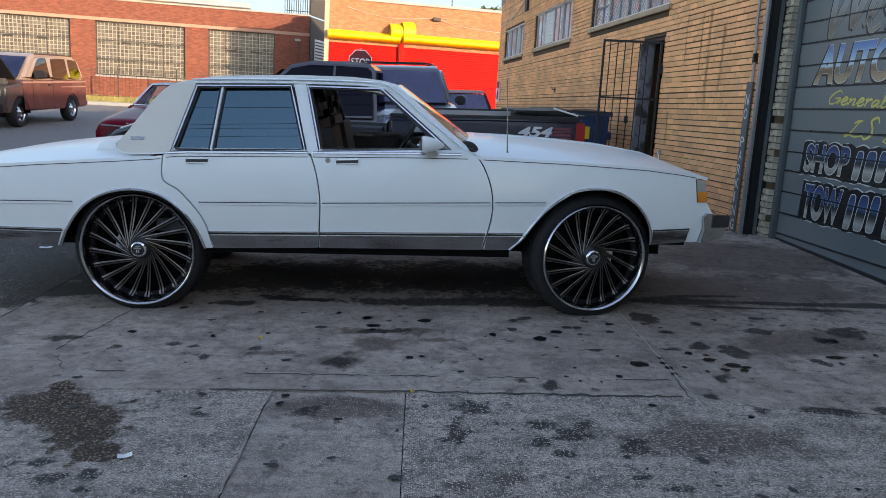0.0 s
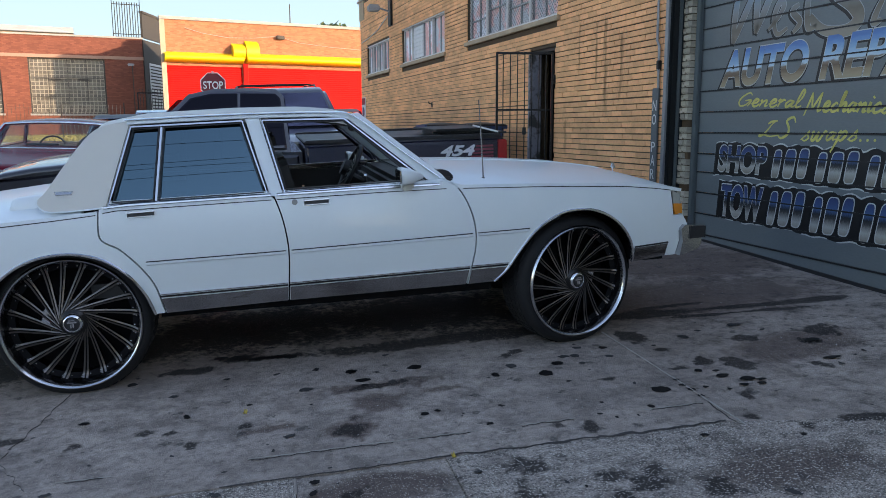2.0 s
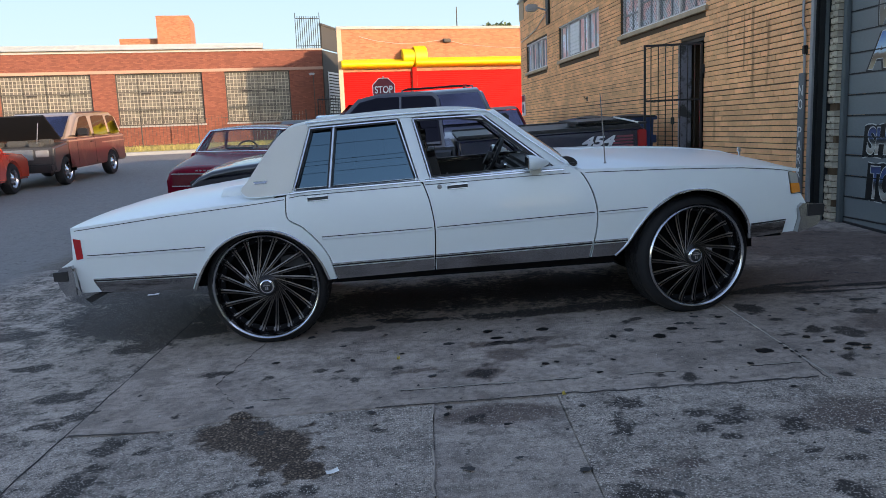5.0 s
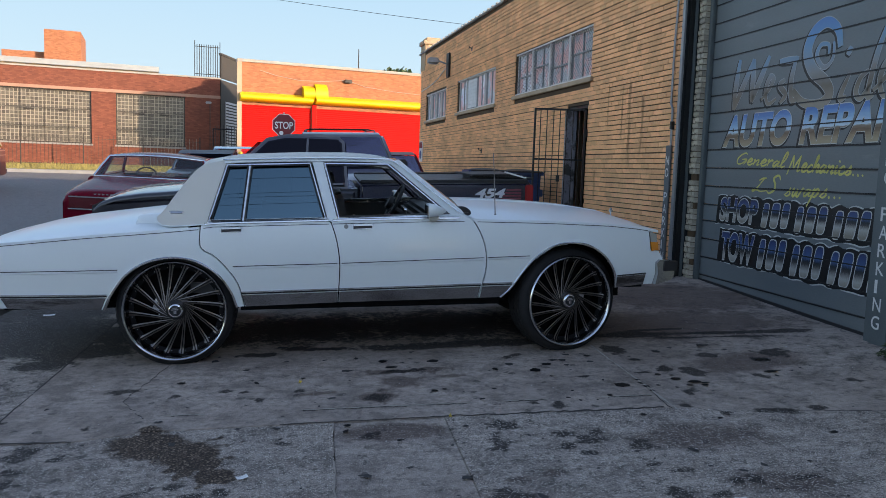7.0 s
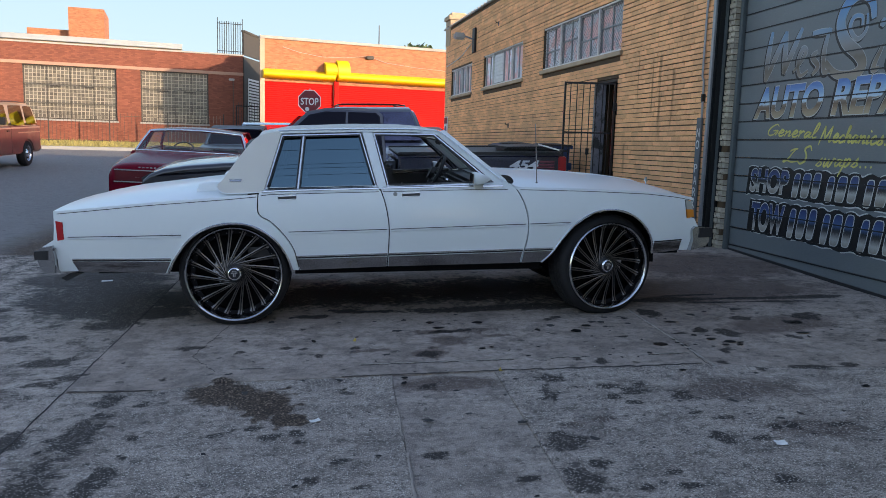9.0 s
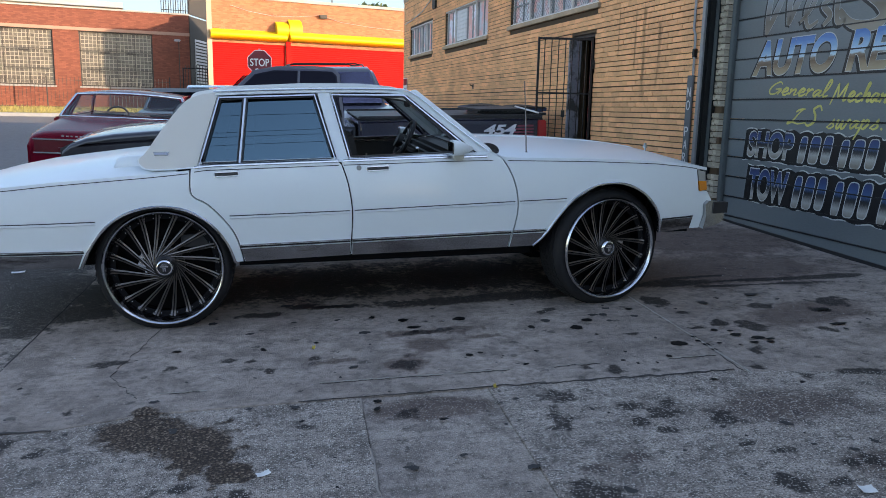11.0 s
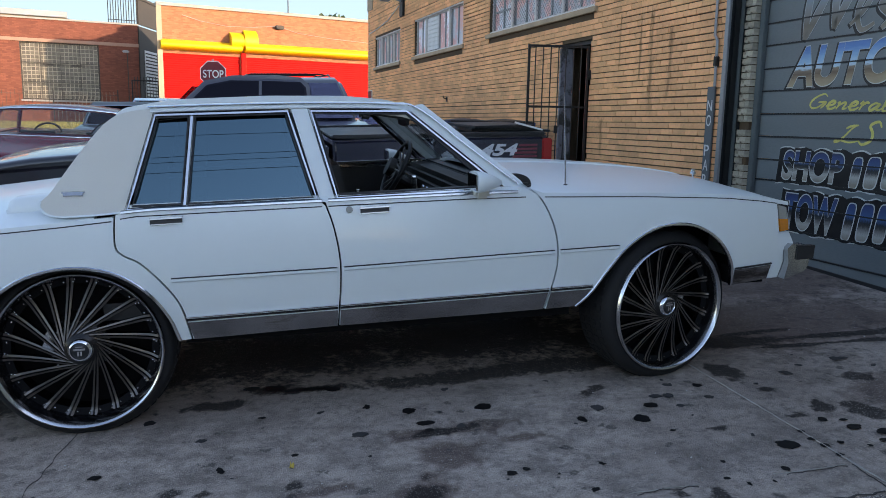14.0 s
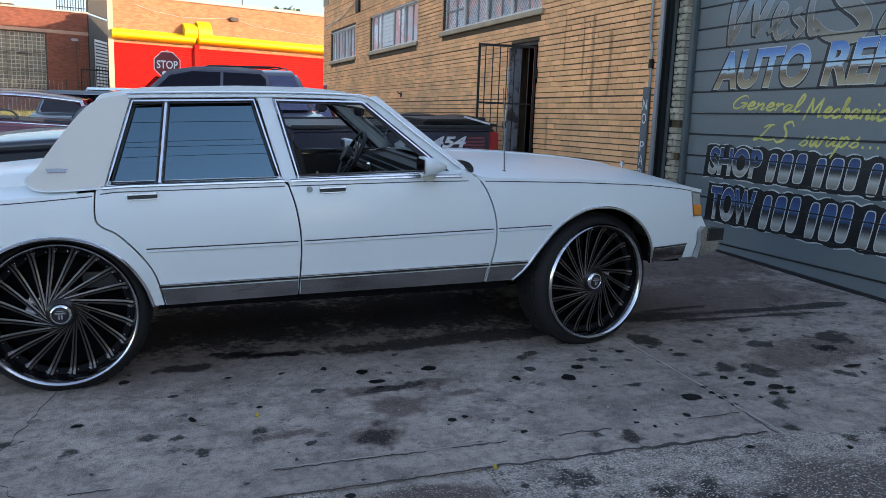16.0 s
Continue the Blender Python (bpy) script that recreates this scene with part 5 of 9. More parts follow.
    part("drip_rail", strip(curve([(0.35, 1.487), (0.7, 1.497), (1.1, 1.502), (1.45, 1.497), (1.60, 1.474), (1.84, 1.283), (2.07, 1.105)], 4), 0.009, cabin, side, 0.022, 0.01), M_CHROME, sedan, smooth=40)


def wrap_glass(top, base, bow_top, bow_base, w_top, w_base, n=11):
    rows = []
    for j in range(6):
        t = j / 5
        x = top[0] + (base[0] - top[0]) * t
        z = top[1] + (base[1] - top[1]) * t
        bow, w = bow_top + (bow_base - bow_top) * t, w_top + (w_base - w_top) * t
        rows.append([(x + bow * (1 - (2 * k / (n - 1) - 1) ** 2), (2 * k / (n - 1) - 1) * w, z + 0.02 * (1 - (2 * k / (n - 1) - 1) ** 2)) for k in range(n)])
    return rows


part("windshield", sheet(wrap_glass((1.61, 1.468), (2.06, 1.10), 0.05, 0.12, 0.695, 0.85), (0.6, 0, 0.8), 0.005), G_CLEAR, sedan, "clear windshield", smooth=50)
part("rear_screen", sheet(wrap_glass((0.21, 1.445), (-0.06, 1.085), -0.03, -0.06, 0.68, 0.78), (-0.8, 0, 0.5), 0.005), G_TINT, sedan, "tinted rear window", smooth=50)
part("cowl", boxes((1.98, 2.16, -0.84, 0.84, 1.045, 1.098), bevel=0.01), M_BLACK, sedan, "black cowl and wipers")
part("wiper", tube([(2.14, -0.75, 1.12), (2.05, -0.30, 1.135), (1.98, 0.0, 1.17)], 0.006, 6), M_BLACK, sedan)
part("cowl_grille", skin([(2.095 + 0.078 * math.cos(a), 1.085 + 0.058 * math.sin(a)) for a in np.linspace(0, math.pi, 12)], lambda x, z: 0.80, -1, 0.05, (0.2, 0.1)), M_BLACK, sedan, "black wiper well", smooth=40)

# handles, lock, mirror, antenna, ornament
for x0, z0, door_part in ((0.345, 0.985, rear_door), (1.275, 0.999, front_door)):
    for side in (-1,):
        h = part("door_handle", skin([(x0, z0 + 0.016), (x0, z0 + 0.023), (x0 + 0.14, z0 + 0.027), (x0 + 0.14, z0 + 0.020)], flank, side, 0.02, (0.3, 0.3), 0.016), M_STEEL, sedan, "chrome door handle", smooth=30)
        part("grip", skin([(x0 + 0.002, z0 - 0.004), (x0 + 0.002, z0 + 0.016), (x0 + 0.138, z0 + 0.020), (x0 + 0.138, z0)], flank, side, 0.01, (0.3, 0.3), 0.008), M_BLACK, h)
        part("lip", skin([(x0 + 0.002, z0 - 0.008), (x0 + 0.002, z0 - 0.004), (x0 + 0.138, z0), (x0 + 0.138, z0 - 0.004)], flank, side, 0.01, (0.3, 0.3), 0.010), M_STEEL, h)
lock = part("door_lock", tube([(1.225, -0.90, 1.012), (1.225, -flank(1.225, 1.0) - 0.006, 1.012)], 0.016, 14), M_LAMP, sedan, "chrome key lock")
for side in (-1, 1):
    bm = bmesh.new()
    rows = []
    for x, w, h in ((1.808, 0.030, 0.040), (1.812, 0.095, 0.049), (1.83, 0.100, 0.050), (1.87, 0.088, 0.043), (1.91, 0.062, 0.028), (1.945, 0.026, 0.010)):
        rows.append([bm.verts.new((x, side * (0.99 + w * 0.9 * math.copysign(abs(math.cos(a)) ** 0.6, math.cos(a))), 1.132 - (0.050 - h) * 0.15 + h * math.copysign(abs(math.sin(a)) ** 0.5, math.sin(a)))) for a in (2 * math.pi * k / 16 for k in range(16))])
    for a, b in zip(rows, rows[1:]):
        for k in range(16):
            bm.faces.new((a[k], a[(k + 1) % 16], b[(k + 1) % 16], b[k]))
    bm.faces.new(rows[0])
    bm.faces.new(rows[-1][::-1])
    bmesh.ops.recalc_face_normals(bm, faces=bm.faces[:])
    if side > 0:
        bmesh.ops.translate(bm, verts=bm.verts[:], vec=(-0.07, 0, -0.02))
    mirror = part("door_mirror", bm, M_WHITE, sedan, "white door mirror", smooth=50)
    part("stalk", boxes((1.83, 1.90, min(side * 0.885, side * 0.97), max(side * 0.885, side * 0.97), 1.045, 1.10), bevel=0.012), M_VINYL, mirror, smooth=40)
    part("mirror_glass", boxes((1.802 - 0.035 * (side + 1), 1.8095 - 0.035 * (side + 1), min(side * 0.915, side * 1.065), max(side * 0.915, side * 1.065), 1.094 - 0.01 * (side + 1), 1.170 - 0.01 * (side + 1)), bevel=0.003), M_CHROME, mirror)
antenna = part("antenna", tube([(2.36, -0.80, 1.07), (2.352, -0.80, 1.30), (2.34, -0.80, 1.545)], [0.005, 0.004, 0.003], 6), M_ALLOY, sedan)
part("antenna_base", tube([(2.36, -0.80, 1.05), (2.36, -0.80, 1.082)], [0.016, 0.010], 10), M_BLACK, antenna)
bm = tube([(3.60, 0, 0.985), (3.60, 0, 1.03)], 0.006, 6)
box(bm, 3.588, 3.612, -0.022, 0.022, 1.022, 1.045, 0.006)
box(bm, 3.59, 3.61, -0.008, 0.008, 1.04, 1.06, 0.003)
part("hood_ornament", bm, M_CHROME, sedan)

# raised filler beside the rear screen
for side in (-1, 1):
    rows = [[(x, side * (0.60 + 0.17 * k / 8), 1.045 + 0.055 * h * math.sqrt(max(0.0, 1 - (k / 4 - 1) ** 4))) for k in range(9)] for x, h in ((-0.262, 0.0), (-0.255, 0.6), (-0.235, 0.9), (-0.18, 1.0), (-0.08, 1.1))]
    part("deck_filler", sheet(rows, (0, 0, 1), 0.02), M_WHITE, sedan, "white rounded filler beside the rear window", smooth=50)

# under the body
part("floor_pan", boxes((-1.15, -0.5, -0.85, 0.85, 0.44, 0.52), (0.48, 2.36, -0.88, 0.88, 0.435, 0.52), (3.34, 3.55, -0.84, 0.84, 0.50, 0.6), (-0.5, 0.48, -0.56, 0.56, 0.55, 0.66), (2.36, 3.34, -0.52, 0.52, 0.50, 0.62)), M_UNDER, sedan)
part("chassis", boxes((-1.1, 3.5, -0.48, -0.40, 0.36, 0.46), (-1.1, 3.5, 0.40, 0.48, 0.36, 0.46), (0.45, 2.4, -0.80, -0.74, 0.385, 0.44), (0.45, 2.4, 0.74, 0.80, 0.385, 0.44), (1.2, 1.4, -0.40, 0.40, 0.36, 0.44)), M_UNDER, sedan)
part("axle", tube([(0, -0.70, 0.405), (0, 0.70, 0.405)], 0.045, 10), M_UNDER, sedan)
part("differential", boxes((-0.16, 0.16, -0.14, 0.14, 0.28, 0.53), bevel=0.06), M_UNDER, sedan)
part("axle", tube([(2.946, -0.70, 0.405), (2.946, 0.70, 0.405)], 0.035, 10), M_UNDER, sedan)
part("exhaust_pipe", tube([(2.2, 0.3, 0.36), (1.0, 0.32, 0.35), (0.5, 0.34, 0.42), (-1.2, 0.55, 0.42)], 0.03, 8), M_UNDER, sedan)
for x in (0.0, 2.9):
    for side in (-1, 1):
        a, b = sorted((side * 0.56, side * 0.60))
        part("wheel_well", boxes((x - 0.5, x + 0.45, a, b, 0.5, 0.95), (x - 0.52, x + 0.5, min(side * 0.6, side * 0.90), max(side * 0.6, side * 0.90), 0.885, 0.91)), M_UNDER, sedan)

# cabin
cab = part("cabin_floor", boxes((0.1, 2.05, -0.80, 0.80, 0.52, 0.60)), M_DARK_SEAT, sedan)
for y in (-0.41, 0.41):
    seat = part("front_seat", boxes((1.16, 1.62, y - 0.33, y + 0.33, 0.62, 0.86), bevel=0.06), M_DARK_SEAT, sedan, "black front seat", smooth=40)
    bm = bmesh.new()
    box(bm, -0.09, 0.09, y - 0.32, y + 0.32, 0, 0.45, 0.06)
    bm.transform(Matrix.Translation((1.20, 0, 0.80)) @ Matrix.Rotation(radians(-11), 4, "Y"))
    part("seat_back", bm, M_DARK_SEAT, seat, smooth=40)
    bm = bmesh.new()
    box(bm, -0.055, 0.055, y - 0.13, y + 0.13, 0.47, 0.60, 0.04)
    bm.transform(Matrix.Translation((1.20, 0, 0.80)) @ Matrix.Rotation(radians(-11), 4, "Y"))
    part("headrest", bm, M_DARK_SEAT, seat, smooth=40)
part("rear_seat", boxes((0.25, 0.75, -0.7, 0.7, 0.6, 0.86), (0.05, 0.28, -0.7, 0.7, 0.8, 1.16), bevel=0.05), M_DARK_SEAT, sedan, "black rear bench seat", smooth=40)
part("parcel_shelf", boxes((0.0, 0.2, -0.75, 0.75, 1.03, 1.07)), M_DARK_SEAT, sedan)
dash = part("dashboard", boxes((1.84, 2.06, -0.80, 0.80, 0.78, 1.085), (1.79, 1.85, -0.78, 0.78, 0.95, 1.06), bevel=0.03), M_DARK_SEAT, sedan, "black dashboard", smooth=40)
part("gauge", boxes((1.785, 1.795, 0.2, 0.55, 0.96, 1.03)), M_LAMP, dash)
for y in (-0.12, -0.02):
    part("vent", tube([(1.775, y, 0.99), (1.795, y, 0.99)], 0.022, 12), M_CHROME, dash)
wheel_at = Matrix.Translation((1.69, 0.38, 1.068)) @ Matrix.Rotation(radians(-62), 4, "Y")
bm = bmesh.new()
ring = [Vector((0.19 * math.cos(a), 0.19 * math.sin(a), 0)) for a in (2 * math.pi * k / 28 for k in range(29))]
tube(ring, 0.015, 8, bm)
bm.transform(wheel_at)
steer = part("steering_wheel", bm, M_BLACK, sedan, "black steering wheel", smooth=50)
for a in np.linspace(0.45, math.pi - 0.45, 7).tolist() + np.linspace(math.pi + 0.9, 2 * math.pi - 0.9, 4).tolist():
    bm = tube([(0, 0, -0.035), (0.18 * math.cos(a), 0.18 * math.sin(a), 0)], 0.006, 6)
    bm.transform(wheel_at)
    part("spoke", bm, M_CUT, steer, "thin grey spoke")
bm = lathe([(0.0001, -0.06), (0.06, -0.06), (0.06, -0.02), (0.0001, -0.01)], 16)
bm.transform(wheel_at @ Matrix.Rotation(radians(-90), 4, "X"))
part("boss", bm, M_BLACK, steer)
part("far_sill_strip", boxes((0.50, 1.98, 0.800, 0.826, 1.056, 1.066)), M_CHROME, sedan, "bright strip along the far window sill")
part("lock_knob", tube([(1.285, -0.80, 1.04), (1.285, -0.80, 1.082), (1.285, -0.80, 1.090)], [0.004, 0.005, 0.008], 8), M_LAMP, sedan, "small pale lock knob")
part("ignition_lock", tube([(1.775, 0.27, 1.03), (1.795, 0.27, 1.03)], 0.012, 14), M_CHROME, dash, "bright ignition lock")
part("column", tube([(1.68, 0.40, 1.035), (1.86, 0.40, 0.93)], 0.03, 10), M_BLACK, sedan)
for side in (-1, 1):
    a, b = sorted((side * 0.83, side * 0.80))
    part("door_card", boxes((0.5, 1.95, a, b, 0.6, 1.055), bevel=0.005), M_DARK_SEAT, sedan, "black inner door panel")
    part("visor", boxes((1.38, 1.54, min(side * 0.12, side * 0.60), max(side * 0.12, side * 0.60), 1.445, 1.462), bevel=0.006), M_DARK_SEAT, sedan)
part("headliner", sheet([[(x, y, z - 0.035) for x, y, z in roof_row(x)] for x in np.linspace(0.1, 1.58, 8)], (0, 0, -1), 0.004), M_DARK_SEAT, sedan, "dark headliner")
part("rear_mirror", boxes((1.66, 1.68, -0.12, 0.12, 1.36, 1.42), bevel=0.008), M_BLACK, sedan)


# ---- tall wheels: polished lip, swirl of thin two-edged spokes ----
def blade():
    """One straight raked spoke, black with two thin machined edges."""
    bm = bmesh.new()
    rows = []
    start, end = Vector((-0.058, 0, 0.045)), Vector((0.004, 0, 0.316))
    way = (end - start).normalized()
    flat = Vector((way.z, 0, -way.x))
    for t, y in ((0.0, 0.012), (0.15, 0.022), (0.4, 0.038), (0.7, 0.050), (0.90, 0.052), (0.98, 0.048), (1.05, 0.036)):
        mid = start.lerp(end, t)
        wide = 0.0085 + 0.0060 * t
        rows.append([bm.verts.new(mid + flat * (o * wide) + Vector((0, y + d, 0))) for o, d in ((-1, 0.03), (-1, 0.001), (-0.28, -0.001), (-0.2, 0.009), (0.2, 0.009), (0.28, -0.001), (1, 0.001), (1, 0.03))])
    for a, b in zip(rows, rows[1:]):
        for k in range(7):
            f = bm.faces.new((a[k], a[k + 1], b[k + 1], b[k]))
            f.material_index = 1 if k in (1, 5) else 0
    bmesh.ops.recalc_face_normals(bm, faces=bm.faces[:])
    return bm


TYRE = [(0.346, 0.0), (0.356, -0.010), (0.376, -0.012), (0.394, -0.002), (0.408, 0.018), (0.4145, 0.05), (0.416, 0.12), (0.4145, 0.20), (0.406, 0.245), (0.375, 0.262), (0.352, 0.25)]
RIM_FACE = [(0.298, 0.060), (0.312, 0.056), (0.330, 0.050)]
LIP = [(0.340, -0.004), (0.344, -0.022), (0.350, -0.033), (0.357, -0.038), (0.364, -0.032), (0.367, -0.008)]
BARREL = [(0.342, -0.006), (0.334, 0.02), (0.328, 0.06), (0.318, 0.16), (0.322, 0.24), (0.30, 0.245)]
M_LIP = mat("polished wheel lip", (0.56, 0.575, 0.60), 0.2, 1, 0.05, 4, 60, 0.02)
ME_BLADE = mesh_of(blade(), [M_SPOKE, M_CUT], 30)
ME_LIP_FRONT = mesh_of(lathe([(r - 0.010, y) for r, y in LIP], 72), M_LIP, 50)
ME_TYRE, ME_LIP, ME_BARREL = mesh_of(lathe(TYRE, 72), M_TYRE, 40), mesh_of(lathe(LIP, 72), M_LIP, 50), mesh_of(lathe(BARREL, 48), M_SPOKE, 50)
bm = lathe([(0.0001, -0.014), (0.030, -0.013), (0.036, -0.008)], 32)
ME_CAP = mesh_of(bm, M_BLACK, 40)
ME_CAPRING = mesh_of(lathe([(0.036, -0.008), (0.040, -0.015), (0.048, -0.012), (0.056, 0.004), (0.060, 0.03)], 32), M_CHROME, 50)
ME_RIMFACE = mesh_of(lathe(RIM_FACE, 60), M_UNDER, 50)
M_HUB = mat("dark satin hub metal", (0.035, 0.034, 0.034), 0.3, 0.8, 0.12, 8, 80, 0.0)
ME_HUB = mesh_of(lathe([(0.050, 0.000), (0.060, 0.006), (0.078, 0.018), (0.100, 0.032), (0.118, 0.044), (0.120, 0.07)], 40), M_HUB, 50)
ME_BRAKE = mesh_of(boxes((0.085, 0.165, 0.06, 0.118, -0.03, 0.012), (0.095, 0.16, 0.055, 0.118, 0.022, 0.070), (0.07, 0.11, 0.065, 0.118, 0.080, 0.115), bevel=0.006), M_ALLOY, 40)
ME_BACK = mesh_of(lathe([(0.0001, 0.12), (0.15, 0.12), (0.155, 0.15), (0.30, 0.19), (0.32, 0.19)], 40), M_UNDER, 40)
ME_BOLT = mesh_of(lathe([(0.0001, -0.006), (0.0034, -0.0045), (0.004, 0.004)], 8), M_ALLOY, 40)
ME_MARK = mesh_of(boxes((-0.024, 0.024, -0.018, -0.013, 0.004, 0.013), (-0.010, -0.002, -0.018, -0.013, -0.022, 0.000), (0.002, 0.010, -0.018, -0.013, -0.022, 0.000), (-0.016, 0.016, -0.018, -0.013, 0.017, 0.023)), M_CHROME)
ME_LUG = mesh_of(boxes((-0.015, 0.015, 0.040, 0.072, 0.4095, 0.4180), (-0.012, 0.018, 0.082, 0.122, 0.4105, 0.4190), (-0.006, 0.024, 0.132, 0.172, 0.4105, 0.4190), (-0.015, 0.015, 0.182, 0.222, 0.4085, 0.4175)), M_TYRE)


def show_wheel(x, y, side, turn=0.0, spin=0.0):
    def add(name, me, parent, label="", m=Matrix()):
        o = new(name, me)
        o.parent = parent
        o.matrix_local = m
        if label:
            o["label"] = label
        return o
    root = add("wheel", ME_TYRE, sedan, "low-profile black tyre on a tall spoked wheel", Matrix.Translation((x, y, 0.409)) @ Matrix.Rotation(radians(turn + (180 if side > 0 else 0)), 4, "Z") @ Matrix.Rotation(spin, 4, "Y"))
    add("lip", ME_LIP_FRONT if x > 1 else ME_LIP, root, "polished chrome rim lip")
    add("barrel", ME_BARREL, root)
    add("rim_face", ME_RIMFACE, root, "black riveted rim face")
    add("backing", ME_BACK, root)
    add("brake_caliper", ME_BRAKE, root, "grey metal brake caliper", Matrix.Rotation(0.25 if x > 1 else math.pi + 0.5, 4, "Y"))
    add("cap_ring", ME_CAPRING, root)
    add("centre_cap", ME_CAP, root)
    add("cap_mark", ME_MARK, root, m=Matrix.Rotation(-spin, 4, "Y"))
    add("hub", ME_HUB, root, "dark hub cone")
    for k in range(20):
        turn_k = Matrix.Rotation(2 * math.pi * k / 20, 4, "Y")
        add("spoke", ME_BLADE, root, m=turn_k)
        for d, r in ((0.055, 0.310), (0.075, 0.321), (-0.075, 0.312)):
            add("rivet", ME_BOLT, root, m=turn_k @ Matrix.Rotation(d, 4, "Y") @ Matrix.Translation((0, 0.049, r)))
    for k in range(56):
        add("tread_block", ME_LUG, root, m=Matrix.Rotation(2 * math.pi * k / 56, 4, "Y"))
    return root


show_wheel(0.0, -0.868, -1, 0, -0.087)
show_wheel(2.946, -0.868, -1, 11.0, -0.05)
show_wheel(0.0, 0.868, 1, 0, 0.4)
show_wheel(2.946, 0.868, 1, 11.0, 0.6)

# ---- other vehicles ----
def hull(outline, half, bevel=0.05, lean=0.0, z_ref=0.0, bm=None):
    """A body of this side outline, half so wide, its long edges rounded; lean narrows it with height."""
    bm = prism(outline, -half, half, bm)
    if lean:
        for v in bm.verts:
            v.co.y -= math.copysign(lean * max(0.0, v.co.z - z_ref), v.co.y)
    rims = [e for e in bm.edges if abs(abs(e.verts[0].co.y) - abs(e.verts[1].co.y)) < 0.2 and e.verts[0].co.y * e.verts[1].co.y > 0]
    if bevel:
        bmesh.ops.bevel(bm, geom=rims, offset=bevel, segments=3, affect="EDGES", clamp_overlap=True)
    return bm


def pane(outline, half, out=0.004, lean=0.0, z_ref=0.0, side=1):
    return skin(outline, lambda x, z: half - lean * max(0.0, z - z_ref), side, 0.01, (0.6, 0.4), out)


def end_pane(x0, z0, w0, x1, z1, w1, off):
    bm = bmesh.new()
    vs = [bm.verts.new(p) for p in ((x0 + off, -w0, z0), (x0 + off, w0, z0), (x1 + off, w1, z1), (x1 + off, -w1, z1))]
    bm.faces.new(vs)
    bmesh.ops.solidify(bm, geom=bm.faces[:], thickness=0.006)
    return bm


ROAD_TYRE = mesh_of(lathe([(0.20, 0.01), (0.24, -0.01), (0.31, -0.005), (0.335, 0.03), (0.34, 0.1), (0.335, 0.17), (0.31, 0.2), (0.2, 0.2)], 40), M_TYRE, 40)
ROAD_RIM = mesh_of(lathe([(0.205, 0.0), (0.19, 0.02), (0.18, 0.05), (0.10, 0.03), (0.06, 0.01), (0.05, 0.0), (0.0001, -0.005)], 40), M_ALLOY, 40)
ROAD_SLOT = mesh_of(boxes((-0.022, 0.022, 0.022, 0.045, 0.085, 0.165), bevel=0.008), M_BLACK)


def road_wheel(parent, x, y, side, size=1.0):
    out = Matrix.Translation((x, y, 0.34 * size)) @ Matrix.Rotation(radians(180 if side > 0 else 0), 4, "Z") @ Matrix.Scale(size, 4)
    w = new("wheel", ROAD_TYRE)
    w.parent, w.matrix_local = parent, out
    r = new("rim", ROAD_RIM)
    r.parent = w
    for k in range(7):
        s = new("rim_slot", ROAD_SLOT)
        s.parent, s.matrix_local = w, Matrix.Rotation(2 * math.pi * k / 7, 4, "Y")
    return w


def arches(bm_outline, wheels, radius=0.40):
    """Cuts wheel arches into the bottom line of an outline that runs along z = low from x0 to x1."""
    (x0, low), (x1, _), rest = bm_outline
    line = [(x0, low)]
    for w in sorted(wheels, reverse=x1 < x0):
        d = 1 if x1 > x0 else -1
        for k in range(9):
            a = math.pi * k / 8
            line.append((w - d * radius * math.cos(a), max(low, 0.30 + radius * math.sin(a))))
    return line + [(x1, low)] + rest


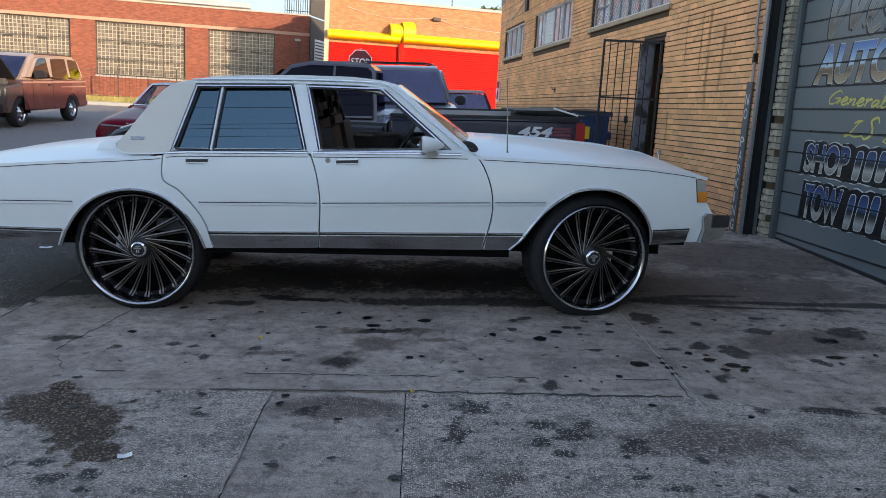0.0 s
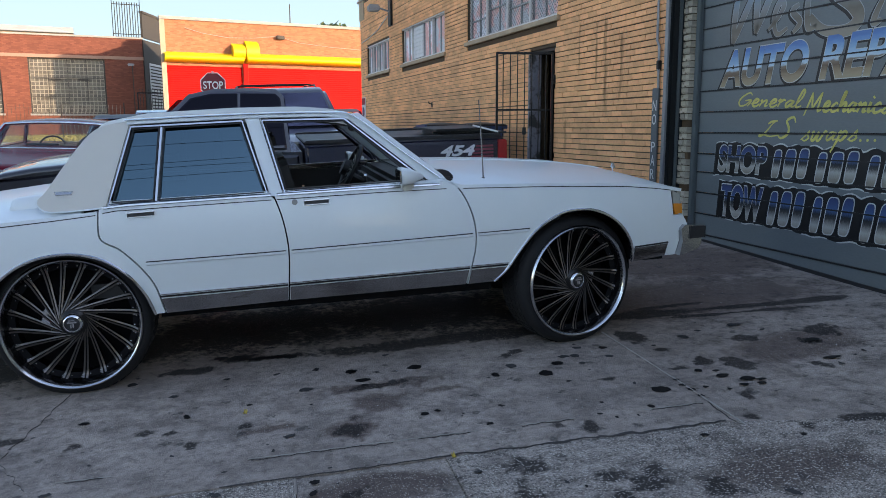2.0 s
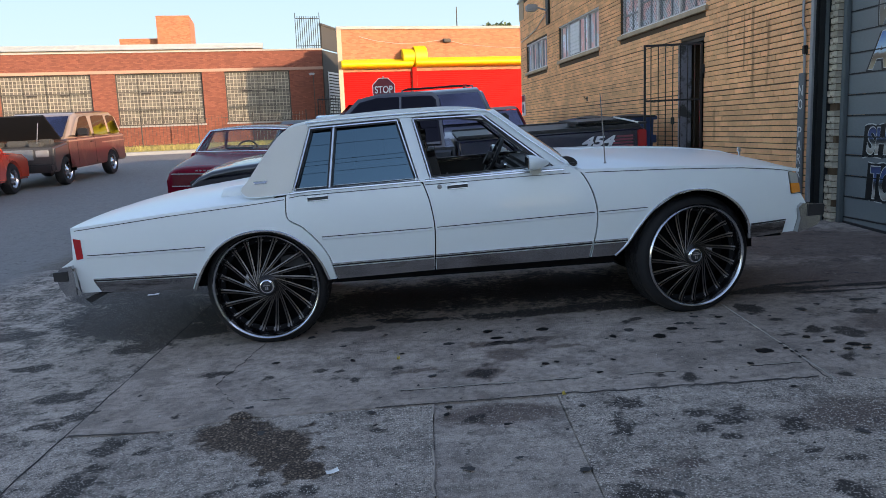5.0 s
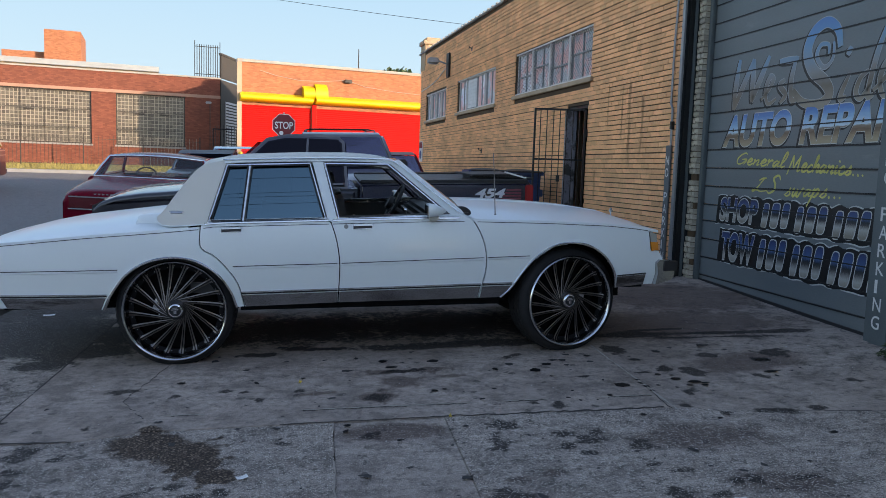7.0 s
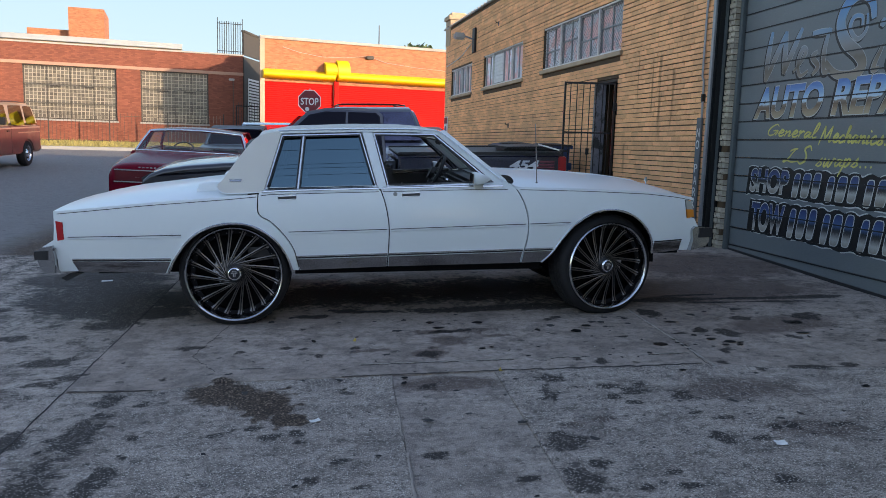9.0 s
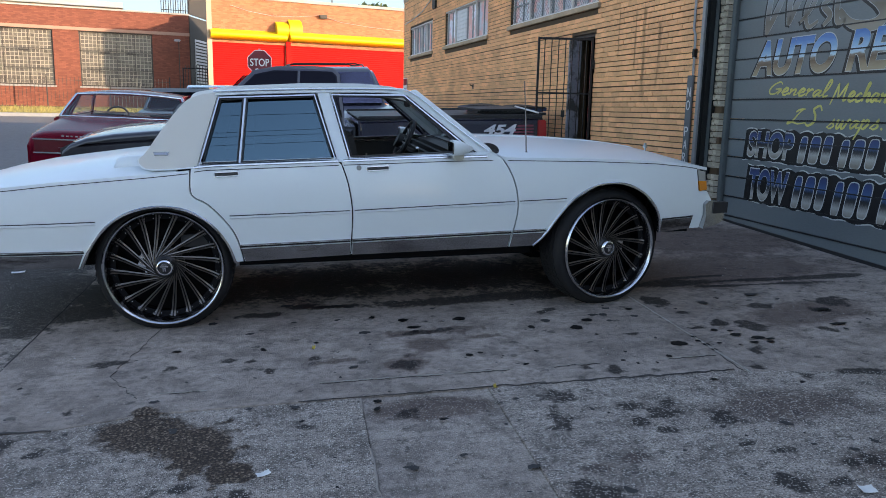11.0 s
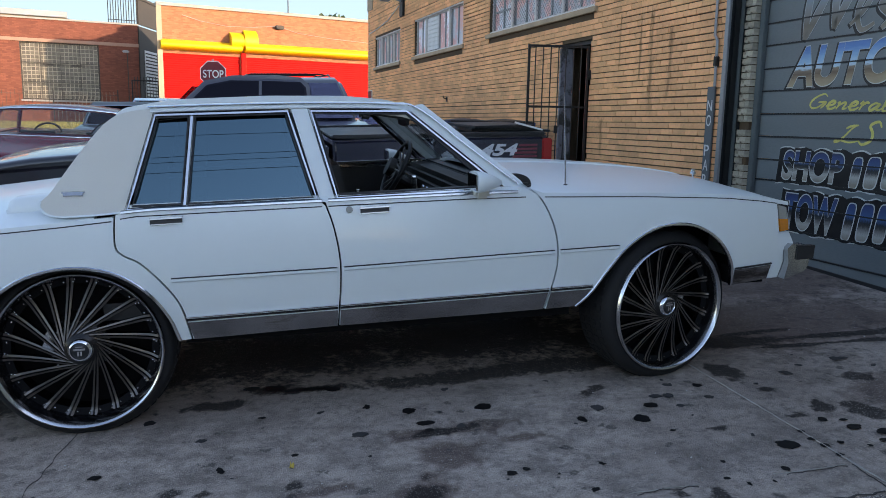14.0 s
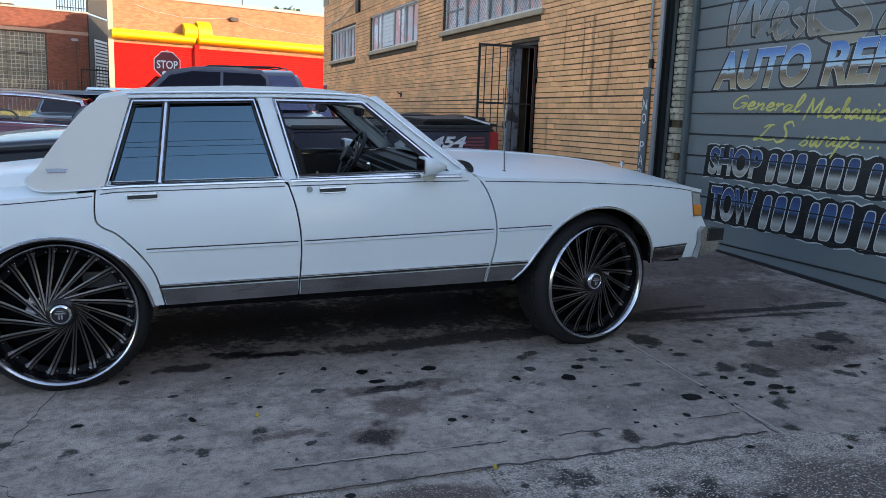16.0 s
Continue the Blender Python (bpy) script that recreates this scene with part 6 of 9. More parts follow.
def plain_cabin(car, size, paint, roof_paint, glass_mat):
    """Roof, pillars, glass and seats of a car seen from afar."""
    ln, hw, deck, roof_h, x_glass = size
    hr = hw - 0.09 - 0.28 * (roof_h - deck)
    part("roof", hull([(x_glass - 0.26, roof_h - 0.055), (x_glass + 0.02, roof_h - 0.005), (x_glass + 0.5, roof_h + 0.008), (x_glass + 1.05, roof_h), (x_glass + 1.33, roof_h - 0.05), (x_glass + 1.05, roof_h - 0.045), (x_glass, roof_h - 0.05)], hr + 0.03, 0.012), roof_paint or paint, car, smooth=40)
    for side in (-1, 1):
        lean_y = lambda z: side * (hw - 0.10 - 0.28 * (z - deck))
        for a, b, r in (((x_glass - 0.72, deck + 0.01), (x_glass - 0.24, roof_h - 0.05), 0.028), ((x_glass + 0.46, deck + 0.02), (x_glass + 0.46, roof_h - 0.04), 0.026), ((x_glass + 1.73, deck + 0.04), (x_glass + 1.32, roof_h - 0.05), 0.024)):
            part("pillar", tube([(a[0], lean_y(a[1]), a[1]), (b[0], lean_y(b[1]), b[1])], r, 8), paint, car, smooth=50)
        part("window_trim", tube([(x_glass - 0.735, lean_y(deck + 0.03) * 0.97, deck + 0.045), (x_glass - 0.265, lean_y(roof_h - 0.05) * 0.97, roof_h - 0.05)], 0.007, 6), M_CHROME, car)
    part("window_trim", tube([(x_glass - 0.735, -hw + 0.13, deck + 0.05), (x_glass - 0.735, hw - 0.13, deck + 0.05)], 0.006, 6), M_CHROME, car)
    part("window_trim", tube([(x_glass - 0.268, -hr + 0.02, roof_h - 0.052), (x_glass - 0.268, hr - 0.02, roof_h - 0.052)], 0.006, 6), M_CHROME, car)
    part("cabin_floor", boxes((x_glass - 0.6, x_glass + 1.6, -hw + 0.2, hw - 0.2, deck - 0.02, deck + 0.012)), M_DARK_SEAT, car)
    for y in (-0.4, 0.4):
        part("front_seat", boxes((x_glass + 0.42, x_glass + 0.58, y - 0.24, y + 0.24, deck, deck + 0.14), bevel=0.03), M_DARK_SEAT, car, smooth=40)
    for side in (-1, 1):
        half = hw - 0.09
        for a in ([(x_glass - 0.42, deck + 0.07), (x_glass - 0.16, roof_h - 0.10), (x_glass + 0.42, roof_h - 0.08), (x_glass + 0.42, deck + 0.07)], [(x_glass + 0.50, deck + 0.07), (x_glass + 0.50, roof_h - 0.08), (x_glass + 1.12, roof_h - 0.09), (x_glass + 1.5, deck + 0.08)]):
            part("side_window", pane(a, half, 0.005, 0.28, deck, side), glass_mat, car, "dark side glass")
    part("rear_window", end_pane(x_glass - 0.70, deck + 0.05, hw - 0.17, x_glass - 0.25, roof_h - 0.07, hw - 0.26, -0.035), glass_mat, car, "sloping rear glass")
    part("windshield", end_pane(x_glass + 1.70, deck + 0.08, hw - 0.17, x_glass + 1.32, roof_h - 0.07, hw - 0.26, 0.035), glass_mat, car, "sloping windshield")


def sedan_shape(m, paint, label, size, name="car", roof_paint=None, glass_mat=G_DARK, tail_red=True, group="", round_deck=False, own_cabin=False):
    """A plain three-box car, x ahead from its tail."""
    ln, hw, deck, roof_h, x_glass = size
    car = thing(name, m, label, "car", group)
    wheels = (0.24 * ln, 0.80 * ln)
    tail = [(x_glass - 0.55, deck + 0.05), (0.12, deck), (0.0, deck - 0.06), (0.02, 0.5)]
    if round_deck:
        tail = [(x_glass - 0.45, deck + 0.05), (x_glass - 0.60, deck - 0.09), (0.12, deck - 0.13), (0.0, deck - 0.19), (0.02, 0.5)]
        rows = []
        for x, top in ((-0.006, -0.125), (0.0, -0.105), (0.03, -0.075), (0.09, -0.05), (0.2, -0.03), (0.45, 0.008), (0.75, 0.055), (x_glass - 0.72, 0.085), (x_glass - 0.45, 0.11)):
            wide = hw + 0.002 - 0.035 * max(0.0, 1 - x / 0.3) ** 2
            rows.append([(x, wide * math.sin(math.pi / 2 * s), deck + top - 0.02 * s * s - (0.085 + max(0.0, top)) * (1 - math.sqrt(max(0.0, 1 - abs(math.sin(math.pi / 2 * s)) ** 8)))) for s in np.linspace(-1, 1, 33)])
        part("trunk_lid", sheet(rows, (0, 0, 1), 0.08), paint, car, smooth=60)
    body = part("body", hull(arches(((0.06, 0.28), (ln - 0.06, 0.28), [(ln, 0.5), (ln - 0.02, deck - 0.16), (ln - 0.25, deck - 0.06), (0.66 * ln, deck + 0.06), *tail]), wheels), hw, 0.045), paint, car, smooth=40)
    if not own_cabin:
        plain_cabin(car, size, paint, roof_paint, glass_mat)
    part("bumper", boxes((-0.10, 0.03, -hw + 0.02, hw - 0.02, 0.36, 0.52), bevel=0.03), M_CHROME, car, "chrome rear bumper", smooth=40)
    part("bumper", boxes((ln - 0.03, ln + 0.10, -hw + 0.02, hw - 0.02, 0.36, 0.52), bevel=0.03), M_CHROME, car, "chrome front bumper", smooth=40)
    for side in (-1, 1):
        a, b = sorted((side * (hw - 0.08), side * (hw - 0.62)))
        part("tail_light", boxes((-0.012, 0.05, a, b, deck - 0.26, deck - 0.12), bevel=0.01), M_RED_LENS if tail_red else M_DARKLENS, car, "red tail light")
        part("headlight", boxes((ln - 0.04, ln + 0.012, a, b, deck - 0.30, deck - 0.17), bevel=0.01), M_LAMP, car, "clear headlight")
        for w in wheels:
            road_wheel(car, w, side * (hw - 0.01), side)
    part("underside", boxes((0.2, ln - 0.2, -hw + 0.15, hw - 0.15, 0.2, 0.34)), M_UNDER, car)
    return car


# maroon coupe with its tail towards the white car, leaning with the alley
maroon = sedan_shape(on_ground(-1.42, 4.95, 92.0) @ Matrix.Rotation(radians(2.6), 4, "X"), M_WINE, "maroon coupe with a wide dark-red tail panel and clear rear window", (4.9, 0.92, 0.955, 1.375, 1.75), "coupe_car", tail_red=False, round_deck=True, own_cabin=True)


def coupe_width(z):
    return 0.815 - 0.44 * max(0.0, z - 1.0)


def coupe_arc(x_side, x_mid, z_side, z_mid, n=15):
    """A line across the car, bowed along it and crowned."""
    w = coupe_width(z_side)
    return [(x_side + (x_mid - x_side) * (1 - s * s), w * s, z_side + (z_mid - z_side) * (1 - s * s)) for s in np.linspace(-1, 1, n)]


BACK_BASE, BACK_TOP = coupe_arc(1.14, 0.98, 1.035, 1.050), coupe_arc(1.56, 1.50, 1.315, 1.350)
FRONT_TOP, FRONT_BASE = coupe_arc(2.72, 2.80, 1.315, 1.350), coupe_arc(3.12, 3.30, 1.000, 1.020)
between = lambda a, b, n: [[tuple(np.array(p) * (1 - t) + np.array(q) * t) for p, q in zip(a, b)] for t in np.linspace(0, 1, n)]
part("rear_window", sheet(between(BACK_BASE, BACK_TOP, 6), (-0.6, 0, 0.7), 0.006), G_CLEAR, maroon, "sloping clear rear glass", smooth=50)
part("windshield", sheet(between(FRONT_TOP, FRONT_BASE, 6), (0.6, 0, 0.7), 0.006), G_CLEAR, maroon, "sloping windshield", smooth=50)
part("roof", sheet([coupe_arc(1.575, 1.515, 1.322, 1.358), coupe_arc(1.64, 1.60, 1.332, 1.380), coupe_arc(1.85, 1.85, 1.340, 1.392), coupe_arc(2.40, 2.44, 1.338, 1.388), coupe_arc(2.74, 2.82, 1.318, 1.355)], (0, 0, 1), 0.03), M_WINE, maroon, smooth=60)
part("window_frame", tube(BACK_TOP, 0.016, 8), M_CHROME, maroon, "bright rear window frame", smooth=50)
part("window_frame", tube(BACK_BASE, 0.010, 8), M_CHROME, maroon, "bright rear window frame", smooth=50)
part("filler_panel", sheet(between([(x - 0.10, y, z - 0.03) for x, y, z in BACK_BASE], BACK_BASE, 2) + [[(1.30, y, z - 0.03) for x, y, z in BACK_BASE]], (0, 0, 1), 0.03), M_WINE, maroon, smooth=50)
for side in (-1, 1):
    part("window_frame", tube([(1.14, side * 0.803, 1.037), (1.35, side * 0.745, 1.180), (1.56, side * 0.68, 1.317)], 0.015, 8), M_CHROME, maroon, "bright rear window frame", smooth=50)
    wall_of = lambda x, z: coupe_width(z)
    part("rear_pillar", skin([(1.12, 1.02), (1.56, 1.325), (1.76, 1.335), (1.66, 1.02)], wall_of, side, 0.03, (0.3, 0.1), 0.004), M_WINE, maroon, smooth=40)
    part("front_pillar", tube([(3.14, side * 0.82, 1.0), (2.72, side * 0.68, 1.318)], 0.024, 8), M_WINE, maroon, smooth=50)
    part("side_window", skin([(1.70, 1.03), (1.80, 1.315), (2.66, 1.315), (3.02, 1.03)], wall_of, side, 0.006, (0.4, 0.3), -0.012), G_CLEAR, maroon, "clear side glass")
    part("side_trim", tube([(1.66, side * 0.81, 1.02), (1.77, side * 0.672, 1.33), (2.70, side * 0.672, 1.33)], 0.007, 6), M_CHROME, maroon)
    part("belt_panel", boxes((1.12, 3.3, min(side * 0.76, side * 0.88), max(side * 0.76, side * 0.88), 0.95, 1.022), bevel=0.02), M_WINE, maroon, smooth=40)
part("cabin_floor", boxes((1.1, 3.2, -0.76, 0.76, 0.86, 0.88)), M_DARK_SEAT, maroon)
for y in (-0.38, 0.38):
    part("front_seat", boxes((2.12, 2.26, y - 0.24, y + 0.24, 0.88, 1.04), bevel=0.04), M_DARK_SEAT, maroon, smooth=40)
part("parcel_shelf", boxes((1.02, 1.40, -0.74, 0.74, 0.98, 1.00)), M_DARK_SEAT, maroon)
for z in (0.815, 0.655):
    part("tail_trim", boxes((-0.016, 0.02, -0.84, 0.84, z, z + 0.015)), M_CHROME, maroon, "thin chrome trim line")
for k in range(9):
    part("badge_bar", boxes((0.004, 0.04, 0.50 - k * 0.05, 0.53 - k * 0.05, 0.855, 0.872)), M_CHROME, maroon, "small bright badge bar")
part("tail_panel", boxes((-0.008, 0.02, -0.83, 0.83, 0.67, 0.815), bevel=0.004), M_DARKLENS, maroon, "dark red ribbed tail panel")
part("dashboard", boxes((2.95, 3.20, -0.7, 0.7, 0.93, 1.01), bevel=0.02), M_DARK_SEAT, maroon)
bm = bmesh.new()
tube([Vector((0.18 * math.cos(a), 0.18 * math.sin(a), 0)) for a in (2 * math.pi * k / 20 for k in range(21))], 0.014, 6, bm)
bm.transform(Matrix.Translation((2.75, 0.38, 0.95)) @ Matrix.Rotation(radians(-62), 4, "Y"))
part("steering_wheel", bm, M_BLACK, maroon)

# blue sedan and a dark red car further up the alley
sedan_shape(on_ground(-1.42, 10.6, 93.0), M_BLACKPAINT, "black sedan parked nose to tail in the alley", (4.1, 0.76, 0.90, 1.33, 1.45), "sedan_car", roof_paint=M_BLACK)
sedan_shape(on_ground(-1.18, 15.3, 94.0, 0.0), M_BLUECAR, "pale blue sedan parked up the alley", (4.7, 0.88, 0.90, 1.36, 1.7), "sedan_car", glass_mat=G_CLEAR)
sedan_shape(on_ground(2.3, 15.2, -86.0, 0.14), M_MAROON, "dark red sedan parked by the brick wall", (4.8, 0.90, 0.95, 1.45, 1.8), "sedan_car")

# orange-red car with bright wheels, nose beside the van
sedan_shape(on_ground(-8.42, 8.1, 97.0), M_REDPAINT, "orange-red coupe on bright wheels in the shade", (4.5, 0.90, 0.90, 1.36, 1.7), "coupe_car")

# the pickup, tail to the brick wall
pickup = thing("pickup_truck", on_ground(3.49, 4.03, 180.0, 0.05), "black full-size pickup truck with a short bed", "truck")
HW = 0.965
part("bed_side", hull(arches(((0.06, 0.42), (2.01, 0.42), [(2.01, 1.19), (1.0, 1.205), (0.06, 1.20)]), (0.98,), 0.42), HW, 0.03), M_NAVYPAINT, pickup, "black bed side", smooth=40)
part("bed_rail", boxes((0.05, 2.01, HW - 0.10, HW - 0.005, 1.20, 1.235), bevel=0.01), M_BLACK, pickup, "black bed rail cap")
part("bed_rail", boxes((0.05, 2.01, -HW + 0.005, -HW + 0.10, 1.20, 1.235), bevel=0.01), M_BLACK, pickup, "black bed rail cap")
part("bed_cover", boxes((0.08, 2.01, -HW + 0.11, HW - 0.11, 1.195, 1.215), bevel=0.006), M_BLACK, pickup, "black bed cover")
part("tailgate", boxes((0.0, 0.055, -HW + 0.08, HW - 0.08, 0.62, 1.20), bevel=0.015), M_NAVYPAINT, pickup, smooth=40)
part("bumper", boxes((-0.14, -0.02, -HW + 0.02, HW - 0.02, 0.48, 0.62), bevel=0.02), M_BLACK, pickup)
part("cab", hull(arches(((2.04, 0.42), (4.86, 0.42), [(4.92, 0.55), (4.90, 0.96), (4.78, 1.02), (3.45, 1.10), (3.40, 1.15), (2.04, 1.13)]), (4.02,), 0.42), HW, 0.05), M_BLACKPAINT, pickup, "black cab and hood", smooth=40)
part("roof", hull([(2.14, 1.12), (2.17, 1.66), (2.24, 1.725), (2.45, 1.745), (2.82, 1.742), (3.05, 1.70), (3.66, 1.14)], HW - 0.07, 0.055, 0.30, 1.12), M_SKYGREY_ROOF, pickup, "charcoal roof and pillars with sky reflection painted in", smooth=40)
for side in (-1, 1):
    part("door_window", pane([(2.635, 1.19), (2.60, 1.695), (2.84, 1.700), (3.03, 1.662), (3.54, 1.19)], HW - 0.07, 0.006, 0.30, 1.12, side), G_DARK, pickup, "dark door glass")
    part("corner_window", pane([(2.18, 1.20), (2.205, 1.64), (2.25, 1.685), (2.575, 1.695), (2.61, 1.19)], HW - 0.07, 0.006, 0.30, 1.12, side), G_DARK, pickup, "dark cab corner glass")
    a, b = sorted((side * (HW + 0.004), side * (HW - 0.10)))
    part("tail_light", boxes((-0.012, 0.085, a, b, 0.66, 1.175), bevel=0.012), M_RED_LENS, pickup, "tall red tail light")
    part("marker_lamp", boxes((4.86, 4.912, a, b, 0.80, 0.86), bevel=0.012), M_AMBER, pickup, "amber front marker lamp")
    part("mirror", boxes((3.22, 3.34, min(side * 0.98, side * 1.16), max(side * 0.98, side * 1.16), 1.16, 1.32), bevel=0.02), M_BLACK, pickup, smooth=40)
    part("body_line", boxes((0.1, 1.99, a if side < 0 else b - 0.001, a + 0.001 if side < 0 else b, 0.945, 0.957)), M_GALV, pickup)
    for w in (0.98, 4.02):
        road_wheel(pickup, w, side * (HW - 0.02), side, 1.08)
part("rear_window", end_pane(2.145, 1.22, 0.68, 2.17, 1.64, 0.60, -0.012), G_DARK, pickup, "dark rear cab glass")
part("windshield", end_pane(3.58, 1.20, 0.80, 3.12, 1.65, 0.66, 0.035), G_DARK, pickup, "dark windshield")
rows = []
for x, top in ((3.42, 1.165), (3.6, 1.175), (4.0, 1.16), (4.4, 1.135), (4.65, 1.105), (4.8, 1.06), (4.88, 1.0)):
    rows.append([(x, math.sin(math.pi / 2 * s) * (HW - 0.015), top - (0.045 + 0.10 * (1.15 - min(1.15, top))) * abs(math.sin(math.pi / 2 * s)) ** 2.0 - 0.03 * abs(s) ** 9) for s in np.linspace(-1, 1, 17)])
part("hood", sheet(rows, (0, 0, 1), 0.02), M_BLACKPAINT, pickup, "glossy black hood", smooth=60)
part("grille", boxes((4.88, 4.935, -0.75, 0.75, 0.62, 0.95), bevel=0.015), M_BLACK, pickup)
part("bumper", boxes((4.90, 5.02, -HW + 0.02, HW - 0.02, 0.40, 0.58), bevel=0.03), M_BLACKPAINT, pickup, smooth=40)
DECAL = Matrix(((-1, 0, 0), (0, 0, 1), (0, 1, 0))).to_4x4()
M_SILVER = mat("silver decal", (0.62, 0.63, 0.65), 0.4, 0.0, 0.1, 8, 60, 0.0)
M_DULLRED = mat("faded red decal", (0.22, 0.04, 0.055), 0.45, 0, 0.12, 8, 60, 0.0)
words("454", 0.16, 0.001, M_SILVER, Matrix.Translation((0.69, HW + 0.002, 1.03)) @ DECAL @ Matrix.Diagonal((1.42, 0.88, 1, 1)), pickup, "decal", "silver 454 decal", shear=0.25, stroke=0.006)
for k in range(4):
    z = 1.004 + k * 0.034
    part("decal_bar", skin([(0.375 - 0.02 * k, z), (0.37 - 0.02 * k, z + 0.020), (0.135, z + 0.020), (0.135, z)], lambda x, z: HW, 1, 0.004, (0.5, 0.5), 0.003), M_DULLRED, pickup, "faded red decal stripe")
# boards and a folded mat lying on the truck bed
load = thing("board_stack", pickup.matrix_world @ Matrix.Translation((0.42, 0.3, 1.217)), "dark boards stacked on a truck bed cover", "boards")
for k, (a, r) in enumerate(((0.0, 4), (0.02, -7), (0.05, 12))):
    bm = bmesh.new()
    box(bm, -0.50 + 0.06 * k, 0.22, -0.35, 0.42, 0, 0.022, 0.004)
    bm.transform(Matrix.Translation((a * 2, 0.05 * k, 0.026 * k)) @ Matrix.Rotation(radians(r * 0.5), 4, "Z"))
    part("board", bm, M_BLACK if k != 1 else M_DARKMETAL, load)
part("stick", tube([(-0.36, 0.60, 0.03), (-0.12, 0.50, 0.10)], 0.010, 6), M_WHITEPAINT, load, "pale stick")

# dark sport-utility car facing the viewer, behind the pickup
suv = thing("suv_car", on_ground(1.30, 10.6, -88.0) @ Matrix.Scale(1.04, 4), "black sport-utility car with roof rails facing the white car", "car")
part("body", hull(arches(((0.05, 0.4), (4.45, 0.4), [(4.5, 0.6), (4.45, 0.98), (4.2, 1.05), (3.3, 1.12), (0.05, 1.1), (0.0, 0.6)]), (0.9, 3.6)), 0.9, 0.05), M_BLACKPAINT, suv, smooth=40)
part("roof", hull([(0.05, 1.1), (0.25, 1.62), (0.5, 1.68), (2.4, 1.68), (2.62, 1.63), (3.35, 1.1)], 0.84, 0.06, 0.25, 1.1), M_BLACKPAINT, suv, smooth=40)
part("windshield", end_pane(3.30, 1.14, 0.74, 2.66, 1.60, 0.62, 0.035), G_DARK, suv, "dark sloping windshield")
for side in (-1, 1):
    for a in ([(0.45, 1.16), (0.5, 1.58), (1.25, 1.6), (1.25, 1.16)], [(1.33, 1.16), (1.33, 1.6), (2.5, 1.6), (3.1, 1.16)]):
        part("side_window", pane(a, 0.84, 0.006, 0.25, 1.1, side), G_DARK, suv)
    part("roof_rail", tube([(0.5, side * 0.58, 1.68), (0.6, side * 0.58, 1.715), (2.2, side * 0.58, 1.715), (2.35, side * 0.58, 1.68)], 0.014, 6), M_BLACK, suv)
    part("mirror", boxes((2.85, 2.97, min(side * 0.9, side * 1.06), max(side * 0.9, side * 1.06), 1.1, 1.24), bevel=0.03), M_BLACK, suv, smooth=40)
    part("headlight", boxes((4.40, 4.47, min(side * 0.5, side * 0.82), max(side * 0.5, side * 0.82), 0.78, 0.93), bevel=0.02), M_LAMP, suv)
    for w in (0.9, 3.6):
        road_wheel(suv, w, side * 0.88, side, 1.05)

for x in (0.9, 1.9):
    part("roof_bar", tube([(x, -0.58, 1.715), (x, -0.5, 1.735), (x, 0.5, 1.735), (x, 0.58, 1.715)], 0.013, 6), M_BLACK, suv)

# the van with its hood up
van = thing("van", on_ground(-8.65, 17.35, -89.0), "faded tan and maroon passenger van with its hood up", "van")
VW = 0.97
part("roof_cap", hull([(0.42, 1.70), (1.2, 1.742), (2.5, 1.732), (2.5, 1.70), (1.2, 1.71)], VW - 0.20, 0.006), M_VANGREY, van, "dull grey roof", smooth=40)
part("body", hull(arches(((0.05, 0.36), (3.62, 0.36), [(3.65, 1.05), (3.55, 1.10), (0.02, 1.08), (0.0, 0.5)]), (0.95,), 0.40), VW, 0.04), M_VANBROWN, van, "faded maroon lower body", smooth=40)
part("front_fender", hull(arches(((3.63, 0.36), (4.42, 0.36), [(4.45, 0.62), (4.40, 0.94), (3.63, 1.03)]), (3.77,), 0.40), VW, 0.04), M_VANGREY, van, "dull grey front fender", smooth=40)
part("cabin", hull([(0.02, 1.07), (0.20, 1.60), (0.36, 1.69), (1.2, 1.73), (2.55, 1.72), (2.80, 1.66), (3.58, 1.08)], VW - 0.02, 0.09, 0.20, 1.08), M_VANTAN, van, "faded tan upper body", smooth=40)
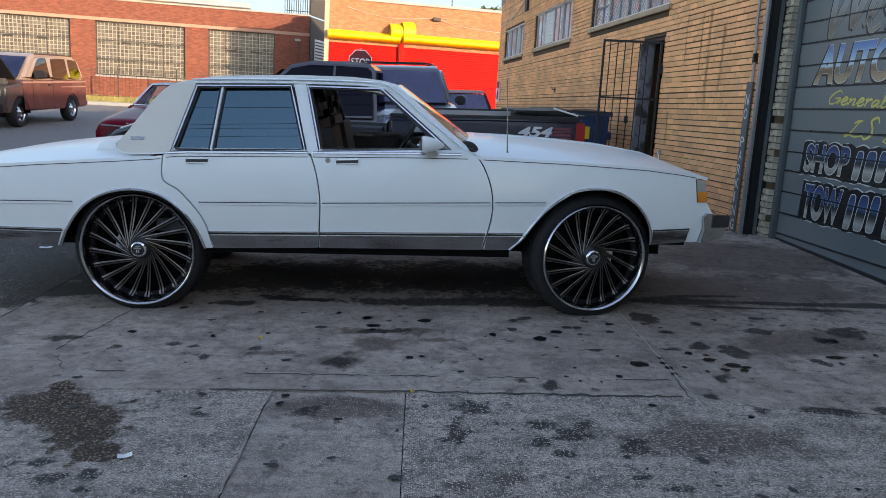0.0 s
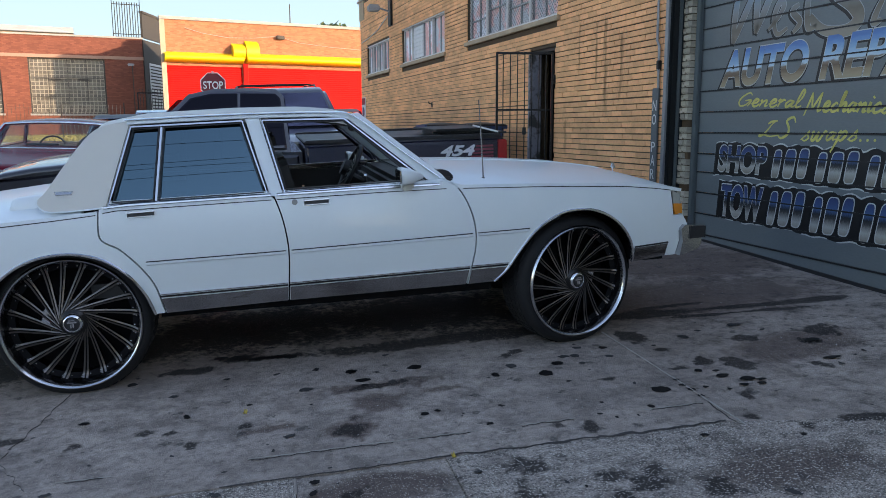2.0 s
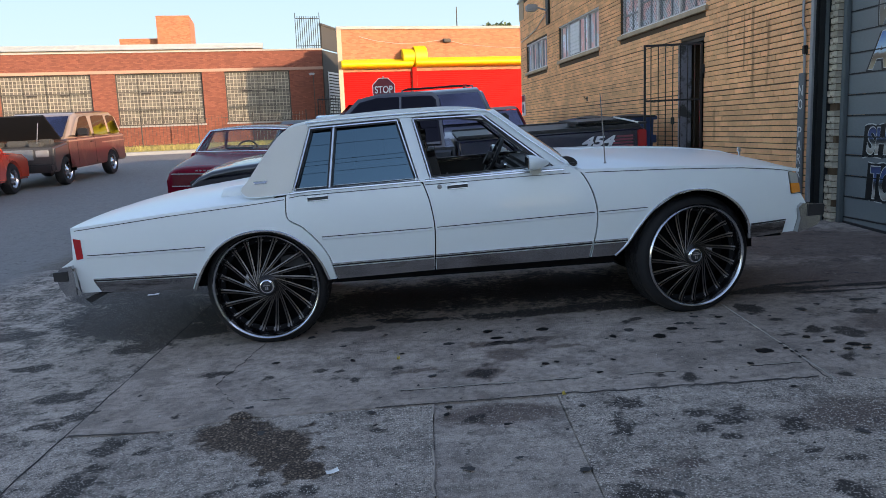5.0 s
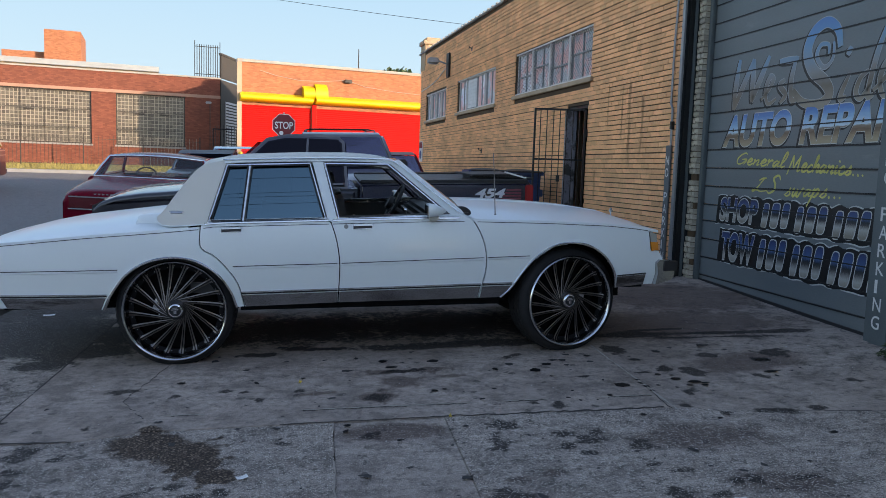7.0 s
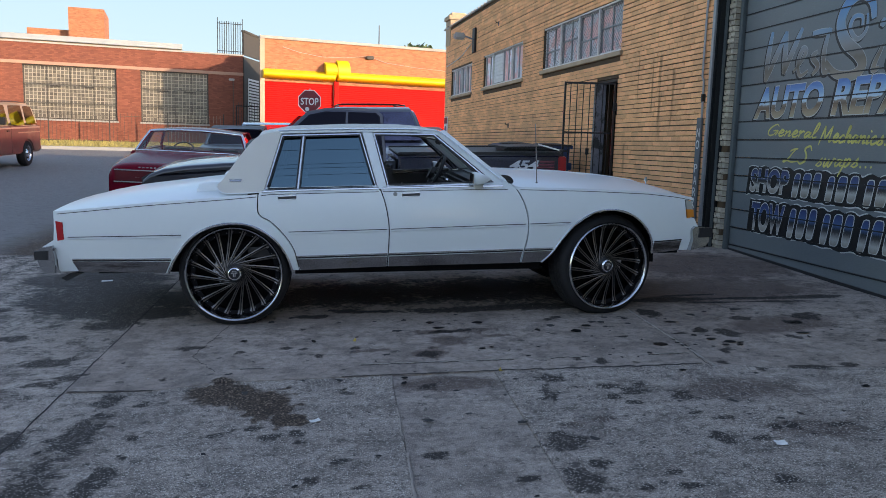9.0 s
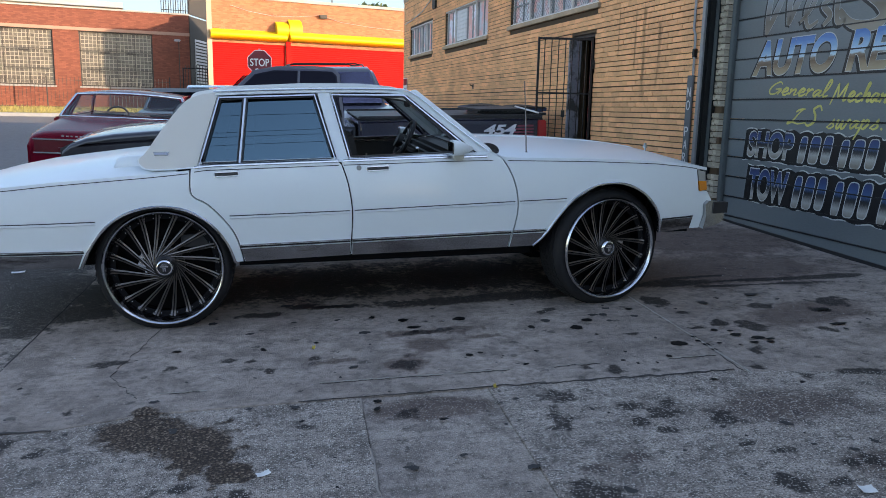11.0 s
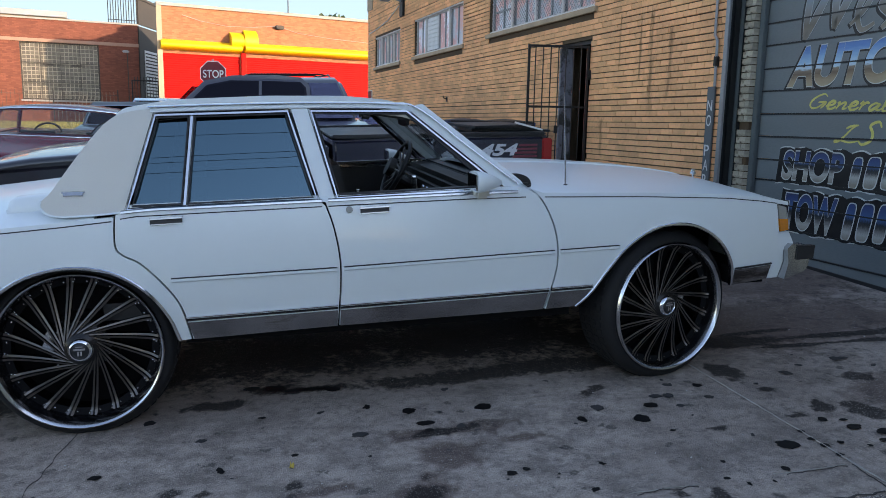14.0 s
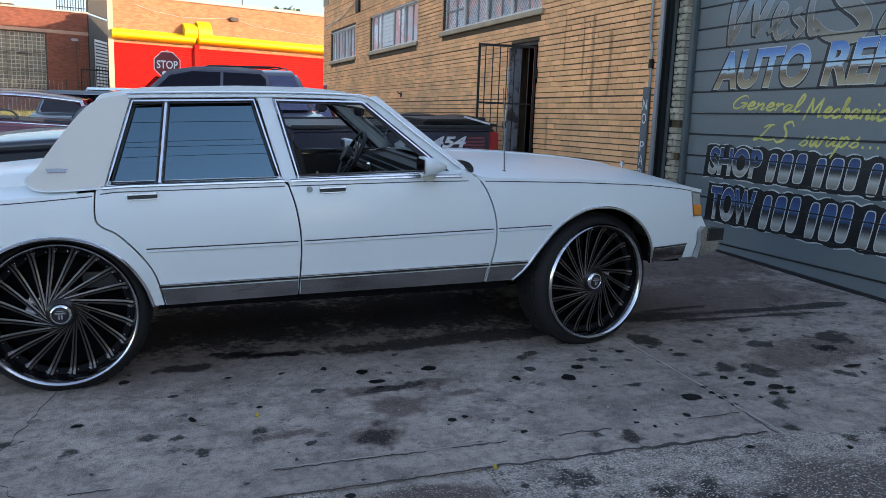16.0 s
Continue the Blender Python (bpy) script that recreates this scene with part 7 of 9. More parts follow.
for side in (-1, 1):
    for k, a in enumerate((curve([(0.26, 1.16), (0.36, 1.56), (0.50, 1.60), (0.86, 1.61), (0.92, 1.52), (0.92, 1.18), (0.84, 1.13), (0.34, 1.12)], 3, True), curve([(1.08, 1.16), (1.06, 1.58), (1.14, 1.62), (1.80, 1.62), (1.90, 1.56), (1.97, 1.18), (1.90, 1.13), (1.16, 1.12)], 3, True), [(2.14, 1.14), (2.14, 1.61), (2.22, 1.63), (2.52, 1.61), (2.64, 1.56), (3.10, 1.18), (3.06, 1.14)])):
        part("side_window", pane(a, VW - 0.02, 0.006, 0.20, 1.08, side), G_VAN, van, "dark side glass reflecting the sky")
    a, b = sorted((side * (VW + 0.003), side * (VW - 0.04)))
    part("door_line", boxes((2.04, 2.055, a, b, 0.40, 1.08)), M_BLACK, van, "dark door gap")
    part("door_line", boxes((3.12, 3.135, a, b, 0.45, 1.08)), M_BLACK, van, "dark door gap")
    part("door_handle", boxes((2.16, 2.34, min(side * 0.96, side * 1.0), max(side * 0.96, side * 1.0), 0.955, 0.99), bevel=0.008), M_BLACK, van)
    part("stripe", boxes((0.05, 3.6, a, b, 1.02, 1.06), bevel=0.003), M_VANTAN, van, "pale side stripe")
    part("stripe", boxes((0.05, 1.6, a, b, 0.90, 0.93), bevel=0.003), M_VANTAN, van, "pale side stripe")
    part("mirror", boxes((2.88, 3.02, min(side * 0.95, side * 1.2), max(side * 0.95, side * 1.2), 1.15, 1.33), bevel=0.02), M_BLACK, van, smooth=40)
    part("headlight", boxes((4.40, 4.46, min(side * 0.55, side * 0.85), max(side * 0.55, side * 0.85), 0.72, 0.88), bevel=0.015), M_LAMP, van, "clear headlight")
    for w in (0.95, 3.77):
        road_wheel(van, w, side * (VW - 0.01), side, 1.02)
part("windshield", end_pane(3.54, 1.14, 0.82, 2.86, 1.64, 0.74, 0.035), G_DARK, van, "dark windshield")
bm = bmesh.new()
box(bm, 0, 0.95, -0.78, 0.78, 0, 0.04, 0.015)
bm.transform(Matrix.Translation((3.55, 0, 1.08)) @ Matrix.Rotation(radians(-38), 4, "Y"))
part("hood", bm, M_BLACK, van, "raised dark hood", smooth=40)
part("hood_prop", tube([(4.25, 0.5, 0.9), (4.15, 0.55, 1.5)], 0.01, 6), M_GALV, van)
part("engine", boxes((3.66, 4.30, -0.6, 0.6, 0.55, 0.93), (3.75, 4.1, -0.28, 0.28, 0.9, 1.10), (4.0, 4.25, 0.3, 0.58, 0.85, 1.06), (3.75, 3.95, 0.4, 0.7, 0.9, 1.12), (3.95, 4.2, -0.6, -0.35, 0.9, 1.08), bevel=0.03), M_ENGINE, van, "grimy exposed engine", smooth=40)
part("grille", boxes((4.42, 4.48, -0.5, 0.5, 0.66, 0.90), bevel=0.01), M_GALV, van)
part("bumper", boxes((4.42, 4.58, -VW + 0.03, VW - 0.03, 0.36, 0.56), bevel=0.03), M_BLACK, van, smooth=40)
part("bumper", boxes((-0.12, 0.02, -VW + 0.03, VW - 0.03, 0.38, 0.54), bevel=0.03), M_BLACK, van, smooth=40)

# ---- far side of the street ----
def brick_far(name, base, mortar, size=0.17):
    """Brickwork too far off to pick apart: courses in colour and relief."""
    m = mat(name, base, 0.9, 0, 0.16, 0.35, 6, 0.0, wear=tuple(c * 0.62 for c in base), wear_at=0.66, wear_scale=0.5)
    n, link = m.node_tree.nodes, m.node_tree.links.new
    bsdf = n["Principled BSDF"]
    colour = bsdf.inputs["Base Color"].links[0].from_socket
    co, sep, com = n.new("ShaderNodeTexCoord"), n.new("ShaderNodeSeparateXYZ"), n.new("ShaderNodeCombineXYZ")
    add = n.new("ShaderNodeMath")
    link(co.outputs["Object"], sep.inputs[0])
    link(sep.outputs[0], add.inputs[0])
    link(sep.outputs[1], add.inputs[1])
    link(add.outputs[0], com.inputs[0])
    link(sep.outputs[2], com.inputs[1])
    b = n.new("ShaderNodeTexBrick")
    b.inputs["Scale"].default_value = 1.0
    b.inputs["Brick Width"].default_value, b.inputs["Row Height"].default_value, b.inputs["Mortar Size"].default_value = size, 0.058, 0.006
    b.inputs["Color1"].default_value, b.inputs["Color2"].default_value, b.inputs["Mortar"].default_value = (1, 1, 1, 1), (0.64, 0.60, 0.60, 1), (*mortar, 1)
    link(com.outputs[0], b.inputs["Vector"])
    mx = n.new("ShaderNodeMix")
    mx.data_type, mx.blend_type = "RGBA", "MULTIPLY"
    mx.inputs["Factor"].default_value = 1.0
    link(colour, mx.inputs["A"])
    link(b.outputs["Color"], mx.inputs["B"])
    link(mx.outputs["Result"], bsdf.inputs["Base Color"])
    return m


M_FARRED = brick_far("far red brickwork", (0.245, 0.080, 0.049), (0.7, 0.66, 0.64))
M_FARORANGE = brick_far("far orange brickwork", (0.46, 0.182, 0.09), (0.85, 0.82, 0.8))

LEFT = FAR @ Matrix.Translation((-3.85, 32.09, 0)) @ Matrix.Rotation(radians(11.86), 4, "Z")
depot = thing("brick_depot", LEFT, "long low red brick industrial building with glass-block windows", "building")
WINDOWS = [(-4.55, -1.58), (-9.34, -5.56), (-14.15, -10.37), (-18.95, -15.17), (-23.75, -19.97), (-28.5, -24.8)]


def depot_wall():
    bm = bmesh.new()
    rot = Matrix.Rotation(radians(-90), 4, "Z")
    wall_with_holes(bm, 0.0, 0.35, -34.0, 0.0, 0.0, 5.37, [(a, b, 2.12, 4.46) for a, b in WINDOWS])
    for v in bm.verts:
        v.co = Vector((v.co.y, v.co.x, v.co.z))
    bmesh.ops.reverse_faces(bm, faces=bm.faces[:])
    return welded(bm)


part("wall", depot_wall(), M_FARRED, depot, "weathered red brick front wall")
part("lintel_band", boxes((-34, 0.02, -0.03, 0.0, 4.463, 4.60)), mat("pinkish stone band", (0.37, 0.22, 0.16), 0.9, 0, 0.15, 2, 40, 0.1), depot, "pale stone band")
part("coping", boxes((-34, 0.04, -0.05, 0.38, 5.37, 5.44)), M_STONE, depot, "stone coping")
part("upper_parapet", boxes((-34, -2.75, 1.2, 1.5, 5.3, 5.62), bevel=0.0), mat("pale upper fascia", (0.45, 0.345, 0.235), 0.8, 0, 0.15, 3, 40, 0.1), depot, "pale set-back fascia")
part("upper_coping", boxes((-34, -2.7, 1.05, 1.6, 5.62, 5.86)), M_COPING, depot, "grey metal roof edge")
part("roof", boxes((-34, -0.3, 0.35, 18, 5.2, 5.3)), M_ASPHALT, depot)
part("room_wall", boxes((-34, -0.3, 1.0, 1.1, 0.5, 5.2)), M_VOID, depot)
for a, b in WINDOWS:
    win = part("window", boxes((a, b, 0.06, 0.14, 2.12, 2.17), (a, b, 0.06, 0.14, 4.41, 4.46), (a, a + 0.06, 0.06, 0.14, 2.17, 4.41), (b - 0.06, b, 0.06, 0.14, 2.17, 4.41)), M_GRID, depot, "dark steel window frame")
    cols = round((b - a - 0.12) / 0.157)
    sx, sz = (b - a - 0.12) / cols, 2.24 / 14
    blocks, lattice = bmesh.new(), bmesh.new()
    for i in range(cols):
        for j in range(14):
            x, z = a + 0.06 + i * sx, 2.17 + j * sz
            box(blocks, x + 0.010, x + sx - 0.010, 0.10, 0.112, z + 0.010, z + sz - 0.010)
    for i in range(cols + 1):
        x = a + 0.06 + i * sx
        box(lattice, x - 0.0115, x + 0.0115, 0.075, 0.099, 2.17, 4.41)
    for j in range(15):
        z = 2.17 + j * sz
        box(lattice, a + 0.06, b - 0.06, 0.078, 0.0985, z - 0.0115, z + 0.0115)
    part("pane", blocks, M_GLASSBLOCK, win, "rows of dark old panes")["kind"] = "stuff"
    part("lattice", lattice, M_LATTICE, win, "cream window lattice")["kind"] = "stuff"
    for z in (2.15, 2.82, 3.62, 4.42):
        part("guard_bar", boxes((a - 0.05, b + 0.05, 0.0, 0.02, z, z + 0.02)), M_GRID, win)
    for k in range(5):
        x = a + (b - a) * k / 4
        part("guard_bar", boxes((x - 0.010, x + 0.010, 0.031, 0.05, 2.12, 4.46)), M_GRID, win)
    for x in (a + (b - a) * 0.34, a + (b - a) * 0.70):
        part("vent", boxes((x - 0.2, x + 0.2, 0.04, 0.074, 3.52, 3.60)), M_GRID, win)
    part("window_sill", boxes((a - 0.05, b + 0.05, -0.06, 0.10, 2.04, 2.117)), M_KERB, win, "pale stone sill")
# return wall running back from the corner, taller, with shuttered windows
TURN = Matrix.Rotation(radians(-25), 4, "Z")


def turned(bm):
    bm.transform(TURN)
    return bm


# this wall's dark material stands in for shade thrown by the shop
part("side_wall", turned(boxes((-0.33, 0.0, 0.12, 9, 0, 5.37))), M_GRID, depot, "return wall, its shade put in as dark colour")
part("upper_side", turned(boxes((-0.06, 0.02, 0.10, 9, 5.45, 6.5))), M_GRID, depot, "dark sheet-clad upper side wall")
part("side_coping", turned(boxes((-0.1, 0.06, 0.08, 9, 6.5, 6.6))), M_GRID, depot, "dark sheet edge")
for a, b in ((0.7, 2.2), (3.0, 5.4)):
    w = part("shutter", turned(boxes((0.0, 0.03, a, b, 2.3, 4.4))), M_BOARD, depot, "white louvred shutter")
    bm = bmesh.new()
    for k in range(14):
        box(bm, 0.03, 0.06, a + 0.05, b - 0.05, 2.36 + k * 0.145, 2.41 + k * 0.145)
    part("louvres", turned(bm), M_GRID, w)
part("tower", boxes((-8.75, -6.85, 11.8, 15.4, 5.3, 8.74)), M_FARORANGE, depot, "square brick roof tower")
part("tower_base", boxes((-11.0, -7.0, 12.4, 16.5, 5.3, 7.5)), M_FARORANGE, depot, "low brick penthouse")
roof_fence = thing("roof_fence", LEFT @ Matrix.Translation((0, 0.1, 5.44)), "grey iron picket fence on a roof corner", "fence")
for z in (0.12, 1.38):
    part("rail", boxes((-1.15, 0.0, -0.015, 0.015, z, z + 0.03)), M_DARKMETAL, roof_fence)
for k in range(12):
    part("picket", tube([(-1.14 + k * 0.103, 0, 0), (-1.14 + k * 0.103, 0, 1.5 + (0.15 if k in (0, 11) else 0))], 0.017, 5), M_DARKMETAL, roof_fence)
lamp_post = thing("camera_post", LEFT @ Matrix.Translation((-0.5, -0.6, street_z(-4, 31))), "thin grey post with a lamp head", "lamp")
part("pole", tube([(0, 0, 0), (0, 0, 3.1)], 0.018, 8), M_GRID, lamp_post)
part("head", boxes((-0.2, 0.08, -0.06, 0.06, 3.08, 3.18), bevel=0.03), M_GALV, lamp_post, smooth=40)
side_gate = thing("iron_gate", LEFT @ Matrix.Translation((-0.4, -0.8, street_z(-4, 31))), "dark iron side gate", "gate")
part("gate_frame", boxes((0, 1.1, -0.02, 0.02, 0.1, 0.15), (0, 1.1, -0.02, 0.02, 1.9, 1.95), (0, 0.05, -0.02, 0.02, 0.15, 1.9), (1.05, 1.1, -0.02, 0.02, 0.15, 1.9)), M_IRON, side_gate)
for k in range(1, 9):
    part("bar", tube([(k * 0.122, 0, 0.12), (k * 0.122, 0, 2.1 - 0.02 * (k % 2))], 0.012, 5), M_IRON, side_gate)

# street fence, grass strip and kerb
fence = thing("iron_fence", LEFT @ Matrix.Translation((0, -1.5, 0)), "thin dark iron picket fence along a grass strip", "fence")
FENCE_Z = lambda x: street_z(-3.85 + 0.979 * x, 30.6 + 0.205 * x)
for k in range(9):
    x = -1.0 - k * 2.4
    part("post", boxes((x - 0.022, x + 0.022, -0.022, 0.022, FENCE_Z(x), FENCE_Z(x) + 1.5)), M_FENCE, fence)
    if k < 8:
        for dz in (0.2, 1.28):
            part("rail", tube([(x, 0, FENCE_Z(x) + dz), (x - 2.4, 0, FENCE_Z(x - 2.4) + dz)], 0.009, 5), M_FENCE, fence)
        for j in range(1, 16):
            xx = x - j * 0.15
            part("picket", tube([(xx, 0, FENCE_Z(xx) + 0.05), (xx, 0, FENCE_Z(xx) + 1.42)], 0.0055, 4), M_FENCE if k else M_LATTICE, fence)


def kerb_y(x):
    return 25.2 + 0.10 * (x + 9)


bm = bmesh.new()
rows = []
for i in range(40):
    x = -48 + i * 1.13
    row = []
    for y, dz in ((kerb_y(x), -0.05), (kerb_y(x) + 0.02, 0.12), (kerb_y(x) + 0.16, 0.125), (kerb_y(x) + 0.17, 0.10)):
        row.append(bm.verts.new((x, y, street_z(x, y) + dz)))
    rows.append(row)
for a, b in zip(rows, rows[1:]):
    for k in range(3):
        bm.faces.new((a[k], b[k], b[k + 1], a[k + 1]))
lone("kerb", bm, M_KERB, "pale concrete kerb along the street", "kerb", kind="structure", m=FAR)
bm = bmesh.new()
rows = []
for i in range(60):
    x = -48 + i * 0.74
    rows.append([bm.verts.new((x, y, street_z(x, y) + 0.11 + 0.02 * noise.noise((x, y, 0)))) for y in np.linspace(kerb_y(x) + 0.17, 32.0 + 0.21 * (x + 3.85) + 0.1, 9)])
for a, b in zip(rows, rows[1:]):
    for k in range(8):
        bm.faces.new((a[k], b[k], b[k + 1], a[k + 1]))
lone("lawn", bm, M_GRASS, "dry yellow-green grass strip before a brick building", "lawn", kind="structure", m=FAR)
rng = np.random.default_rng(5)
verts, faces = [], []
for i in range(9000):
    x = -26 + 22 * rng.random()
    y = kerb_y(x) + 0.3 + 5.0 * rng.random()
    z = street_z(x, y) + 0.10
    a, h = rng.random() * 6.28, 0.05 + 0.10 * rng.random()
    dx, dy = 0.018 * math.cos(a), 0.018 * math.sin(a)
    n = len(verts)
    verts += [(x - dx, y - dy, z), (x + dx, y + dy, z), (x + dx * 2 + 0.02 * rng.random(), y + 0.03 * rng.random(), z + h)]
    faces.append((n, n + 1, n + 2))
me = bpy.data.meshes.new("grass")
me.from_pydata(verts, [], faces)
me.materials.append(M_GRASS)
tagged(new("grass", me), "short dry grass blades on the strip", "grass", kind="stuff").matrix_world = FAR

# red-shuttered building
RED = FAR @ Matrix.Translation((-2.59, 28.06, -0.03)) @ Matrix.Rotation(radians(14.04), 4, "Z")
shop = thing("shuttered_shop", RED, "orange brick shop with red roll shutters and yellow shutter boxes", "building")
BASE = street_z(1, 29) - 0.3
part("wall", boxes((0.0, 16, 0.0, 0.35, 4.0, 5.78), (0, 0.12, 0.0, 0.35, BASE, 4.0), (3.14, 3.38, 0, 0.35, BASE, 4.0), (9.3, 16, 0, 0.35, BASE, 4.0)), M_FARORANGE, shop, "sunlit orange brick front")
part("wall", boxes((0.85, 1.2, 0.36, 2.55, BASE, 5.78)), M_FARORANGE, shop)
part("wall", boxes((0.35, 16, 2.55, 2.9, BASE, 5.78)), M_FARORANGE, shop)
part("roof", boxes((0.35, 16, 0.35, 2.55, 5.3, 5.4)), M_ASPHALT, shop)
part("coping", boxes((-0.05, 16, -0.06, 0.4, 5.78, 5.90)), M_STONE, shop, "stone coping")
# pale strip added to paint sunlight on the shop's corner edge
part("sunlit_corner", boxes((-0.06, 0.13, -0.07, 0.0, BASE, 5.775)), M_SUNLIT_EDGE, shop, "pale tan strip painted as the sunlit corner")


def shutter(x0, x1, z0, z1):
    bm = bmesh.new()
    prev = None
    n = int((z1 - z0) / 0.02)
    for k in range(n + 1):
        z = z0 + (z1 - z0) * k / n
        y = 0.05 + 0.010 * math.sin(2 * math.pi * z / 0.085)
        row = [bm.verts.new((x0, y, z)), bm.verts.new((x1, y, z))]
        if prev:
            bm.faces.new((prev[0], prev[1], row[1], row[0]))
        prev = row
    return bm


def barrel_box(x0, x1, z0, z1, deep):
    bm = bmesh.new()
    prof = [(0.0, z1 + 0.05)] + [(-deep * math.sin(a), (z0 + z1) / 2 + (z1 - z0) / 2 * math.cos(a)) for a in np.linspace(0.2, math.pi, 9)] + [(0.0, z0)]
    a = [bm.verts.new((x0, y, z)) for y, z in prof]
    b = [bm.verts.new((x1, y, z)) for y, z in prof]
    for i in range(len(prof) - 1):
        bm.faces.new((a[i], b[i], b[i + 1], a[i + 1]))
    bm.faces.new(a)
    bm.faces.new(b[::-1])
    bmesh.ops.recalc_face_normals(bm, faces=bm.faces[:])
    return bm


for x0, x1, zz in ((0.14, 3.14, 4.12), (3.38, 9.3, 4.16)):
    part("roll_shutter", shutter(x0, x1, BASE, zz), M_REDSHUT, shop, "red corrugated roll shutter", smooth=60)
    part("shutter_box", barrel_box(x0 - 0.1, x1 + (0.0 if x0 < 1 else 0.1), zz, zz + 0.36, 0.42), M_YELLOW, shop, "yellow shutter box", smooth=50)
part("shutter_box", barrel_box(2.72, 3.22, 4.25, 4.90, 0.46), M_YELLOW, shop, "yellow motor housing", smooth=50)
part("shutter_box", barrel_box(3.26, 3.80, 4.18, 5.02, 0.40), M_YELLOW, shop, "yellow motor housing", smooth=50)
part("guide_rail", boxes((3.16, 3.36, -0.08, 0.0, BASE, 4.15), bevel=0.01), M_REDSHUT, shop, "red guide rail")
part("wall_light", boxes((4.6, 4.95, -0.16, 0.0, 5.2, 5.36), bevel=0.03), M_GRID, shop, "brown wall light")
part("cable", tube([(0.9, -0.02, 5.48), (1.6, -0.02, 5.3), (2.6, -0.02, 5.17), (3.6, -0.02, 5.2), (4.7, -0.02, 5.33), (5.6, -0.02, 5.1), (7, -0.02, 4.98), (9, -0.02, 4.9)], 0.012, 5), M_STONE, shop)
part("bollard", tube([(0.05, -0.35, BASE), (0.05, -0.35, BASE + 1.15), (0.05, -0.35, BASE + 1.2)], [0.09, 0.09, 0.05], 10), M_YELLOW, shop, "yellow bollard")

# stop sign
sign = thing("stop_sign", Matrix.Translation((-0.268, 20.575, ground_z(-0.268, 20.575))) @ Matrix.Rotation(radians(-4), 4, "Z"), "red octagonal stop sign on a steel post", "sign")
top = 2.784 - ground_z(-0.268, 20.575)
oct_pts = [(0.405 * math.cos(math.pi / 8 + k * math.pi / 4), top + 0.405 * math.sin(math.pi / 8 + k * math.pi / 4)) for k in range(8)]
plate = part("plate", prism(oct_pts, -0.004, 0.0), M_WHITEPAINT, sign, "white sign border")
part("face", prism([(x * 0.94, top + (z - top) * 0.94) for x, z in oct_pts], -0.0065, -0.0045), M_STOPRED, plate, "red sign face")
t_me = words("STOP", 0.30, 0.001, M_WHITEPAINT, Matrix(((1, 0, 0, 0), (0, 0, -1, -0.009), (0, 1, 0, 0), (0, 0, 0, 1))), sign, "lettering", "white STOP letters", stroke=0.004)
wide = max(v.co.x for v in t_me.data.vertices)
t_me.matrix_local = Matrix.Translation((-0.30, -0.009, top - 0.115)) @ Matrix(((0.60 / wide, 0, 0, 0), (0, 0, -1, 0), (0, 1.08, 0, 0), (0, 0, 0, 1)))
part("sticker", prism([(0.07 * math.cos(a) - 0.08, top - 0.26 + 0.07 * math.sin(a)) for a in np.linspace(0, 6.0, 12)], -0.0085, -0.007), M_WHITEPAINT, sign, "pale round sticker")
part("post", boxes((-0.03, 0.03, 0.0, 0.035, -0.1, top + 0.42)), M_GALV, sign)

# radio mast and a tree crown far behind the roofs
mast = lone("radio_mast", tube([(4.0, 62, 0.9), (4.0, 62, 11.6)], [0.13, 0.04], 6), M_GRID, "thin far radio mast behind the roofs", "mast")


def far_tree(x, y, h, r, seed):
    g = np.random.default_rng(seed)
    tree = thing("tree", Matrix.Translation((x, y, ground_z(x, y))), "small green tree crown seen over the roofs", "tree")
    part("trunk", tube([(0, 0, 0), (0.1, 0, h * 0.5), (0.0, 0.1, h * 0.8)], [0.3, 0.2, 0.1], 8), M_GRID, tree)
    vs, fs = [], []
    for i in range(900):
        d = g.normal(size=3)
        d /= np.linalg.norm(d)
        p = np.array((0, 0, h - r)) + d * r * (0.6 + 0.45 * g.random()) * np.array((1.3, 1.3, 0.8))
        u, w = g.normal(size=3) * 0.16, g.normal(size=3) * 0.16
        n = len(vs)
        vs += [tuple(p), tuple(p + u), tuple(p + u + w), tuple(p + w)]
        fs.append((n, n + 1, n + 2, n + 3))
    me = bpy.data.meshes.new("crown")
    me.from_pydata(vs, [], fs)
    me.materials.append(M_LEAF)
    o = new("crown", me)
    o.parent = tree
    return tree


far_tree(7.2, 60.0, 8.55, 1.2, 3)

# refuse container beyond the doorway, its broad face towards the yard
bin_top = 1.53 - ground_z(4.0, 6.9)
skip = thing("refuse_container", Matrix.Translation((4.0, 6.9, ground_z(4.0, 6.9))) @ Matrix.Rotation(radians(-3), 4, "Z"), "dark blue steel refuse container with black plastic lids", "container")
bm = bmesh.new()
box(bm, -0.58, 0.58, -0.40, 0.42, 0.14, bin_top - 0.06, 0.015)
for v in bm.verts:
    if v.co.z < 0.3 and v.co.y < 0:
        v.co.y += 0.12
part("body", bm, M_PLASTIC_BLUE, skip, smooth=30)
part("rim", boxes((-0.62, 0.62, -0.45, -0.40, bin_top - 0.10, bin_top - 0.04), (-0.62, 0.62, 0.42, 0.46, bin_top - 0.10, bin_top - 0.04), (-0.62, -0.58, -0.40, 0.42, bin_top - 0.10, bin_top - 0.04), (0.58, 0.62, -0.40, 0.42, bin_top - 0.10, bin_top - 0.04), bevel=0.008), M_PLASTIC_BLUE, skip)
for x in (-0.30, 0.30):
    part("lid", sheet([[(x + u, y, bin_top - 0.035 + 0.035 * (1 - (u / 0.30) ** 2) * (1 - (y / 0.48) ** 2)) for u in np.linspace(-0.285, 0.285, 9)] for y in np.linspace(-0.47, 0.46, 9)], (0, 0, 1), 0.025), M_BLACK, skip, "black plastic lid", smooth=50)
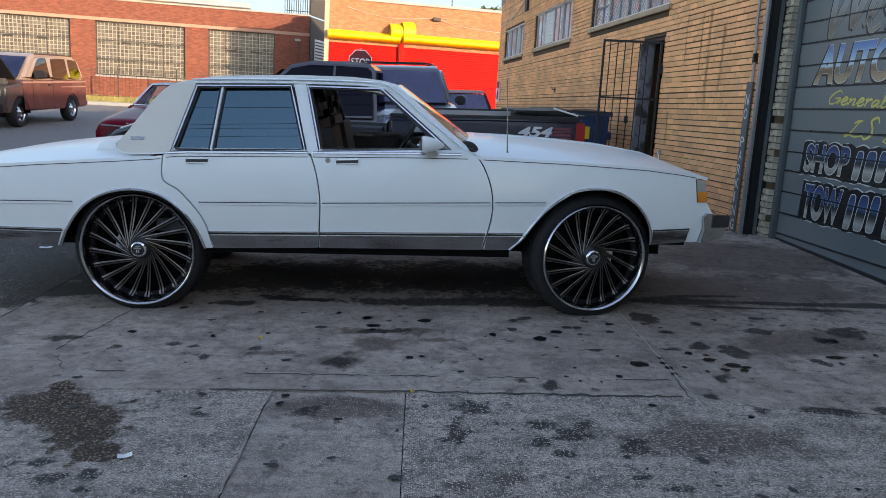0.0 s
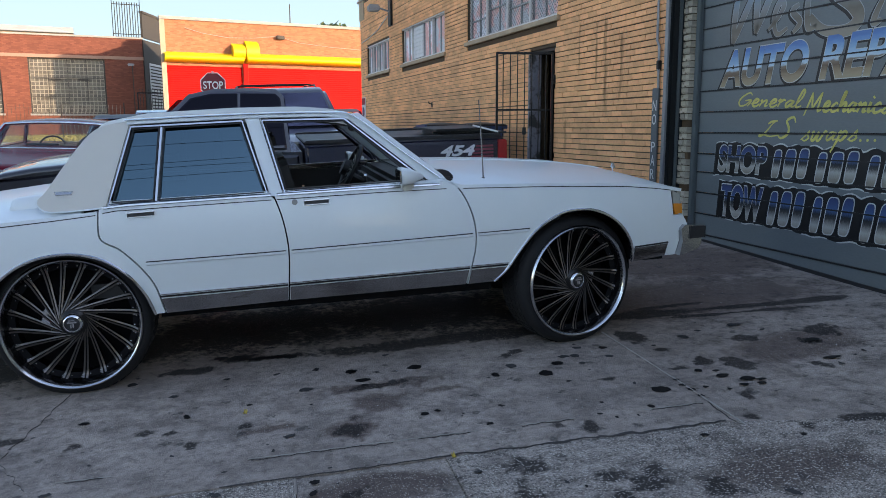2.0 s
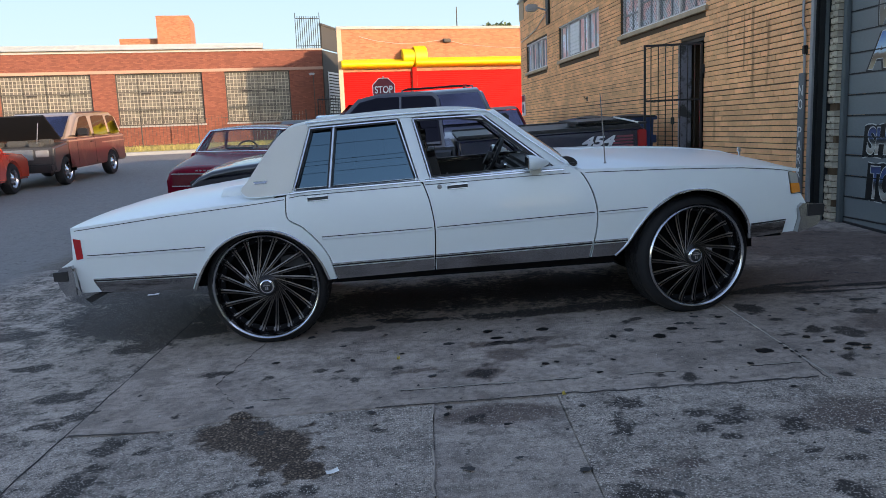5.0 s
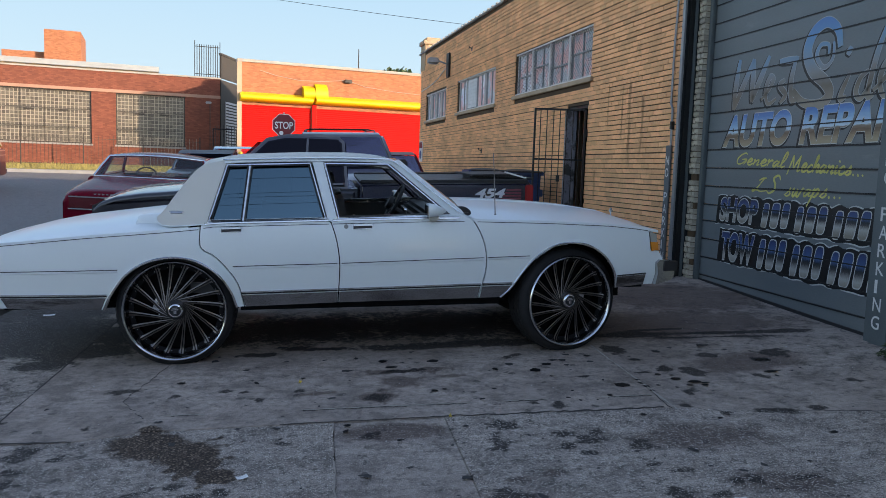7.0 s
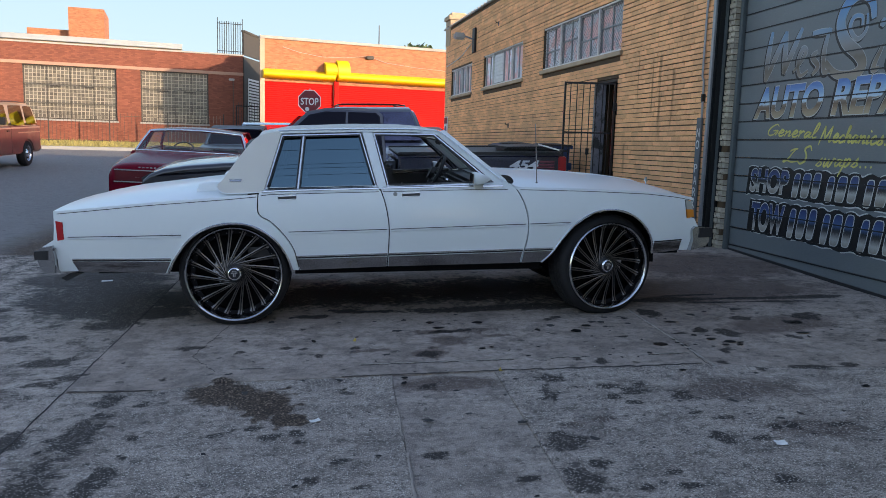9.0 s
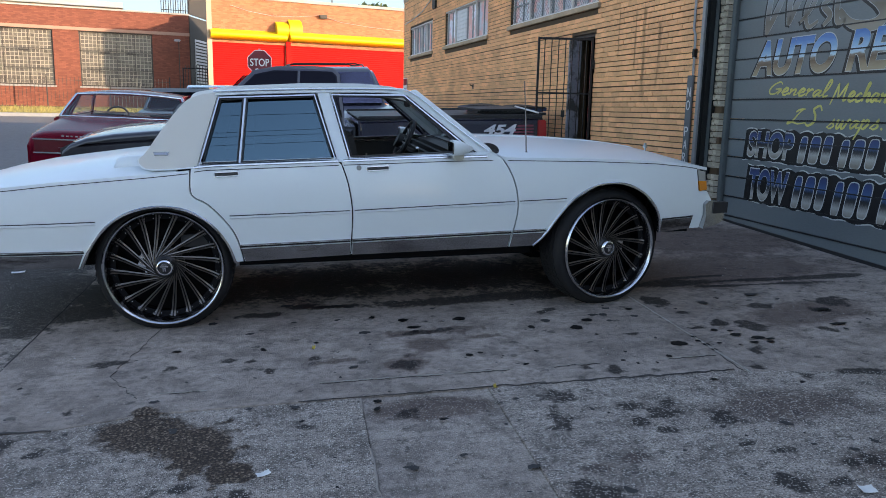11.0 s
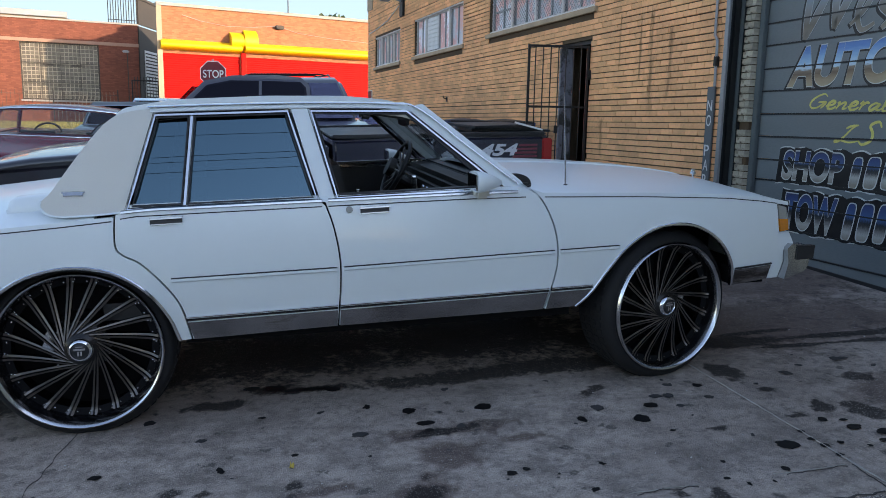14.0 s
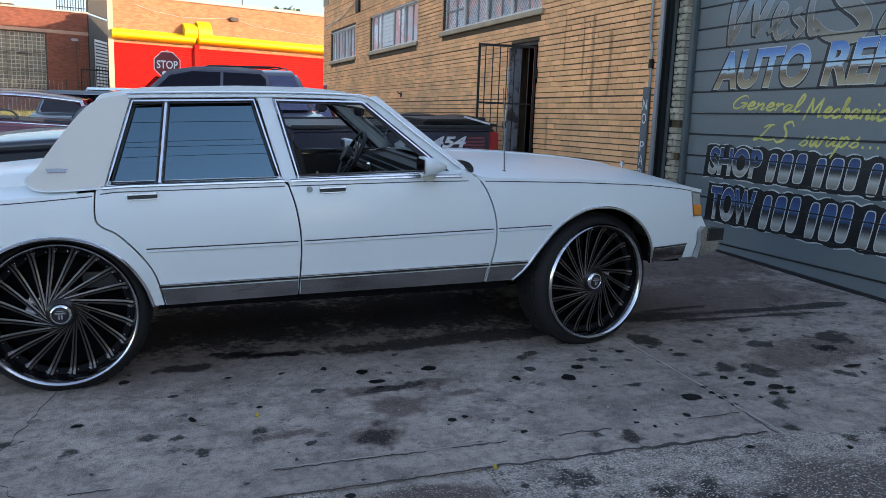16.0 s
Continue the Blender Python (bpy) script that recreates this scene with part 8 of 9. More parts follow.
for x in (-0.40, 0.0, 0.40):
    part("rib", boxes((x - 0.025, x + 0.025, -0.425, -0.401, 0.42, bin_top - 0.11), bevel=0.006), M_PLASTIC_BLUE, skip)
part("label_plate", boxes((0.12, 0.30, -0.410, -0.4015, 0.72, 0.90)), M_YELLOW, skip, "yellow label plate")
for side in (-1, 1):
    a, b = sorted((side * 0.585, side * 0.66))
    part("lift_pocket", boxes((a, b, -0.25, 0.25, bin_top - 0.45, bin_top - 0.33), bevel=0.01), M_PLASTIC_BLUE, skip)
    for y in (-0.22, 0.34):
        part("castor", tube([(side * 0.45 - 0.02, y, 0.07), (side * 0.45 + 0.02, y, 0.07)], 0.07, 14), M_TYRE, skip)

# ---- unseen behind the viewer: an added closing wall, and added poles for the cables mirrored in the glass ----
rear = thing("unseen_block", Matrix.Identity(4), "unseen plain grey wall added behind the viewer", "building")
part("wall", boxes((-60, 5, -41, -40, -3, 7.0)), M_PLASTER, rear)
part("roof", boxes((-60, 5, -60, -41, 6.5, 6.6)), M_ASPHALT, rear)
for px, py in ((-25.2, -6.8), (5.0, -6.1)):
    pole = thing("utility_pole", Matrix.Translation((px, py, ground_z(px, py))), "tarred wooden utility pole carrying cables", "pole")
    part("shaft", tube([(0, 0, -0.2), (0, 0, 8.6)], [0.16, 0.11], 12), M_GRID, pole)
    part("crossarm", boxes((-0.06, 0.06, -0.9, 0.9, 7.75, 7.88)), M_GRID, pole)
for k, (lift, sag) in enumerate(((-0.55, 1.9), (-0.42, 1.6), (-0.34, 2.2), (0.30, 1.7))):
    pts = [(-25.2 + 30.2 * t, -6.8 + 0.7 * t + 0.25 * k, 7.25 + lift * (1 - 0.4 * t) - sag * t * (1 - t)) for t in np.linspace(0, 1, 32)]
    lone("power_cable", tube(pts, 0.007, 5), M_BLACK, "black overhead cable strung across the yard", "cable", "overhead cables")
a, b = Vector((4.45, 12.9, 4.98)), Vector((-9.55, 21.5, 7.95))
pts = [a.lerp(b, t) - Vector((0, 0, 0.5 * t * (1 - t))) for t in np.linspace(0, 1, 14)]
lone("power_cable", tube(pts, 0.006, 5), M_BLACK, "thin black cable running to a brick roof", "cable", "overhead cables")

# ---- garage front: posts, tracks, lettering ----
part("door_track", boxes((-0.05, -0.004, 2.815, 2.885, -0.1, 3.9), bevel=0.006), M_POST, garage, "grey-green door track")
part("jamb_post", boxes((-0.262, -0.05, 3.036, 3.075, -0.1, 4.9), bevel=0.006), M_DARKMETAL, garage, "dark steel corner post")
part("jamb_rib", boxes((-0.225, -0.205, 3.012, 3.036, -0.1, 4.9), bevel=0.004), M_DARKMETAL, garage)
part("jamb_rib", boxes((-0.155, -0.118, 3.020, 3.036, -0.1, 4.9), bevel=0.004), M_POST, garage)
part("jamb_edge", boxes((-0.29, -0.262, 3.02, 3.08, -0.1, 4.9), bevel=0.004), M_GALV, garage, "grey steel edge strip")
part("post", boxes((-0.13, 0.10, -0.37, -0.03, -0.25, 4.9), bevel=0.008), M_POST, garage, "grey-green steel door post")
part("post_edge", boxes((-0.15, -0.132, -0.30, -0.12, -0.15, 3.9), bevel=0.004), M_POST, garage)
part("latch", boxes((-0.17, -0.13, -0.24, -0.12, 1.87, 1.95), bevel=0.006), M_BLACK, garage, "black door latch")

FACE = Matrix(((0, 0, -1, 0), (-1, 0, 0, 0), (0, 1, 0, 0), (0, 0, 0, 1)))


def sign_words(text, y_left, y_right, z0, z1, material, parent, out=0.003, shear=0.0, stroke=0.0, label="", space=1.0):
    """Painted words that fill this stretch of the door."""
    ob = words(text, 1.0, 0.0004, material, Matrix(), parent, "lettering", label, shear, stroke, space)
    co = np.array([v.co for v in ob.data.vertices])
    lo, hi = co.min(0), co.max(0)
    sx, sy = (y_left - y_right) / (hi[0] - lo[0]), (z1 - z0) / (hi[1] - lo[1])
    ob.matrix_local = Matrix.Translation((-out, y_left, z0)) @ FACE @ Matrix.Diagonal((sx, sy, 1, 1)) @ Matrix.Translation((-lo[0], -lo[1], 0))
    return ob


def band_paint(name, z0, z1, colours, rough=0.35):
    """Airbrushed paint that runs through these colours from z0 up to z1."""
    m = mat(name, (0.5, 0.5, 0.5), rough, 0, 0.05, 5, 60, 0.0)
    n, link = m.node_tree.nodes, m.node_tree.links.new
    geo, sep, rng_, ramp = n.new("ShaderNodeNewGeometry"), n.new("ShaderNodeSeparateXYZ"), n.new("ShaderNodeMapRange"), n.new("ShaderNodeValToRGB")
    link(geo.outputs["Position"], sep.inputs[0])
    nz = n.new("ShaderNodeTexNoise")
    nz.inputs["Scale"].default_value = 14
    wob = n.new("ShaderNodeMath")
    wob.operation = "MULTIPLY_ADD"
    wob.inputs[1].default_value = 0.05
    link(nz.outputs[0], wob.inputs[0])
    link(sep.outputs[2], wob.inputs[2])
    rng_.inputs[1].default_value, rng_.inputs[2].default_value = z0 + 0.025, z1 + 0.025
    link(wob.outputs[0], rng_.inputs[0])
    link(rng_.outputs[0], ramp.inputs[0])
    els = ramp.color_ramp.elements
    els[0].position, els[0].color = colours[0][0], (*colours[0][1], 1)
    els[1].position, els[1].color = colours[-1][0], (*colours[-1][1], 1)
    for p, c in colours[1:-1]:
        els.new(p).color = (*c, 1)
    link(ramp.outputs[0], n["Principled BSDF"].inputs["Base Color"])
    return m


BLUE, PALE, SAND, BROWN, DEEP = (0.07, 0.20, 0.46), (0.40, 0.55, 0.64), (0.38, 0.33, 0.22), (0.13, 0.085, 0.055), (0.03, 0.055, 0.15)
M_AIR_A = band_paint("airbrushed blue over sand", 1.80, 2.20, [(0.0, SAND), (0.22, (0.27, 0.21, 0.13)), (0.36, BROWN), (0.43, (0.20, 0.16, 0.12)), (0.47, PALE), (0.62, (0.24, 0.42, 0.58)), (0.85, BLUE), (1.0, (0.05, 0.13, 0.34))])
M_AIR_W = band_paint("airbrushed pale blue script", 2.20, 3.0, [(0.0, (0.25, 0.225, 0.175)), (0.2, (0.13, 0.11, 0.085)), (0.38, (0.20, 0.21, 0.21)), (0.6, (0.15, 0.26, 0.36)), (0.8, (0.08, 0.24, 0.44)), (1.0, (0.05, 0.17, 0.42))])
M_AIR_S = band_paint("airbrushed chrome numerals", 1.01, 1.27, [(0.0, (0.22, 0.20, 0.16)), (0.25, (0.36, 0.36, 0.33)), (0.42, (0.05, 0.05, 0.05)), (0.5, (0.02, 0.025, 0.03)), (0.62, (0.04, 0.09, 0.20)), (0.85, DEEP), (1.0, (0.02, 0.03, 0.06))])
M_AIR_T = band_paint("airbrushed chrome numerals low", 0.55, 0.90, [(0.0, (0.22, 0.20, 0.16)), (0.2, (0.36, 0.36, 0.33)), (0.4, (0.05, 0.05, 0.05)), (0.48, (0.02, 0.025, 0.03)), (0.6, (0.04, 0.10, 0.22)), (0.85, DEEP), (1.0, (0.03, 0.04, 0.08))])
M_OUTLINE = mat("black airbrush outline", (0.008, 0.008, 0.009), 0.4, 0, 0.2, 6, 60, 0.0)
M_GLEAM = mat("pale airbrush edge", (0.44, 0.46, 0.44), 0.4, 0, 0.1, 6, 60, 0.0)
M_GLEAM_DIM = mat("faded pale airbrush edge", (0.30, 0.33, 0.34), 0.4, 0, 0.25, 6, 60, 0.0)
M_YELLOWPAINT = mat("yellow script paint", (0.52, 0.48, 0.13), 0.5, 0, 0.25, 8, 60, 0.0)

for word, y_left, y_right in (("AUTO", 2.50, 1.30), ("REPAIR", 1.165, -0.15)):
    sign_words(word, y_left + 0.045, y_right - 0.01, 1.80, 2.185, M_OUTLINE, garage_door, 0.002, 0.24, 0.055, "black outline of painted letters")
    sign_words(word, y_left + 0.008, y_right - 0.008, 1.822, 2.188, M_GLEAM, garage_door, 0.0029, 0.24, 0.044, "pale edge of painted letters")
    sign_words(word, y_left, y_right, 1.83, 2.18, M_AIR_A, garage_door, 0.0036, 0.24, 0.034, "airbrushed blue and sand lettering")


def brush(points, width, material, label="", out=0.003):
    """A flat painted stroke on the door, along (y, z) points."""
    bm = bmesh.new()
    pts = [Vector(p) for p in points]
    rows = []
    for i, p in enumerate(pts):
        d = (pts[min(i + 1, len(pts) - 1)] - pts[max(i - 1, 0)]).normalized()
        w = width * (0.5 + 0.5 * math.sin(math.pi * (i + 0.5) / len(pts)))
        n = Vector((-d.y, d.x)) * w / 2
        rows.append([bm.verts.new((-out, *(p - n))), bm.verts.new((-out, *(p + n)))])
    for a, b in zip(rows, rows[1:]):
        bm.faces.new((a[0], a[1], b[1], b[0]))
    bm.normal_update()
    if sum(f.normal.x for f in bm.faces) > 0:
        bmesh.ops.reverse_faces(bm, faces=bm.faces[:])
    return part("brush_stroke", bm, material, garage_door, label)


def numerals(word, word_end, count, y_left, y_right, z0, z1, drop, paint, gaps):
    """A painted word followed by a row of plain slanted bars where the numbers stand; the line falls by drop."""
    sign_words(word, y_left + 0.03, word_end - 0.02, z0 - 0.035, z1 + 0.03, M_OUTLINE, garage_door, 0.002, 0.12, 0.06, "black outline of painted letters")
    sign_words(word, y_left + 0.010, word_end - 0.008, z0 - 0.010, z1 + 0.010, M_GLEAM, garage_door, 0.0030, 0.12, 0.048, "pale edge of painted letters")
    sign_words(word, y_left, word_end, z0, z1, paint, garage_door, 0.0040, 0.12, 0.034, "airbrushed chrome lettering")
    fall = lambda y: drop * (y_left - y) / (y_left - y_right)
    top, low, n = [], [], 90
    bm = bmesh.new()
    for i in range(n + 1):
        yy = y_left + 0.05 - (y_left - y_right + 0.02) * i / n
        up = 0.03 * abs(math.sin(yy * 15)) + 0.012 * noise.noise((yy * 9, z1, 1))
        top.append(bm.verts.new((-0.0012, yy, z1 + 0.012 + up - fall(yy))))
        low.append(bm.verts.new((-0.0012, yy + 0.03, z0 - 0.030 + 0.025 * noise.noise((yy * 7, z0, 4)) - fall(yy))))
    for i in range(n):
        bm.faces.new((low[i], top[i], top[i + 1], low[i + 1]))
    edges = [[tuple(v.co.yz) for v in row] for row in (top, low)]
    bm.normal_update()
    if bm.faces[:][0].normal.x > 0:
        bmesh.ops.reverse_faces(bm, faces=bm.faces[:])
    part("letter_shade", bm, M_OUTLINE, garage_door, "black airbrushed shade behind lettering")
    for row in edges:
        for k in range(0, n - 8, 15):
            brush(row[k:k + 12], 0.014, M_GLEAM, "pale brushed outline", 0.0018)
    step = (word_end - 0.05 - y_right) / (count + 0.3 * len(gaps))
    y = word_end - 0.05
    for k in range(count):
        if k in gaps:
            y -= 0.3 * step
        lift = 0.012 * ((k * 7) % 3 - 1) - fall(y)
        for grow, material, out, nm in ((0.030, M_OUTLINE, 0.002, "numeral_outline"), (0.009, M_GLEAM, 0.0030, "numeral_edge"), (0.0, paint, 0.0040, "numeral_bar")):
            w, h = step * (0.27 + 0.05 * (k * 5 % 3)) + grow, (z1 - z0) * 0.48 + grow
            cy, cz = y - step * 0.5, (z0 + z1) / 2 + lift
            pts = []
            for i in range(20):
                a = 2 * math.pi * i / 20
                tall = h * math.copysign(abs(math.sin(a)) ** 0.45, math.sin(a))
                pts.append((-out, cy + w * math.copysign(abs(math.cos(a)) ** 0.5, math.cos(a)) - 0.17 * tall, cz + tall))
            bm = bmesh.new()
            bm.faces.new([bm.verts.new(p) for p in pts])
            bm.normal_update()
            if bm.faces[:][0].normal.x > 0:
                bmesh.ops.reverse_faces(bm, faces=bm.faces[:])
            part(nm, bm, material, garage_door)
        y -= step




numerals("SHOP", 1.74, 10, 2.46, -0.04, 1.005, 1.265, 0.04, M_AIR_S, (3, 6))
numerals("TOW", 1.76, 10, 2.38, -0.03, 0.565, 0.885, 0.02, M_AIR_T, (3, 6))

# the two large script words, brushed stroke by stroke
W_STROKES = ([(2.26, 2.78), (2.31, 2.52), (2.33, 2.24)], [(2.33, 2.24), (2.19, 2.46), (2.0, 2.75)], [(2.0, 2.75), (2.0, 2.52), (2.0, 2.30)], [(2.0, 2.30), (1.88, 2.51), (1.73, 2.75)])
E_STROKE = [(0.25, -0.02), (0.13, 0.07), (0.06, 0.17), (0.12, 0.20), (0.18, 0.07), (0.13, -0.07), (0.0, -0.03)]
ST_STROKES = ([(1.45, 2.48), (1.53, 2.43), (1.43, 2.33), (1.51, 2.25)], [(1.29, 2.69), (1.35, 2.48), (1.33, 2.27), (1.23, 2.28)], [(1.56, 2.67), (1.26, 2.66)])
BIG_S = ([(0.69, 2.69), (0.74, 2.85), (0.89, 2.94), (1.06, 2.88), (1.14, 2.71), (1.05, 2.53), (0.86, 2.39), (0.79, 2.28), (0.90, 2.20), (1.15, 2.23), (1.32, 2.36)], [(0.78, 2.75), (0.78, 2.60), (0.89, 2.53), (1.0, 2.64), (0.96, 2.74), (0.85, 2.73), (0.84, 2.64)])
ID_STROKES = ([(0.54, 2.44), (0.62, 2.30), (0.64, 2.22), (0.57, 2.24)], [(0.55, 2.67), (0.59, 2.60)], [(0.31, 2.44), (0.41, 2.38), (0.45, 2.26), (0.38, 2.21), (0.28, 2.33)], [(0.15, 2.79), (0.24, 2.55), (0.31, 2.23), (0.24, 2.23)])
LETTERS = [(line, 0.075) for line in W_STROKES] + [([(1.58 + y, 2.33 + z) for y, z in E_STROKE], 0.055)] + [(line, 0.06) for line in ST_STROKES] + [(BIG_S[0], 0.12), (BIG_S[1], 0.04)] + [(line, 0.055) for line in ID_STROKES] + [([(0.0 + y, 2.28 + z) for y, z in E_STROKE], 0.055)]
for pts, wide in LETTERS:
    line = curve(pts, 7)
    brush([(y + 0.016, z - 0.014) for y, z in line], wide + 0.03, M_OUTLINE, out=0.0022)
    brush(line, wide + 0.014, M_GLEAM_DIM, "pale stroke edge", 0.0029)
    brush(line, wide, M_AIR_W, "pale blue airbrushed stroke", 0.0036)

# brush-script letters on a unit line: each a few strokes, x to the right and z up
SCRIPT = {}
SCRIPT["G"] = (0.72, [(0.62, 0.82), (0.45, 1.0), (0.16, 0.75), (0.02, 0.35), (0.14, 0.03), (0.40, 0.08), (0.60, 0.42)], [(0.34, 0.42), (0.66, 0.44), (0.54, 0.02)])
SCRIPT["e"] = (0.42, [(0.0, 0.18), (0.25, 0.28), (0.32, 0.45), (0.20, 0.52), (0.08, 0.30), (0.12, 0.04), (0.28, 0.02), (0.42, 0.18)])
SCRIPT["n"] = (0.46, [(0.0, 0.42), (0.09, 0.50), (0.04, 0.0)], [(0.05, 0.20), (0.25, 0.50), (0.33, 0.40), (0.29, 0.04), (0.44, 0.12)])
SCRIPT["r"] = (0.38, [(0.0, 0.40), (0.10, 0.52), (0.06, 0.0)], [(0.07, 0.25), (0.22, 0.50), (0.34, 0.46)])
SCRIPT["a"] = (0.44, [(0.32, 0.45), (0.15, 0.50), (0.02, 0.25), (0.10, 0.02), (0.28, 0.30), (0.34, 0.48), (0.29, 0.08), (0.44, 0.10)])
SCRIPT["l"] = (0.36, [(0.0, 0.10), (0.20, 0.60), (0.24, 1.05), (0.14, 1.10), (0.06, 0.40), (0.10, 0.02), (0.30, 0.12)])
SCRIPT["M"] = (0.86, [(0.0, -0.25), (0.10, 0.50), (0.16, 1.05)], [(0.16, 1.05), (0.24, 0.60), (0.34, 0.15)], [(0.34, 0.15), (0.50, 0.60), (0.66, 1.05)], [(0.66, 1.05), (0.64, 0.50), (0.66, 0.02), (0.82, 0.12)])
SCRIPT["c"] = (0.38, [(0.30, 0.42), (0.20, 0.52), (0.04, 0.28), (0.10, 0.02), (0.28, 0.06), (0.38, 0.20)])
SCRIPT["h"] = (0.44, [(0.0, 0.10), (0.16, 0.90), (0.12, 1.0), (0.06, 0.60), (0.02, 0.0)], [(0.03, 0.20), (0.22, 0.48), (0.31, 0.40), (0.27, 0.05), (0.42, 0.12)])
SCRIPT["i"] = (0.24, [(0.02, 0.30), (0.08, 0.50), (0.06, 0.05), (0.22, 0.12)], [(0.13, 0.70), (0.17, 0.78)])
SCRIPT["s"] = (0.40, [(0.0, 0.05), (0.18, 0.34), (0.26, 0.55), (0.24, 0.34), (0.32, 0.15), (0.18, 0.0), (0.04, 0.08)])
SCRIPT["L"] = (0.74, [(0.50, 1.04), (0.38, 0.78), (0.27, 0.38), (0.16, 0.10), (0.03, 0.02), (0.05, 0.15), (0.24, 0.12), (0.50, 0.0), (0.80, 0.08)], [(0.20, 0.84), (0.34, 0.98), (0.56, 1.02)])
SCRIPT["S"] = (0.74, [(0.56, 0.82), (0.40, 1.15), (0.20, 0.95), (0.38, 0.50), (0.42, 0.10), (0.22, -0.12), (0.04, 0.10)])
SCRIPT["w"] = (0.66, [(0.0, 0.40), (0.08, 0.50), (0.06, 0.10), (0.16, 0.02), (0.30, 0.45), (0.28, 0.10), (0.40, 0.02), (0.54, 0.50), (0.64, 0.44)])
SCRIPT["p"] = (0.44, [(0.0, 0.35), (0.10, 0.50), (0.04, 0.0), (-0.06, -0.60)], [(0.06, 0.20), (0.22, 0.50), (0.34, 0.35), (0.20, 0.02), (0.06, 0.12)])
SCRIPT["."] = (0.26, [(0.08, 0.0), (0.11, 0.03), (0.14, 0.06)])


def brush_script(text, y_left, y_right, z_left, z_right, tall, wide):
    """A line of brushed script between two ends of its base line."""
    total = sum(SCRIPT[ch][0] if ch != " " else 0.55 for ch in text)
    scale, x = (y_left - y_right) / total, 0.0
    for k, ch in enumerate(text):
        if ch == " ":
            x += 0.55
            continue
        for stroke in SCRIPT[ch][1:]:
            pts = []
            for u, v in curve(stroke, 5):
                yy = y_left - (x + u + 0.22 * v) * scale
                pts.append((yy, z_left + (z_right - z_left) * (y_left - yy) / (y_left - y_right) + v * tall * (1.0 + 0.06 * math.sin(k * 2.3))))
            brush(pts, wide * (0.85 + 0.3 * abs(math.sin(k * 1.7))), M_YELLOWPAINT, "yellow brush-script stroke", 0.003 + 0.0002 * (k % 3))
        x += SCRIPT[ch][0]


brush_script("General", 2.21, 1.34, 1.645, 1.605, 0.125, 0.022)
brush_script("Mechanics...", 1.30, 0.25, 1.575, 1.535, 0.150, 0.025)
brush_script("LS", 1.88, 1.40, 1.355, 1.365, 0.135, 0.024)
brush_script("swaps...", 1.33, 0.50, 1.325, 1.335, 0.150, 0.022)

M_OLDWHITE = mat("old white stencil paint", (0.55, 0.56, 0.54), 0.6, 0, 0.15, 8, 60, 0.0)
for k, ch in enumerate("NO PARKING"):
    if ch != " ":
        z = 1.62 - 0.147 * k
        sign_words(ch, -0.135, -0.135 - (0.030 if ch == "I" else 0.085), z, z + 0.11, M_OLDWHITE, garage, 0.1515, 0, 0.006, "white painted letter")
M_PLANK = mat("dark grey plank paint", (0.095, 0.105, 0.112), 0.6, 0, 0.2, 4, 60, 0.2)
plank = thing("sign_plank", WALL @ Matrix.Translation((0, 3.205, 0)), "grey plank painted with white NO PARKING letters", "sign")
part("plank", boxes((-0.035, -0.012, -0.055, 0.055, 0.10, 1.86), bevel=0.003), M_PLANK, plank)
for k, ch in enumerate("NO PARKING"):
    if ch != " ":
        z = 1.62 - 0.147 * k
        sign_words(ch, 0.036, 0.036 - (0.026 if ch == "I" else 0.072), z, z + 0.11, M_OLDWHITE, plank, 0.037, 0, 0.006, "white painted letter")
conduit = lone("conduit", tube([tuple(WALL @ Vector((-0.03, 3.16 + d, z))) for d, z in ((0.0, 1.86), (0.01, 2.3), (0.05, 2.36), (0.05, 3.1), (0.02, 3.6), (0.06, 4.6))], 0.014, 6), M_GALV, "grey cable conduit on a brick wall", "conduit")
box_bm = bmesh.new()
box(box_bm, -0.045, 0.0, -0.022, 0.022, -0.05, 0.05, 0.006)
lone("junction_box", box_bm, M_DARKMETAL, "small dark junction box on a brick wall", "junction box", m=WALL @ Matrix.Translation((-0.002, 3.17, 2.1)))

# ---- weeds at the foot of the post ----
gw = np.random.default_rng(11)
weeds = thing("weed_clump", Matrix.Translation((5.30, -0.80, ground_z(5.3, -0.80))), "green weeds growing at the foot of a post", "weed")
bm = bmesh.new()
for i in range(240):
    a, r, h = gw.random() * 6.28, 0.20 * gw.random() ** 0.6, 0.02 + 0.16 * gw.random()
    p = Vector((0.7 * r * math.cos(a), 1.25 * r * math.sin(a), h * (1.1 - r * 2)))
    d = Vector((math.cos(a + gw.normal() * 0.8), math.sin(a + gw.normal() * 0.8), gw.normal() * 0.4)).normalized()
    s = d.cross(Vector((0, 0, 1))).normalized()
    ln, w = 0.04 + 0.05 * gw.random(), 0.010 + 0.014 * gw.random()
    vs = [bm.verts.new(p), bm.verts.new(p + d * ln * 0.5 + s * w), bm.verts.new(p + d * ln + Vector((0, 0, -0.02))), bm.verts.new(p + d * ln * 0.5 - s * w)]
    bm.faces.new(vs)
part("leaves", bm, M_LEAF, weeds)["kind"] = "stuff"
bm = bmesh.new()
for i in range(40):
    a, r = gw.random() * 6.28, 0.2 * gw.random()
    tube([(0.05 * math.cos(a), 0.08 * math.sin(a), 0), (r * math.cos(a), r * 1.2 * math.sin(a), 0.08 + 0.16 * gw.random())], 0.003, 4, bm)
part("stems", bm, M_LEAF, weeds)["kind"] = "stuff"

